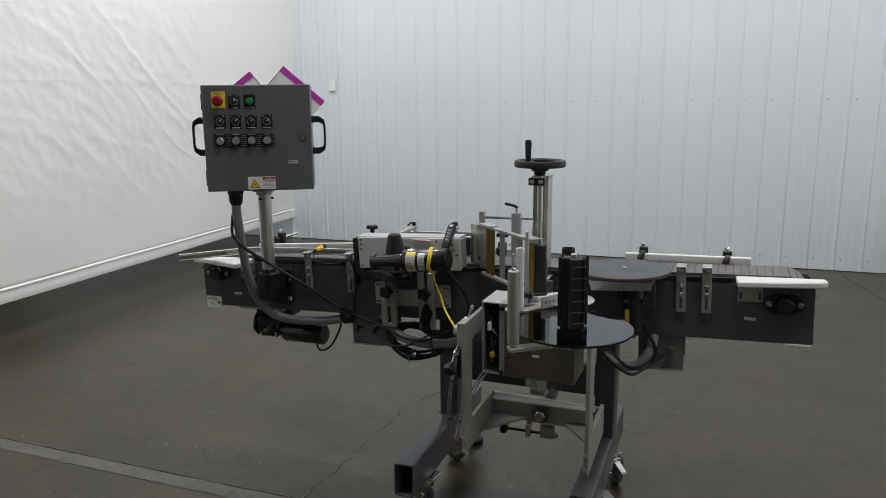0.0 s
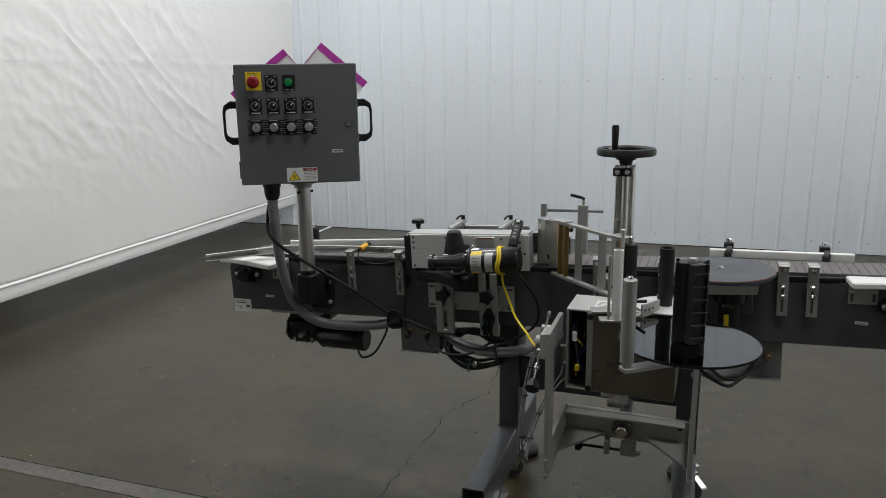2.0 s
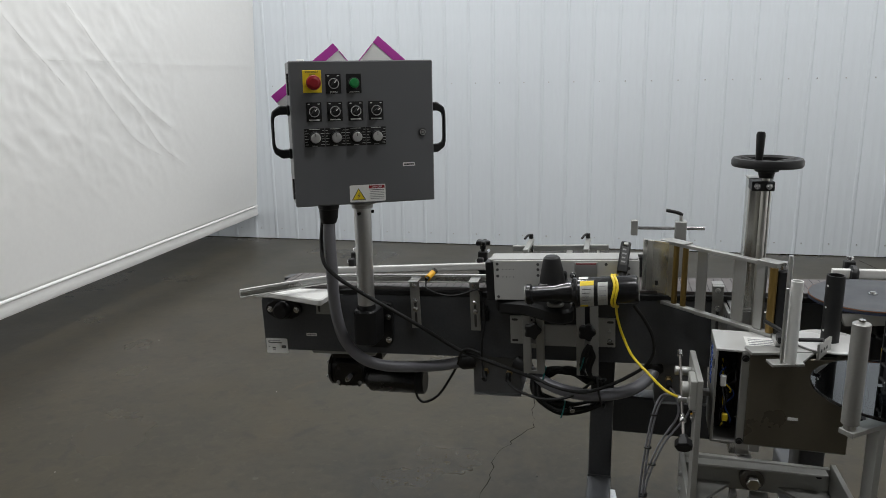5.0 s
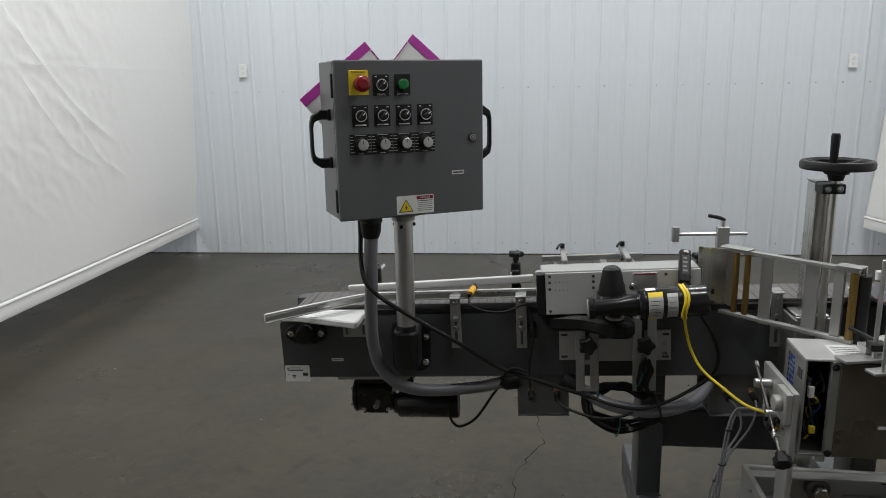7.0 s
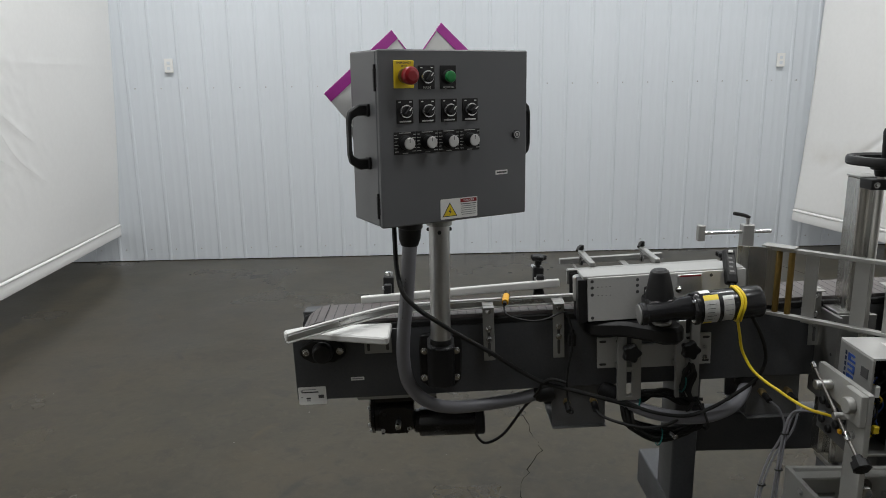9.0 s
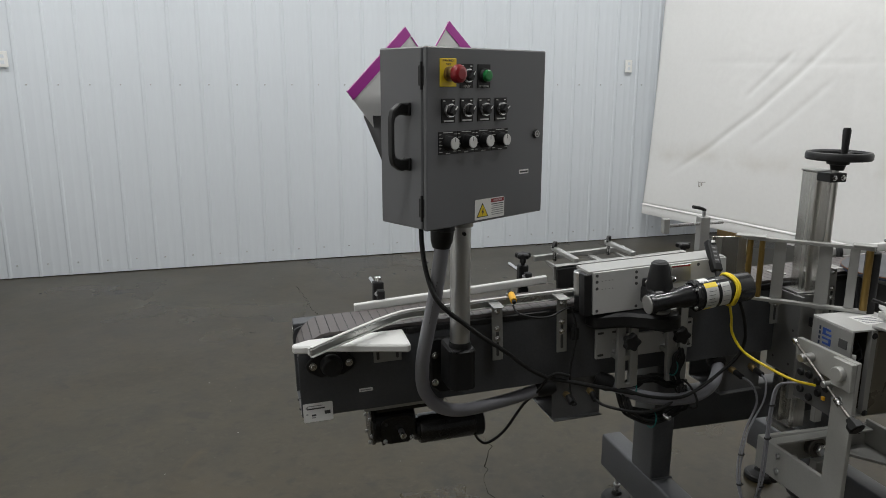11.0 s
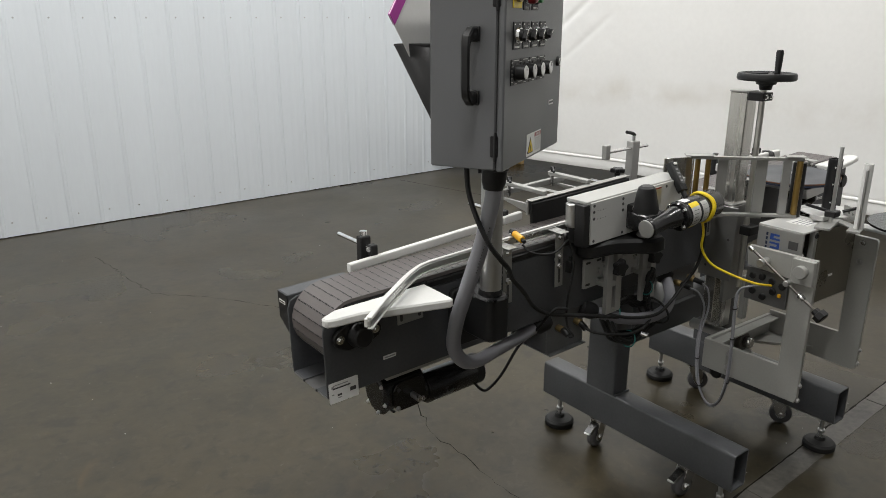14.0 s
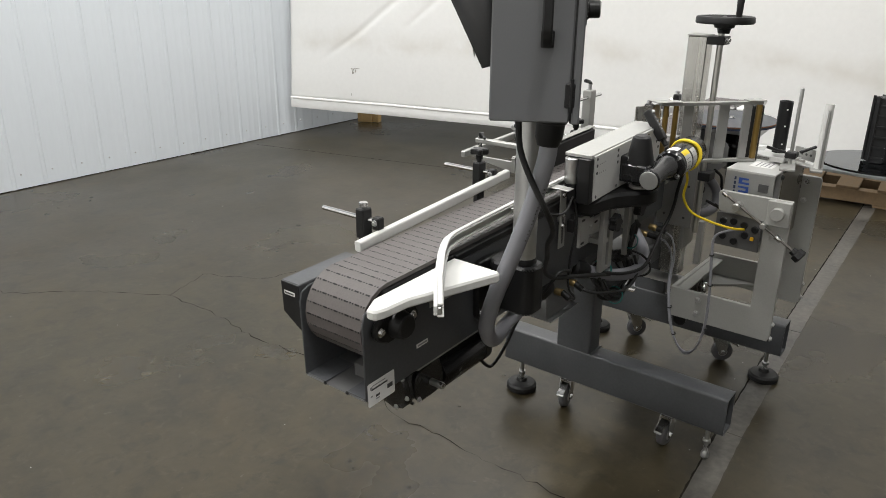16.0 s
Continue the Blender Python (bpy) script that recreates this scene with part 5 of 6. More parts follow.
for x in (0.946, 1.110):
    up = thing("slotted_upright", "aluminium slotted upright carrying the wrap unit", "upright", CONV, group="slotted uprights")
    for dx in (-0.033, 0.008):
        part("bar", box(x + dx, x + dx + 0.025, -0.060, -0.045, -0.014, 0.205, 0.001), ALU_MATT, up)
    part("end_bridge", box(x - 0.033, x + 0.033, -0.0598, -0.0452, -0.024, -0.012, 0.001), ALU_MATT, up)
    part("bridge", box(x - 0.030, x + 0.032, -0.058, -0.012, 0.06, 0.075, 0.001), ALU_MATT, up)
    k = part("star_knob", slab([(x + 0.024 * (1 + 0.16 * math.cos(5 * a)) * math.cos(a), 0.125 + 0.024 * (1 + 0.16 * math.cos(5 * a)) * math.sin(a)) for a in [q * math.tau / 40 for q in range(40)]], 0.022, pose(0, -0.068, 0) @ XZ, 0.003), BLACK, up, "black star knob")
    part("stem", rod((x, -0.05, 0.125), (x, -0.070, 0.125), 0.008, 12), ZINC, k)

# hand-held remote clipped behind the motor
tag = thing("limit_switch", "black limit switch with a dark printed label", "switch", pose(1.200, -0.090, 0.990, -38, 7, 0))
part("housing", box(-0.015, 0.015, -0.012, 0.012, 0.0, 0.100, 0.006), BLACK, tag)
lb = part("label", box(-0.010, 0.010, -0.0130, -0.0115, 0.022, 0.082, 0.001), INK, tag, "dark label with pale print")
for k in range(4):
    part("print", box(-0.007, 0.005 - 0.002 * (k % 2), -0.0136, -0.0128, 0.030 + 0.013 * k, 0.035 + 0.013 * k, 0), GREY_INK, lb)
part("toggle", box(-0.006, 0.006, -0.018, -0.012, 0.086, 0.094, 0.001), PAPER, tag)
part("neck", rod((0, 0, -0.02), (0, 0, 0.004), 0.008, 14), BLACK, tag)

# pressure pad and its arms on the far side
pad = thing("pressure_pad", "black foam backing pad on an aluminium bar", "pad", pose(0.80, 0.0, 0.880, 0, -2.6, 0))
part("foam", box(0.015, 0.470, 0.166, 0.180, 0.010, 0.080, 0.003), RUBBER, pad)
part("bar", box(0.010, 0.475, 0.1805, 0.192, 0.040, 0.084, 0.001), ALU_MATT, pad)
part("top_edge", box(0.012, 0.473, 0.168, 0.1915, 0.0845, 0.088, 0.001), ALU_MATT, pad)
for x in (0.09, 0.29):
    part("swing_arm", box(x - 0.009, x + 0.009, 0.186, 0.37, 0.0885, 0.102, 0.002), ALU_MATT, pad)
    part("pivot", rod((x, 0.357, 0.052), (x, 0.357, 0.106), 0.007, 14), CHROME, pad)
    lv = part("clamp_lever", rod((x, 0.352, 0.104), (x, 0.352, 0.120), 0.008, 14), BLACK, pad, "black clamp lever")
    part("grip", sweep([(x, 0.352, 0.117), (x - 0.010, 0.342, 0.117), (x - 0.020, 0.326, 0.108)], 0.0042, 10), BLACK, lv)
part("back_bar", box(0.02, 0.36, 0.362, 0.378, 0.056, 0.075, 0.002), ALU_MATT, pad, "aluminium back bar")
part("stay", box(0.215, 0.235, 0.18, 0.37, 0.052, 0.058, 0.001), ALU_MATT, pad)
for x in (0.06, 0.32):
    part("bracket", slab([(0.19, -0.09), (0.205, -0.09), (0.205, 0.02), (0.375, 0.052), (0.375, 0.056), (0.19, 0.056)], 0.008, pose(x, 0, 0) @ YZ, 0.001), ALU_MATT, pad)

# rod holder behind the peel plate
rh = thing("rod_holder", "aluminium post with a cross rod and black lever", "rod holder", pose(1.385, 0.256, 0))
part("post", box(-0.018, 0.018, -0.016, 0.016, 0.70, 1.084, 0.002), ALU_MATT, rh)
part("foot_plate", box(-0.024, 0.024, -0.078, 0.016, 0.692, 0.700, 0.001), ALU_MATT, rh)
part("cross_rod", rod((-0.150, -0.004, 1.058), (0.075, -0.004, 1.062), 0.0055, 14), CHROME, rh)
part("end_block", box(-0.158, -0.136, -0.014, 0.008, 1.034, 1.084, 0.002), ALU_MATT, rh)
lv = part("clamp_lever", rod((0, 0, 1.084), (0, 0, 1.104), 0.006, 14), ZINC, rh)
part("grip", sweep([(0.004, 0, 1.104), (-0.012, -0.002, 1.112), (-0.048, -0.006, 1.120)], 0.006, 10), BLACK, lv, "black lever grip")

# ---- label applicator ----
peel = thing("peel_plate", "grey sheet peel plate on the applicator", "plate")
part("plate", slab([(0, 0), (0.104, 0), (0.104, 0.168), (0, 0.168)], 0.003, pose(1.262, 0.034, 0.900, 0, 0, -22) @ XZ, 0.001), BRUSHED, peel)
part("edge_bar", rod((1.360, -0.008, 0.895), (1.360, -0.008, 1.072), 0.004, 12), CHROME, peel)
part("support", box(1.30, 1.345, 0.012, 0.05, 0.93, 0.945, 0.001), BLACK, peel)

GA, GB = Vector((1.345, -0.022, 0)), Vector((1.585, -0.252, 0))
gdir = (GB - GA).normalized()
gang = math.degrees(math.atan2(gdir.y, gdir.x))
glen = (GB - GA).length
GATE = pose(GA.x, GA.y, 0, 0, 0, gang)
gate = thing("roller_frame", "aluminium frame with amber and black web rollers", "roller frame", GATE)
part("top_bar", box(-0.01, glen + 0.004, -0.010, 0.010, 1.066, 1.076, 0.001), ALU_MATT, gate)
part("bottom_bar", box(-0.03, glen + 0.004, -0.010, 0.010, 0.880, 0.890, 0.001), ALU_MATT, gate)
for s, w in ((0.078, 0.033), (0.198, 0.036)):
    part("upright", box(s, s + w, 0.0105, 0.0165, 0.870, 1.070, 0.001), ALU_MATT, gate)
for s, r in ((0.012, 0.0085), (0.045, 0.0085), (glen - 0.006, 0.010)):
    part("amber_roller", rod((s, -0.004 if s > 0.1 else 0, 0.8905), (s, -0.004 if s > 0.1 else 0, 1.0655), r, 18), GOLD, gate, "amber coated roller")
part("guide_post", box(glen - 0.055, glen - 0.030, -0.005, 0.007, 0.8905, 1.0655, 0.001), ALU_MATT, gate)
part("plate_cap", box(-0.03, 0.055, -0.022, 0.018, 1.0765, 1.0805, 0.001), ALU_MATT, gate)
part("plate_cap", box(glen - 0.05, glen + 0.010, -0.016, 0.022, 1.0765, 1.0805, 0.001), ALU_MATT, gate)
part("drive_roller", rod((glen + 0.004, 0.022, 0.872), (glen + 0.004, 0.022, 1.058), 0.0205, 28), BLACK, gate, "black rubber drive roller")
part("roller_pin", rod((glen + 0.004, 0.022, 1.057), (glen + 0.004, 0.022, 1.080), 0.008, 14), CHROME, gate)

# drive box with logo side, open front and bronze cover
BOXP = pose(1.436, -0.366, 0.624, 0, 0, -2)
dbox = thing("applicator_drive_box", "aluminium applicator drive box with an open side", "drive box", BOXP)
DL, DD, DH = 0.318, 0.150, 0.255
part("top_plate", box(0, 0.19, 0, DD, DH - 0.006, DH, 0.001), PALE, dbox)
part("bottom_plate", box(0, DL, 0, DD, 0, 0.006, 0.001), ALU_MATT, dbox)
part("left_plate", box(0, 0.006, 0, DD, 0.006, DH - 0.006, 0.001), ALU_MATT, dbox)
part("back_plate", box(0.006, DL, DD - 0.006, DD, 0.006, DH - 0.012, 0.001), ALU_MATT, dbox)
part("frame_post", box(0.062, 0.080, -0.001, 0.016, 0.006, DH - 0.006, 0.001), ALU_MATT, dbox)
part("cover", box(0.080, DL, -0.003, DD - 0.008, 0.003, DH - 0.0085, 0.002), BROWN, dbox, "bronze sheet cover")
part("inner_board", box(0.010, 0.060, 0.07, DD - 0.008, 0.01, DH - 0.01, 0.002), BLACK, dbox)
sticker(dbox, pose(0.19, -0.0035, 0.085), 0.024, 0.008, [])
tl = part("top_label", box(0.075, 0.150, 0.035, 0.105, DH, DH + 0.001, 0), PAPER, dbox, "white printed label")
for k in range(4):
    part("print", box(0.082, 0.142, 0.045 + 0.013 * k, 0.049 + 0.013 * k, DH + 0.0008, DH + 0.0014, 0), HOSE, tl)
# side lettering drawn as plain blue blocks, and a small dark plate
for k in range(4):
    z = DH - 0.125 + 0.027 * k
    for y0, y1, dz, h in ((0.074, 0.104, 0.0, 0.006), (0.077, 0.107, 0.014, 0.006), (0.096, 0.107, 0.0, 0.020) if k % 2 else (0.074, 0.082, 0.0, 0.020)):
        part("logo_block", box(-0.0012, 0.001, y0, y1, z + dz, z + dz + h, 0), BLUE, dbox, "blue printed logo shapes")
for k in range(7):
    part("logo_line", box(-0.0012, 0.001, 0.115, 0.121, DH - 0.120 + 0.0145 * k, DH - 0.110 + 0.0145 * k, 0), DEEP_BLUE, dbox)
part("dark_plate", box(-0.002, 0.001, 0.015, 0.045, DH - 0.06, DH - 0.035, 0.0005), INK, dbox)
bolt((0.07, -0.001, 0.010), (0, -1, 0), 0.006, "bolt", dbox, BLACK)
bolt((0.07, -0.001, DH - 0.02), (0, -1, 0), 0.006, "bolt", dbox, BLACK)
rnd = random.Random(4)
for k in range(9):
    x, z = 0.018 + rnd.random() * 0.034, 0.03
    pts = [(x, 0.03 + rnd.random() * 0.03, z)]
    for j in range(5):
        pts.append((0.014 + rnd.random() * 0.04, 0.012 + rnd.random() * 0.045, z + (j + 1) * 0.035 + rnd.uniform(-0.008, 0.008)))
    part("wire", sweep(pts, 0.0022, 6, 5), (YELLOW, BLACK, BLACK, HOSE, BLACK, BLUE, BLACK, BLACK, BLACK)[k], dbox)
part("connector", box(0.016, 0.03, 0.008, 0.02, 0.15, 0.18, 0.002), PAPER, dbox)
part("connector", box(0.026, 0.04, 0.008, 0.02, 0.055, 0.075, 0.002), YELLOW, dbox)
conn = part("connector_panel", box(-0.042, -0.037, 0.004, DD - 0.004, 0.012, 0.120, 0.001), PANEL_GREY, dbox, "grey connector panel with round sockets")
for y, z in ((0.122, 0.095), (0.090, 0.098), (0.056, 0.092), (0.118, 0.045), (0.082, 0.034), (0.050, 0.060), (0.022, 0.085)):
    part("socket", lathe((-0.042, y, z), (-0.050, y, z), [(0, 0.0115), (0.6, 0.0115), (1, 0.009)], 16), BLACK, conn, "black round socket")
part("panel_arm", box(-0.037, 0.002, 0.09, 0.11, 0.085, 0.10, 0.001), ALU_MATT, dbox)
part("orange_plug", box(-0.050, -0.042, 0.021, 0.032, 0.048, 0.060, 0.002), ORANGE, conn)

# C-shaped side plates and the cross plate that carry the applicator
yoke = thing("applicator_yoke", "aluminium C-shaped plates carrying the applicator", "yoke")
C = [(-0.440, 0.365), (-0.434, 0.350), (-0.105, 0.350), (-0.105, 0.455), (-0.368, 0.455), (-0.368, 0.742), (-0.225, 0.752), (-0.219, 0.810), (-0.225, 0.818), (-0.440, 0.818)]
part("side_plate", slab(C, 0.014, pose(1.388, 0, 0) @ YZ, 0.0015), YOKE_ALU, yoke)
C2 = [(-0.433, 0.345), (-0.422, 0.333), (-0.105, 0.345), (-0.105, 0.455), (-0.358, 0.455), (-0.352, 0.808), (-0.428, 0.806), (-0.433, 0.798)]
part("side_plate", slab(C2, 0.014, pose(1.803, -0.0, 0) @ YZ, 0.0015), YOKE_ALU, yoke)
for z in (0.785, 0.720):
    bolt((1.803, -0.386, z), (-1, 0, 0), 0.007, "bolt", yoke)
cp = part("cross_plate", slab([(1.402, 0.352), (1.803, 0.348), (1.803, 0.442), (1.402, 0.452)], 0.014, pose(0, -0.10, 0) @ XZ, 0.0015), YOKE_ALU, yoke)
part("ledge", box(1.402, 1.790, -0.150, -0.1145, 0.434, 0.441, 0.001), YOKE_ALU, yoke)
for x0, s in ((1.402, 1), (1.803, -1)):
    part("gusset", slab([(x0, -0.114), (x0 + s * 0.135, -0.114), (x0 + s * 0.12, -0.137), (x0, -0.285)], 0.010, pose(0, 0, 0.362), 0.001), YOKE_ALU, yoke)
pb = part("pivot_bolt", rod((1.592, -0.114, 0.397), (1.592, -0.140, 0.397), 0.034, 32, edge=0.003), DARK_STEEL, yoke, "large pivot bolt and washer")
lathe_bm = lathe((1.592, -0.140, 0.397), (1.592, -0.166, 0.397), [(0, 0.021), (0.9, 0.021), (1, 0.017)], 6)
part("hex_head", lathe_bm, CHROME, pb)
part("pivot_shaft", rod((1.592, -0.10, 0.397), (1.592, 0.08, 0.397), 0.02, 24), ZINC, yoke)
for x, z in ((1.388, 0.38), (1.388, 0.43), (1.388, 0.70), (1.388, 0.77)):
    bolt((1.388, -0.395 if z > 0.5 else -0.2, z), (-1, 0, 0), 0.007, "bolt", yoke)
for z in (0.36, 0.41):
    bolt((1.395, -0.4405, z), (0, -1, 0), 0.006, "bolt", yoke)
    bolt((1.810, -0.4335, z), (0, -1, 0), 0.006, "bolt", yoke)
bolt((1.775, -0.114, 0.42), (0, -1, 0), 0.007, "bolt", yoke, BLACK)
blk = part("clamp_block", box(1.372, 1.388, -0.440, -0.372, 0.738, 0.816, 0.002), YOKE_ALU, yoke)
part("clamp_nut", rod((1.372, -0.406, 0.780), (1.354, -0.406, 0.780), 0.020, 28, edge=0.002), YOKE_ALU, blk)
part("stub", rod((1.388, -0.286, 0.781), (1.346, -0.286, 0.781), 0.012, 20), ALU, yoke)

# angled adjusting screw with a black knob
adj = thing("adjusting_screw", "threaded adjusting rod with a black star knob", "adjusting screw")
part("rod", rod((1.360, -0.246, 0.816), (1.360, -0.470, 0.676), 0.0042, 12), DARK_STEEL, adj)
part("tip", rod((1.360, -0.240, 0.820), (1.360, -0.254, 0.811), 0.0075, 12), CHROME, adj)
part("block", rod((1.388, -0.372, 0.737), (1.350, -0.372, 0.737), 0.009, 18), ALU, adj)
part("nut", rod((1.360, -0.412, 0.712), (1.360, -0.430, 0.701), 0.009, 6), CHROME, adj)
part("star_knob", lathe((1.360, -0.464, 0.680), (1.360, -0.494, 0.661), [(0, 0.012), (0.35, 0.013), (0.4, 0.021), (0.9, 0.022), (1, 0.017)], 7), BLACK, adj)

# lower clamp screw on the stand
low = thing("clamp_screw", "steel clamp screw with a black knob below the cross plate", "clamp screw")
part("rod", rod((1.46, -0.13, 0.318), (1.655, -0.13, 0.318), 0.005, 12), BLACK, low)
part("knob", lathe((1.462, -0.13, 0.318), (1.438, -0.13, 0.318), [(0, 0.012), (0.3, 0.022), (0.9, 0.023), (1, 0.018)], 20), BLACK, low)
part("block", box(1.535, 1.553, -0.145, -0.11, 0.302, 0.350, 0.001), ALU_MATT, low)
part("block", box(1.590, 1.640, -0.145, -0.115, 0.306, 0.350, 0.001), ALU_MATT, low)
part("end_nut", rod((1.640, -0.13, 0.318), (1.652, -0.13, 0.318), 0.010, 6), ZINC, low)
part("stem", box(1.578, 1.606, -0.125, -0.105, 0.48, 0.64, 0.002), ALU_MATT, low)

# lift column with hand wheel
colm = thing("lift_column", "brushed square lift column with a black hand wheel", "lift column", pose(1.553, -0.05, 0, 0, 0, 0))
part("column", box(-0.021, 0.037, -0.021, 0.043, 0.44, 1.268, 0.003), BRUSHED, colm)
part("lower_sleeve", box(-0.045, -0.0215, 0.001, 0.043, 0.46, 0.634, 0.002), BRUSHED, colm)
part("foot_flange", box(-0.047, 0.044, -0.030, 0.052, 0.894, 0.899, 0.001), ALU, colm)
part("cap", box(-0.023, 0.039, -0.023, 0.045, 1.268, 1.273, 0.001), ALU_MATT, colm)
bp = part("back_plate", box(-0.058, -0.048, -0.057, 0.067, 0.635, 0.893, 0.001), MILL, colm)
for y, z in ((-0.040, 0.875), (-0.012, 0.868), (0.040, 0.672), (-0.030, 0.668), (0.050, 0.870), (-0.035, 0.780)):
    part("hole", rod((-0.0586, y, z), (-0.0575, y, z), 0.0045, 12), INK, bp)
part("slide_plate", box(-0.0475, 0.060, -0.034, -0.0215, 0.55, 0.893, 0.001), MILL, colm)
part("rod_clamp", box(-0.014, 0.045, -0.085, -0.045, 0.795, 0.825, 0.004), BLACK, colm)
part("screw_rod", rod((0.014, -0.052, 0.60), (0.014, -0.052, 1.30), 0.010, 20), BRUSHED, colm)
cb = part("screw_block", box(-0.024, 0.034, -0.076, -0.0215, 1.244, 1.270, 0.002), BLACK, colm, "black clamp block")
for x in (-0.010, 0.020):
    bolt((x, -0.076, 1.257), (0, -1, 0), 0.0055, "bolt", cb, CHROME)
hw = part("hand_wheel", lathe((0.013, -0.058, 1.278), (0.013, -0.058, 1.322), [(0, 0.018), (0.35, 0.022), (0.4, 0.03), (0.7, 0.035), (0.8, 0.026), (1, 0.022)], 28), BLACK, colm, "black hand wheel with a crank grip")
bm = bmesh.new()
rings = [[bm.verts.new((0.013 + r * math.cos(k * math.tau / 48), -0.058 + r * math.sin(k * math.tau / 48), z)) for k in range(48)] for r, z in ((0.073, 1.316), (0.078, 1.310), (0.0875, 1.309), (0.0905, 1.313), (0.0905, 1.325), (0.087, 1.331), (0.079, 1.332), (0.073, 1.326))]
for i in range(8):
    u, v = rings[i], rings[(i + 1) % 8]
    for k in range(48):
        bm.faces.new((u[k], u[(k + 1) % 48], v[(k + 1) % 48], v[k]))
part("rim", bm, BLACK, hw)
for a in (20, 140, 260):
    part("spoke", sweep([(0.013 + 0.02 * math.cos(radians(a)), -0.058 + 0.02 * math.sin(radians(a)), 1.312), (0.013 + 0.076 * math.cos(radians(a)), -0.058 + 0.076 * math.sin(radians(a)), 1.320)], 0.010, 10, 4), BLACK, hw)
part("crank_grip", lathe((-0.017, -0.108, 1.326), (-0.017, -0.108, 1.404), [(0, 0.007), (0.06, 0.009), (0.9, 0.0115), (1, 0.009)], 18), BLACK, hw)

# web path: table bar, rollers, rewind core, reel
table = thing("web_table", "aluminium web table with roller posts", "web table")
def flat_bar(p, q, w, z, h):
    """A flat bar between two plan points."""
    p, q = Vector(p), Vector(q)
    d = (q - p).normalized()
    n = Vector((-d.y, d.x)) * w / 2
    e = d * w / 2
    return slab([tuple(p - e - n), tuple(q + e - n), tuple(q + e + n), tuple(p - e + n)], h, pose(0, 0, z), 0.001)


part("bar", flat_bar((1.53, -0.375), (1.70, -0.335), 0.045, 0.8795, 0.008), ALU_MATT, table)
part("post_foot", flat_bar((1.560, -0.452), (1.600, -0.442), 0.036, 0.880, 0.007), ALU_MATT, table)
part("foot_arm", flat_bar((1.602, -0.440), (1.640, -0.375), 0.030, 0.8795, 0.0055), ALU_MATT, table)
part("roller_bar", flat_bar((1.648, -0.730), (1.765, -0.640), 0.032, 0.850, 0.011), ALU_MATT, table)
part("reel_arm", flat_bar((1.745, -0.40), (1.722, -0.655), 0.050, 0.8508, 0.0088), PALE, table, "pale aluminium reel arm")
part("hub_bar", flat_bar((1.783, -0.66), (1.785, -0.59), 0.034, 0.8505, 0.0095), ALU_MATT, table)
part("roller_foot", rod((1.645, -0.729, 0.860), (1.645, -0.729, 0.872), 0.012, 20), ZINC, table)
HOLES = pose(1.676, -0.390, 0, 0, 0, 58)
hp = part("hole_plate", box(-0.041, 0.041, -0.003, 0.003, 0.888, 0.926, 0.001, m=HOLES), ALU_MATT, table)
for x in (-0.026, -0.008, 0.010):
    part("plate_hole", rod(HOLES @ Vector((x, -0.0036, 0.907)), HOLES @ Vector((x, 0.0036, 0.907)), 0.0045, 14), INK, hp)
part("post_tube", pipe((1.589, -0.451, 0.886), (1.589, -0.451, 1.086), 0.0135, 0.0025, 28), WHITE, table, "white plastic roller tube")
part("tube_core", rod((1.589, -0.451, 0.886), (1.589, -0.451, 1.080), 0.0105, 16), ALU_MATT, table)
part("guide_rod", rod((1.568, -0.459, 0.886), (1.568, -0.459, 1.070), 0.0042, 14), ALU, table)
part("idler_roller", rod((1.645, -0.729, 0.871), (1.645, -0.729, 1.082), 0.0170, 30, edge=0.002), ALU_MATT, table, "pale aluminium idler roller")
part("roller_pin", rod((1.645, -0.729, 1.081), (1.645, -0.729, 1.089), 0.0065, 18), CHROME, table)
part("thin_rod", rod((1.590, -0.366, 0.885), (1.590, -0.366, 1.126), 0.0058, 14), ALU, table)
part("collar", box(1.574, 1.612, -0.384, -0.350, 0.906, 0.926, 0.003), BLACK, table)
part("lever", sweep([(1.60, -0.345, 0.920), (1.58, -0.32, 0.928), (1.555, -0.30, 0.938)], 0.005, 10), BLACK, table, "black clamp lever")
part("lever", sweep([(1.62, -0.386, 0.922), (1.645, -0.405, 0.930), (1.665, -0.42, 0.936)], 0.005, 10), BLACK, table, "black clamp lever")
part("slide_block", box(1.575, 1.625, -0.352, -0.305, 0.888, 0.905, 0.002), ALU, table)
core = thing("rewind_core", "black rewind mandrel on a white disc", "rewind core", pose(1.711, -0.299, 0))
part("disc", lathe((0, 0, 0.889), (0, 0, 0.894), [(0, 0.086), (0.2, 0.088), (0.8, 0.088), (1, 0.086)], 48), MILKY, core, "white plastic disc")
part("mandrel", pipe((0, 0, 0.894), (0, 0, 1.065), 0.0215, 0.004, 28), BLACK, core)
part("plug", rod((0, 0, 0.893), (0, 0, 1.052), 0.0172, 20), BLACK, core)
part("hub", rod((0, 0, 0.876), (0, 0, 0.8895), 0.03, 24), ALU_MATT, core)
for z in (0.925, 0.985, 1.04):
    part("dot", rod((-0.0195, -0.011, z), (-0.0205, -0.0115, z), 0.003, 10), PAPER, core)
reel = thing("label_reel_holder", "clear acrylic reel disc with a black three-jaw core", "reel holder", pose(1.783, -0.582, 0))
part("disc", lathe((0, 0, 0.884), (0, 0, 0.890), [(0, 0.1735), (1, 0.1735)], 64), ACRYLIC, reel, "clear acrylic disc")
part("rim", pipe((0, 0, 0.8838), (0, 0, 0.8902), 0.1748, 0.0012, 64), GLOSS_BLACK, reel, "dark cut edge")
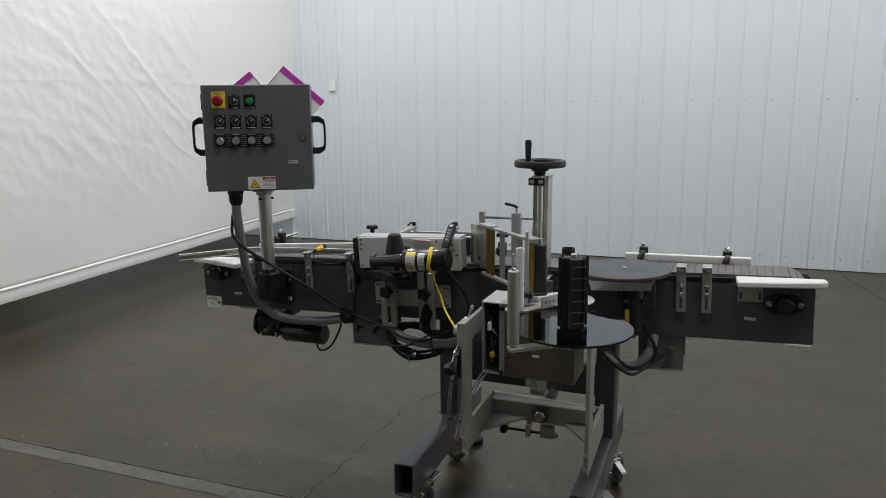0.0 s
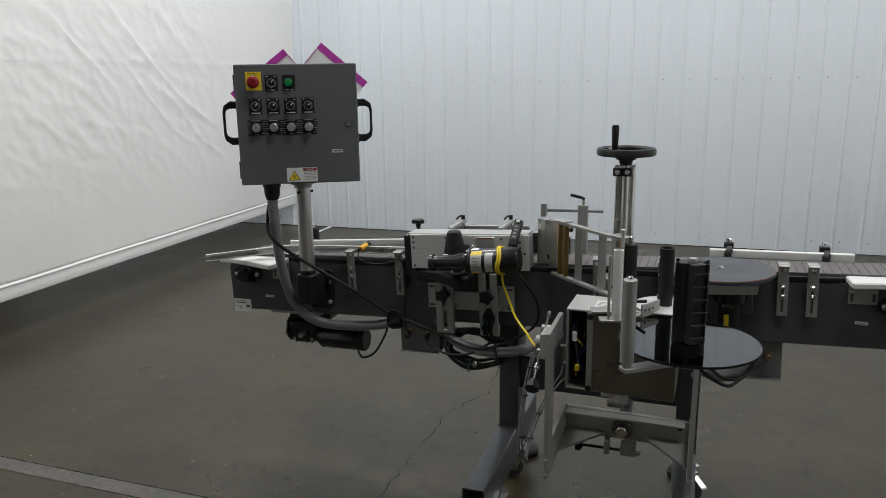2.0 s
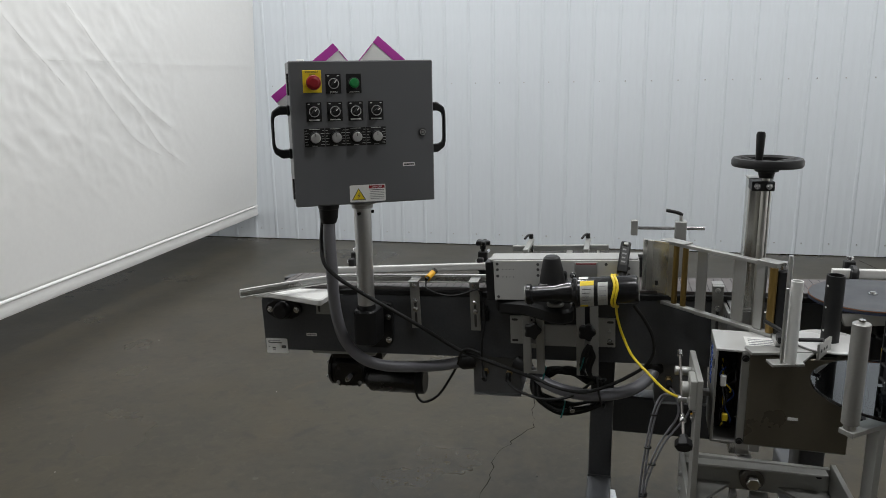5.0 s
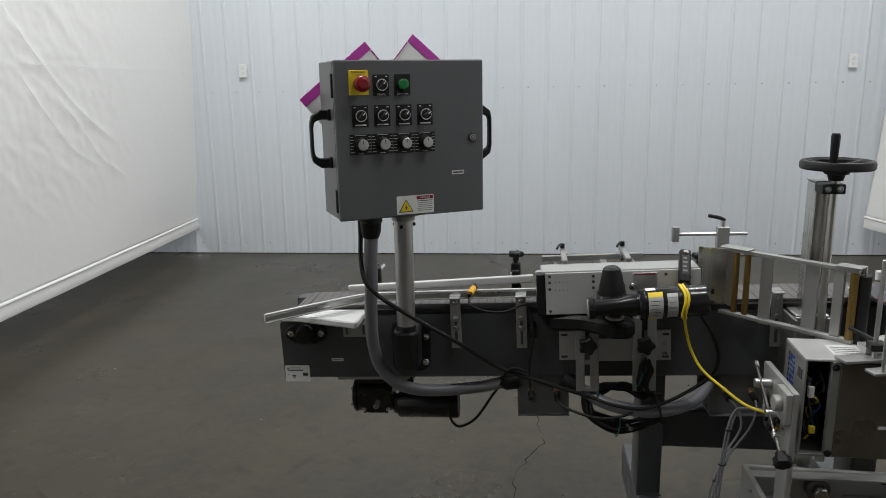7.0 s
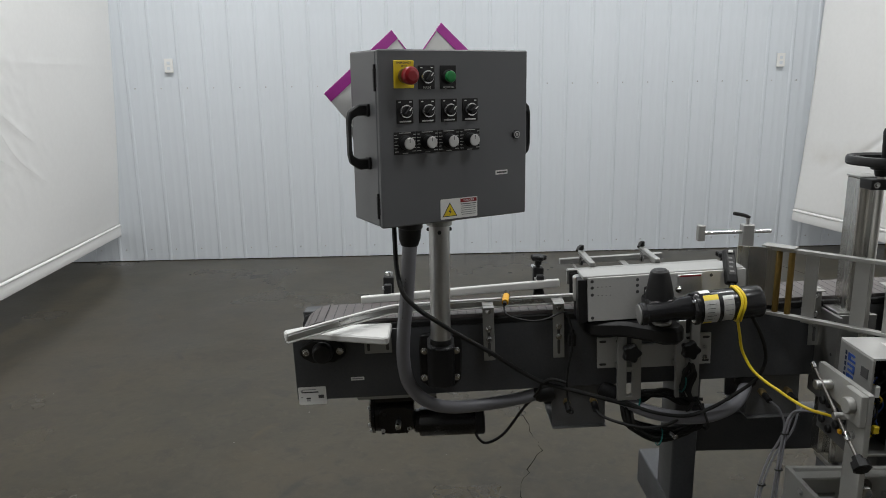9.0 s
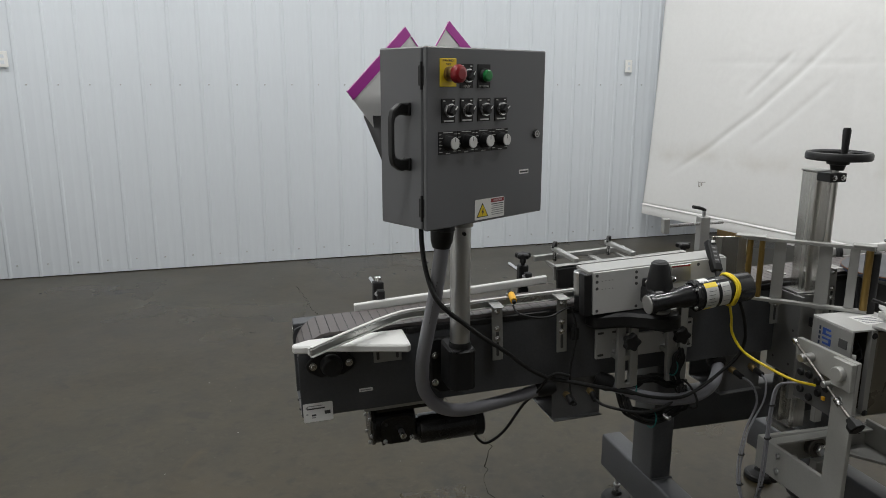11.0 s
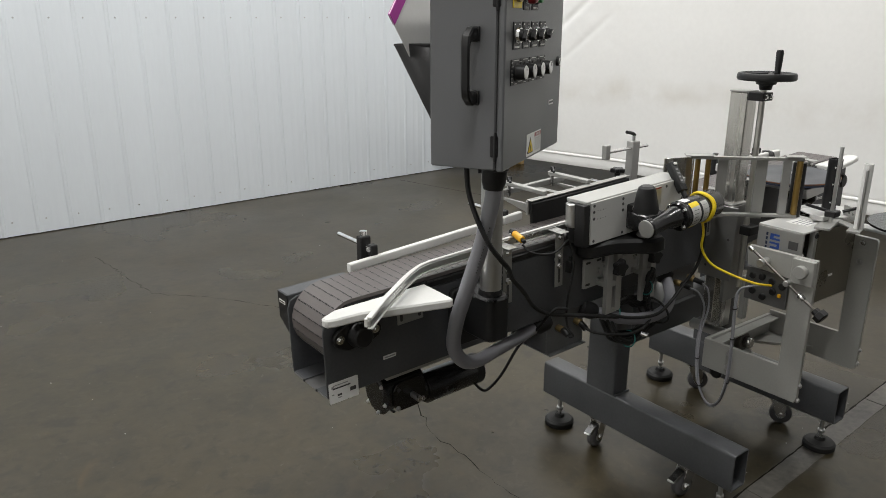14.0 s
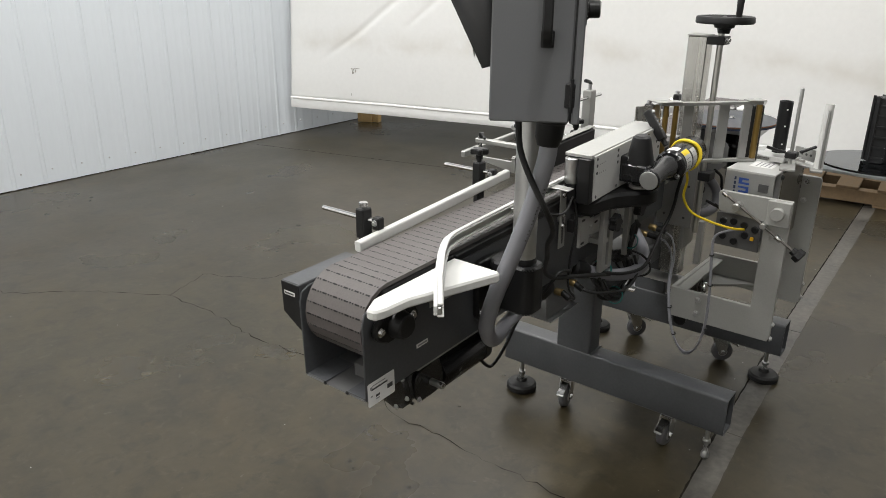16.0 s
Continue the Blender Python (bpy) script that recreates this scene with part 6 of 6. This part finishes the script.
part("hub", rod((0, 0, 0.8605), (0, 0, 0.8842), 0.045, 32), BLACK, reel)
for k, a in enumerate((60, 180, 300)):
    m = Matrix.Rotation(radians(a), 4, "Z")
    jaw = part("jaw", box(0.010, 0.034, -0.019, 0.019, 0.891, 1.098, 0.004, m=m), BLACK, reel, "black ribbed core jaw")
    for j in range(6):
        part("rib", box(0.032, 0.040, -0.021, 0.021, 0.906 + 0.033 * j, 0.912 + 0.033 * j, 0.001, m=m), BLACK, jaw)
        part("rivet", rod(m @ Vector((0.040, 0.0195, 0.912 + 0.033 * j)), m @ Vector((0.0425, 0.0195, 0.912 + 0.033 * j)), 0.0016, 6), ZINC, jaw)
    part("edge", box(0.032, 0.041, -0.022, -0.017, 0.894, 1.10, 0.001, m=m), BLACK, jaw)
    part("edge", box(0.032, 0.041, 0.017, 0.022, 0.894, 1.10, 0.001, m=m), BLACK, jaw)
part("spindle", rod((0, 0, 0.890), (0, 0, 1.095), 0.014, 20), BLACK, reel)
part("spindle_cap", rod((0, 0, 1.095), (0, 0, 1.108), 0.010, 16), ALU_MATT, reel)

# turntable beside the belt
turn = thing("turntable", "dark round turntable disc beside the belt", "turntable", pose(1.897, -0.085, 0, 0, -1.9, 0))
part("disc", lathe((0, 0, 0.948), (0, 0, 0.961), [(0, 0.155), (0.12, 0.158), (0.85, 0.158), (1, 0.156)], 72), DRUM, turn)
part("edge_ring", pipe((0, 0, 0.9575), (0, 0, 0.9600), 0.1584, 0.001, 72), RUST, turn, "thin orange edge line")
part("lower_ring", pipe((0, 0, 0.9492), (0, 0, 0.9530), 0.1584, 0.001, 72), DEEP_BLUE, turn, "thin blue edge line")
part("hub_bolt", lathe((0, 0, 0.961), (0, 0, 0.969), [(0, 0.012), (0.4, 0.012), (0.42, 0.008), (1, 0.007)], 6), CHROME, turn)
part("carrier", box(-0.105, 0.105, -0.09, 0.06, 0.926, 0.940, 0.002), ALU_MATT, turn)
part("lip", slab([(-0.105, 0.940), (0.105, 0.940), (0.100, 0.912), (-0.095, 0.904)], 0.022, pose(0, -0.088, 0) @ XZ, 0.001), ALU, turn)
part("gearbox", lathe((0.030, -0.03, 0.926), (0.030, -0.03, 0.852), [(0, 0.050), (0.75, 0.050), (0.85, 0.042), (1, 0.036)], 28), GLOSS_BLACK, turn)
part("spindle", rod((0, 0, 0.938), (0, 0, 0.949), 0.03, 24), ZINC, turn)
mt = part("motor_can", lathe((0.030, -0.03, 0.735), (0.030, -0.03, 0.855), [(0, 0.028), (0.05, 0.034), (0.95, 0.034), (1, 0.030)], 28), BLACK, turn)
part("label", slab(round_rect(0.012, 0.026, 0.782, 0.832, 0.002, 2), 0.0015, pose(0, -0.0632, 0) @ XZ, 0), YELLOW, mt)
part("bracket", box(-0.095, 0.10, 0.05, 0.083, 0.80, 0.93, 0.002), STEEL_GREY, turn)

# ---- cables and conduit ----
def cable(points, r, mat, label, category="cable", name="cable", n=10, ridges=0.0, steps=8):
    return single(name, sweep(points, r, n, steps, ridges=ridges), mat, label, category)


hose = thing("conduit", "grey flexible conduit curving down from the cabinet", "conduit")
HP = [(0.340, -0.190, 1.150), (0.336, -0.186, 1.10), (0.328, -0.162, 0.998), (0.316, -0.128, 0.887), (0.312, -0.093, 0.79), (0.326, -0.065, 0.708), (0.372, -0.045, 0.648), (0.44, -0.020, 0.617), (0.535, 0.014, 0.606), (0.63, 0.025, 0.615), (0.70, 0.02, 0.635)]
part("tube", sweep(HP, 0.0185, 18, 12, ridges=0.0), HOSE, hose)
for k in range(16):
    f = k / 15
    p = Vector((0.3335, -0.176, 1.052)).lerp(Vector((0.322, -0.145, 0.940)), f) + Vector((-0.0075, -0.0172, -0.004))
    part("print", box(-0.0008, 0.0008, -0.0012, 0.0012, -0.0022, 0.0015 - 0.0012 * (k % 3), 0, m=Matrix.Translation(p)), INK, hose)
part("top_gland", lathe((0.341, -0.191, 1.197), (0.338, -0.188, 1.135), [(0, 0.030), (0.25, 0.032), (0.3, 0.029), (0.75, 0.027), (1, 0.022)], 24), BLACK, hose, "black conduit gland")
part("end_gland", lathe((0.69, 0.021, 0.633), (0.745, 0.016, 0.645), [(0, 0.02), (0.2, 0.027), (0.8, 0.027), (1, 0.022)], 20), BLACK, hose, "black conduit gland")
hose2 = thing("conduit", "grey flexible conduit slung below the conveyor", "conduit")
part("tube", sweep([(0.89, 0.01, 0.645), (0.93, -0.012, 0.632), (0.99, -0.06, 0.614), (1.07, -0.09, 0.605), (1.16, -0.088, 0.604), (1.245, -0.05, 0.614), (1.300, 0.0, 0.640), (1.320, 0.04, 0.672)], 0.0185, 18, 10), HOSE, hose2)
part("end_gland", lathe((1.308, 0.012, 0.650), (1.322, 0.062, 0.692), [(0, 0.022), (0.12, 0.030), (1, 0.030)], 20), BLACK, hose2, "black conduit gland")
part("start_gland", lathe((0.925, -0.010, 0.634), (0.880, 0.015, 0.655), [(0, 0.021), (0.2, 0.027), (0.9, 0.027), (1, 0.02)], 20), BLACK, hose2, "black conduit gland")
hose3 = thing("conduit", "grey flexible conduit behind the turntable motor", "conduit")
part("tube", sweep([(1.80, 0.02, 0.60), (1.86, -0.03, 0.585), (1.92, -0.05, 0.60), (1.96, -0.04, 0.65), (1.97, 0.0, 0.70)], 0.018, 16, 10), HOSE, hose3)
cable([(0.298, -0.142, 1.199), (0.300, -0.148, 1.13), (0.304, -0.174, 1.07), (0.320, -0.200, 1.012), (0.358, -0.196, 0.968), (0.400, -0.178, 0.932), (0.456, -0.136, 0.880), (0.548, -0.085, 0.807), (0.629, -0.036, 0.736), (0.70, -0.022, 0.690), (0.78, -0.03, 0.668), (0.90, -0.05, 0.640), (1.02, -0.07, 0.612), (1.10, -0.08, 0.60)], 0.0062, RUBBER, "thick black cable hanging from the cabinet")
cable([(0.515, 0.085, 0.492), (0.530, 0.070, 0.466), (0.556, 0.065, 0.457), (0.606, 0.062, 0.490), (0.660, 0.045, 0.578), (0.690, 0.0, 0.640), (0.705, -0.022, 0.682), (0.730, -0.030, 0.700), (0.770, -0.034, 0.690)], 0.0045, RUBBER, "black motor cable looping below the conveyor")
cable([(0.592, -0.024, 0.918), (0.600, -0.045, 0.900), (0.650, -0.055, 0.886), (0.70, -0.05, 0.885), (0.75, -0.035, 0.90), (0.765, -0.03, 0.90)], 0.0028, RUBBER, "thin black sensor cable")
cable([(0.765, -0.03, 0.90), (0.78, -0.035, 0.86), (0.785, -0.035, 0.80), (0.775, -0.03, 0.72), (0.777, -0.03, 0.64), (0.790, -0.045, 0.606), (0.782, -0.036, 0.598)], 0.0032, RUBBER, "thin black cable down the conveyor side")
cable([(0.858, -0.030, 0.606), (0.872, -0.055, 0.596), (0.910, -0.085, 0.590), (0.970, -0.108, 0.584), (1.030, -0.112, 0.590), (1.085, -0.100, 0.610), (1.125, -0.070, 0.636)], 0.0045, RUBBER, "black cable from the gland to the bundle")
for x in (0.780, 0.858):
    t = thing("cable_plug", "black cable connector on a brass gland", "connector", pose(x, -0.010, 0.616))
    part("body", rod((0, 0, 0), (0.002, -0.024, -0.014), 0.0095, 14), BLACK, t)
coil = thing("cable_coil", "flat bundle of black cables tied below the conveyor", "cable coil")
rnd = random.Random(7)
for k in range(13):
    # upper strands: a flat bundle that bows up behind the conduit
    y0, dz = -0.005 - 0.045 * rnd.random(), rnd.uniform(-0.022, 0.022)
    xa, xb = 0.945 + rnd.uniform(-0.02, 0.03), 1.160 + rnd.uniform(-0.03, 0.012)
    pts = [(xa + (xb - xa) * q, y0 + rnd.uniform(-0.006, 0.006), 0.622 + dz * 0.6 + 0.030 * math.sin(math.pi * min(1, q * 1.15)) + rnd.uniform(-0.004, 0.004)) for q in (0, 0.15, 0.32, 0.5, 0.68, 0.85, 1)]
    part("strand", sweep(pts, 0.0048, 8, 5), RUBBER, coil)
for k in range(8):
    # lower strands: slack loops that hang under the conduit
    y0, drop = -0.02 - 0.05 * rnd.random(), rnd.uniform(0.512, 0.556)
    xa, xb = 0.950 + rnd.uniform(-0.012, 0.03), 1.165 + rnd.uniform(-0.03, 0.010)
    low_x = 0.34 + 0.3 * rnd.random()
    pts = [(xa - 0.004, y0 + 0.02, 0.615), (xa, y0, 0.580), (xa + 0.25 * low_x * (xb - xa), y0, 0.58 - 0.55 * (0.58 - drop)), (xa + low_x * (xb - xa), y0 - 0.008, drop), (xa + 0.8 * (xb - xa), y0, drop + 0.012), (xb, y0, 0.565), (xb + 0.002, y0 + 0.02, 0.610)]
    part("strand", sweep(pts, 0.0048, 8, 6), RUBBER, coil)
for k in range(6):
    # a folded knot of thin leads above the bundle
    a, b = rnd.uniform(-0.014, 0.014), rnd.uniform(-0.012, 0.012)
    part("lead", sweep([(1.093 + a, -0.058 + b, 0.652), (1.090 + b, -0.066, 0.690), (1.097 + a * 1.4, -0.070 + b, 0.728), (1.108 + b, -0.070, 0.750 + a * 0.5), (1.118 + a, -0.066, 0.722), (1.108 + a, -0.060, 0.680), (1.120 + b, -0.056, 0.640)], 0.0042, 8, 5), RUBBER, coil)
for x, y, z, rr in ((0.974, -0.035, 0.630, 0.030), (1.093, -0.066, 0.694, 0.022), (1.038, -0.055, 0.530, 0.026)):
    part("tie", sweep([(x + 0.006 * math.cos(a), y + rr * math.sin(a), z + rr * math.cos(a)) for a in [i * math.tau / 12 for i in range(13)]], 0.0022, 6, 2), TEAL, coil, "teal cable tie")
part("strap", sweep([(1.152 - 0.012 * math.sin(a), -0.055 - 0.060 * math.cos(a), 0.600 + 0.045 * math.sin(a)) for a in [i * math.tau / 16 for i in range(17)]], 0.0035, 6, 2), RUBBER, coil, "black strap round conduit and cables")
part("plug_end", rod((1.062, -0.085, 0.553), (1.070, -0.105, 0.550), 0.008, 10), CHROME, coil)
plug = thing("cable_plug", "black cable coupling hanging beside a slotted bracket", "connector", pose(0.787, -0.022, 0.815))
part("body", box(-0.012, 0.010, -0.010, 0.010, -0.018, 0.018, 0.004), BLACK, plug)
part("collar", rod((0, 0, 0.016), (0, 0, 0.030), 0.006, 12), BLACK, plug)
cable([(1.187, -0.176, 0.916), (1.193, -0.180, 0.880), (1.210, -0.170, 0.825), (1.238, -0.190, 0.775), (1.284, -0.235, 0.742), (1.328, -0.290, 0.720), (1.385, -0.312, 0.706)], 0.0038, YELLOW, "yellow cable from the motor to the applicator")
cable([(1.236, -0.155, 0.915), (1.265, -0.138, 0.872), (1.292, -0.12, 0.818), (1.300, -0.112, 0.77), (1.284, -0.105, 0.722), (1.238, -0.100, 0.680), (1.165, -0.108, 0.640), (1.09, -0.112, 0.618), (1.0, -0.088, 0.622), (0.93, -0.05, 0.640)], 0.0052, RUBBER, "black cable down from the motor along the conduit")
for k in range(2):
    o = 0.02 * k
    cable([(1.354 + 3.75 * o, -0.045, 0.628), (1.372 + 2.6 * o, -0.075, 0.612), (1.378 + 1.2 * o, -0.098, 0.560), (1.330 + 0.6 * o, -0.115, 0.475), (1.290 + 0.5 * o, -0.148, 0.375), (1.280 + 0.3 * o, -0.182, 0.310 - 0.3 * o), (1.280 + 0.3 * o, -0.217, 0.286 - 0.5 * o), (1.272 + 0.5 * o, -0.252, 0.320), (1.272 + 0.5 * o, -0.268, 0.410), (1.281 + 0.4 * o, -0.264, 0.520), (1.298 + 0.4 * o, -0.250, 0.630), (1.318 + 0.4 * o, -0.245, 0.684), (1.345 + 0.4 * o, -0.272, 0.702), (1.383, -0.305 + o, 0.704)], 0.0033, HOSE, "grey cable looping to the applicator")
for x, y, z, wide in ((1.310, -0.136, 0.415, 0.010), (1.288, -0.168, 0.335, 0.010), (1.281, -0.265, 0.385, 0.010), (1.288, -0.263, 0.535, 0.0095), (1.302, -0.250, 0.630, 0.0095)):
    single("cable_tie", sweep([(x + wide * math.cos(a), y + 0.006 * math.sin(a), z) for a in [i * math.tau / 12 for i in range(13)]], 0.0022, 6, 2), BLACK, "black cable tie round two grey cables", "cable tie", group="cable ties")
for x in (1.354, 1.429):
    t = thing("cable_plug", "brass and black cable connector below the conveyor", "connector", pose(x, 0.0, 0.632))
    part("nut", rod((0, 0.0, 0), (0, -0.016, 0), 0.010, 6), BRASS, t)
    part("body", rod((0, -0.016, 0), (0, -0.05, -0.004), 0.009, 14), BLACK, t)
cable([(1.93, -0.03, 0.744), (1.957, -0.05, 0.715), (1.984, -0.05, 0.662), (1.971, -0.06, 0.622), (1.94, -0.09, 0.597), (1.907, -0.115, 0.586), (1.85, -0.11, 0.610), (1.80, -0.09, 0.645)], 0.0055, RUBBER, "black cable looping below the turntable")
cable([(2.022, 0.012, 0.655), (2.016, -0.012, 0.646), (1.99, -0.04, 0.628), (1.95, -0.08, 0.604), (1.90, -0.095, 0.602), (1.86, -0.08, 0.622), (1.82, -0.05, 0.648)], 0.0055, RUBBER, "black cable beside the turntable motor")

# pale crumbs and dust clots on the floor
rnd = random.Random(31)
bm = bmesh.new()
for k in range(90):
    if k < 35:
        x = rnd.uniform(-1.6, 4.5)
        y = edge_at(x) + rnd.uniform(-0.02, 0.06)
    else:
        x, y = rnd.uniform(-1.8, 3.4), rnd.uniform(-0.6, 4.0)
    r = rnd.uniform(0.0012, 0.0042)
    z = [(x + r * rnd.uniform(0.5, 1.2) * math.cos(a + k), y + r * rnd.uniform(0.5, 1.2) * math.sin(a + k)) for a in (0, 1.3, 2.5, 3.8, 5.0)]
    base = [bm.verts.new((u, v, 0.0002)) for u, v in z]
    tip = bm.verts.new((x, y, r * rnd.uniform(0.4, 1.0)))
    for i in range(5):
        bm.faces.new((base[i], base[(i + 1) % 5], tip))
crumbs = link_mesh("floor_crumbs", bm, SILVER)
tagged(crumbs, "scattered tiny pale crumbs on the concrete floor", "debris", kind="stuff")

# ---- things beyond the curtain ----
pal = thing("wooden_pallet", "worn wooden pallet standing beyond the curtain", "pallet", pose(4.98, -0.36, 0, 0, 0, 4))
for y in (-0.55, -0.30, -0.05, 0.20, 0.45):
    part("deck_board", box(-0.4, 0.4, y, y + 0.14, 0.105, 0.125, 0.003), WOOD, pal)
for x in (-0.40, -0.05, 0.30):
    part("stringer", box(x, x + 0.09, -0.55, 0.59, 0.02, 0.105, 0.003), WOOD, pal)
for y in (-0.55, 0.0, 0.5):
    part("bottom_board", box(-0.4, 0.4, y, y + 0.1, 0.0, 0.02, 0.003), WOOD, pal)
blk = thing("wood_block", "pale wooden blocks on the floor under the curtain", "wood block", pose(4.62, 4.42, 0, 0, 0, 20))
part("block", box(-0.05, 0.03, -0.09, 0.07, 0, 0.095, 0.003), PINE, blk)
part("block", box(-0.03, 0.05, -0.155, -0.092, 0, 0.085, 0.003), PINE, blk)
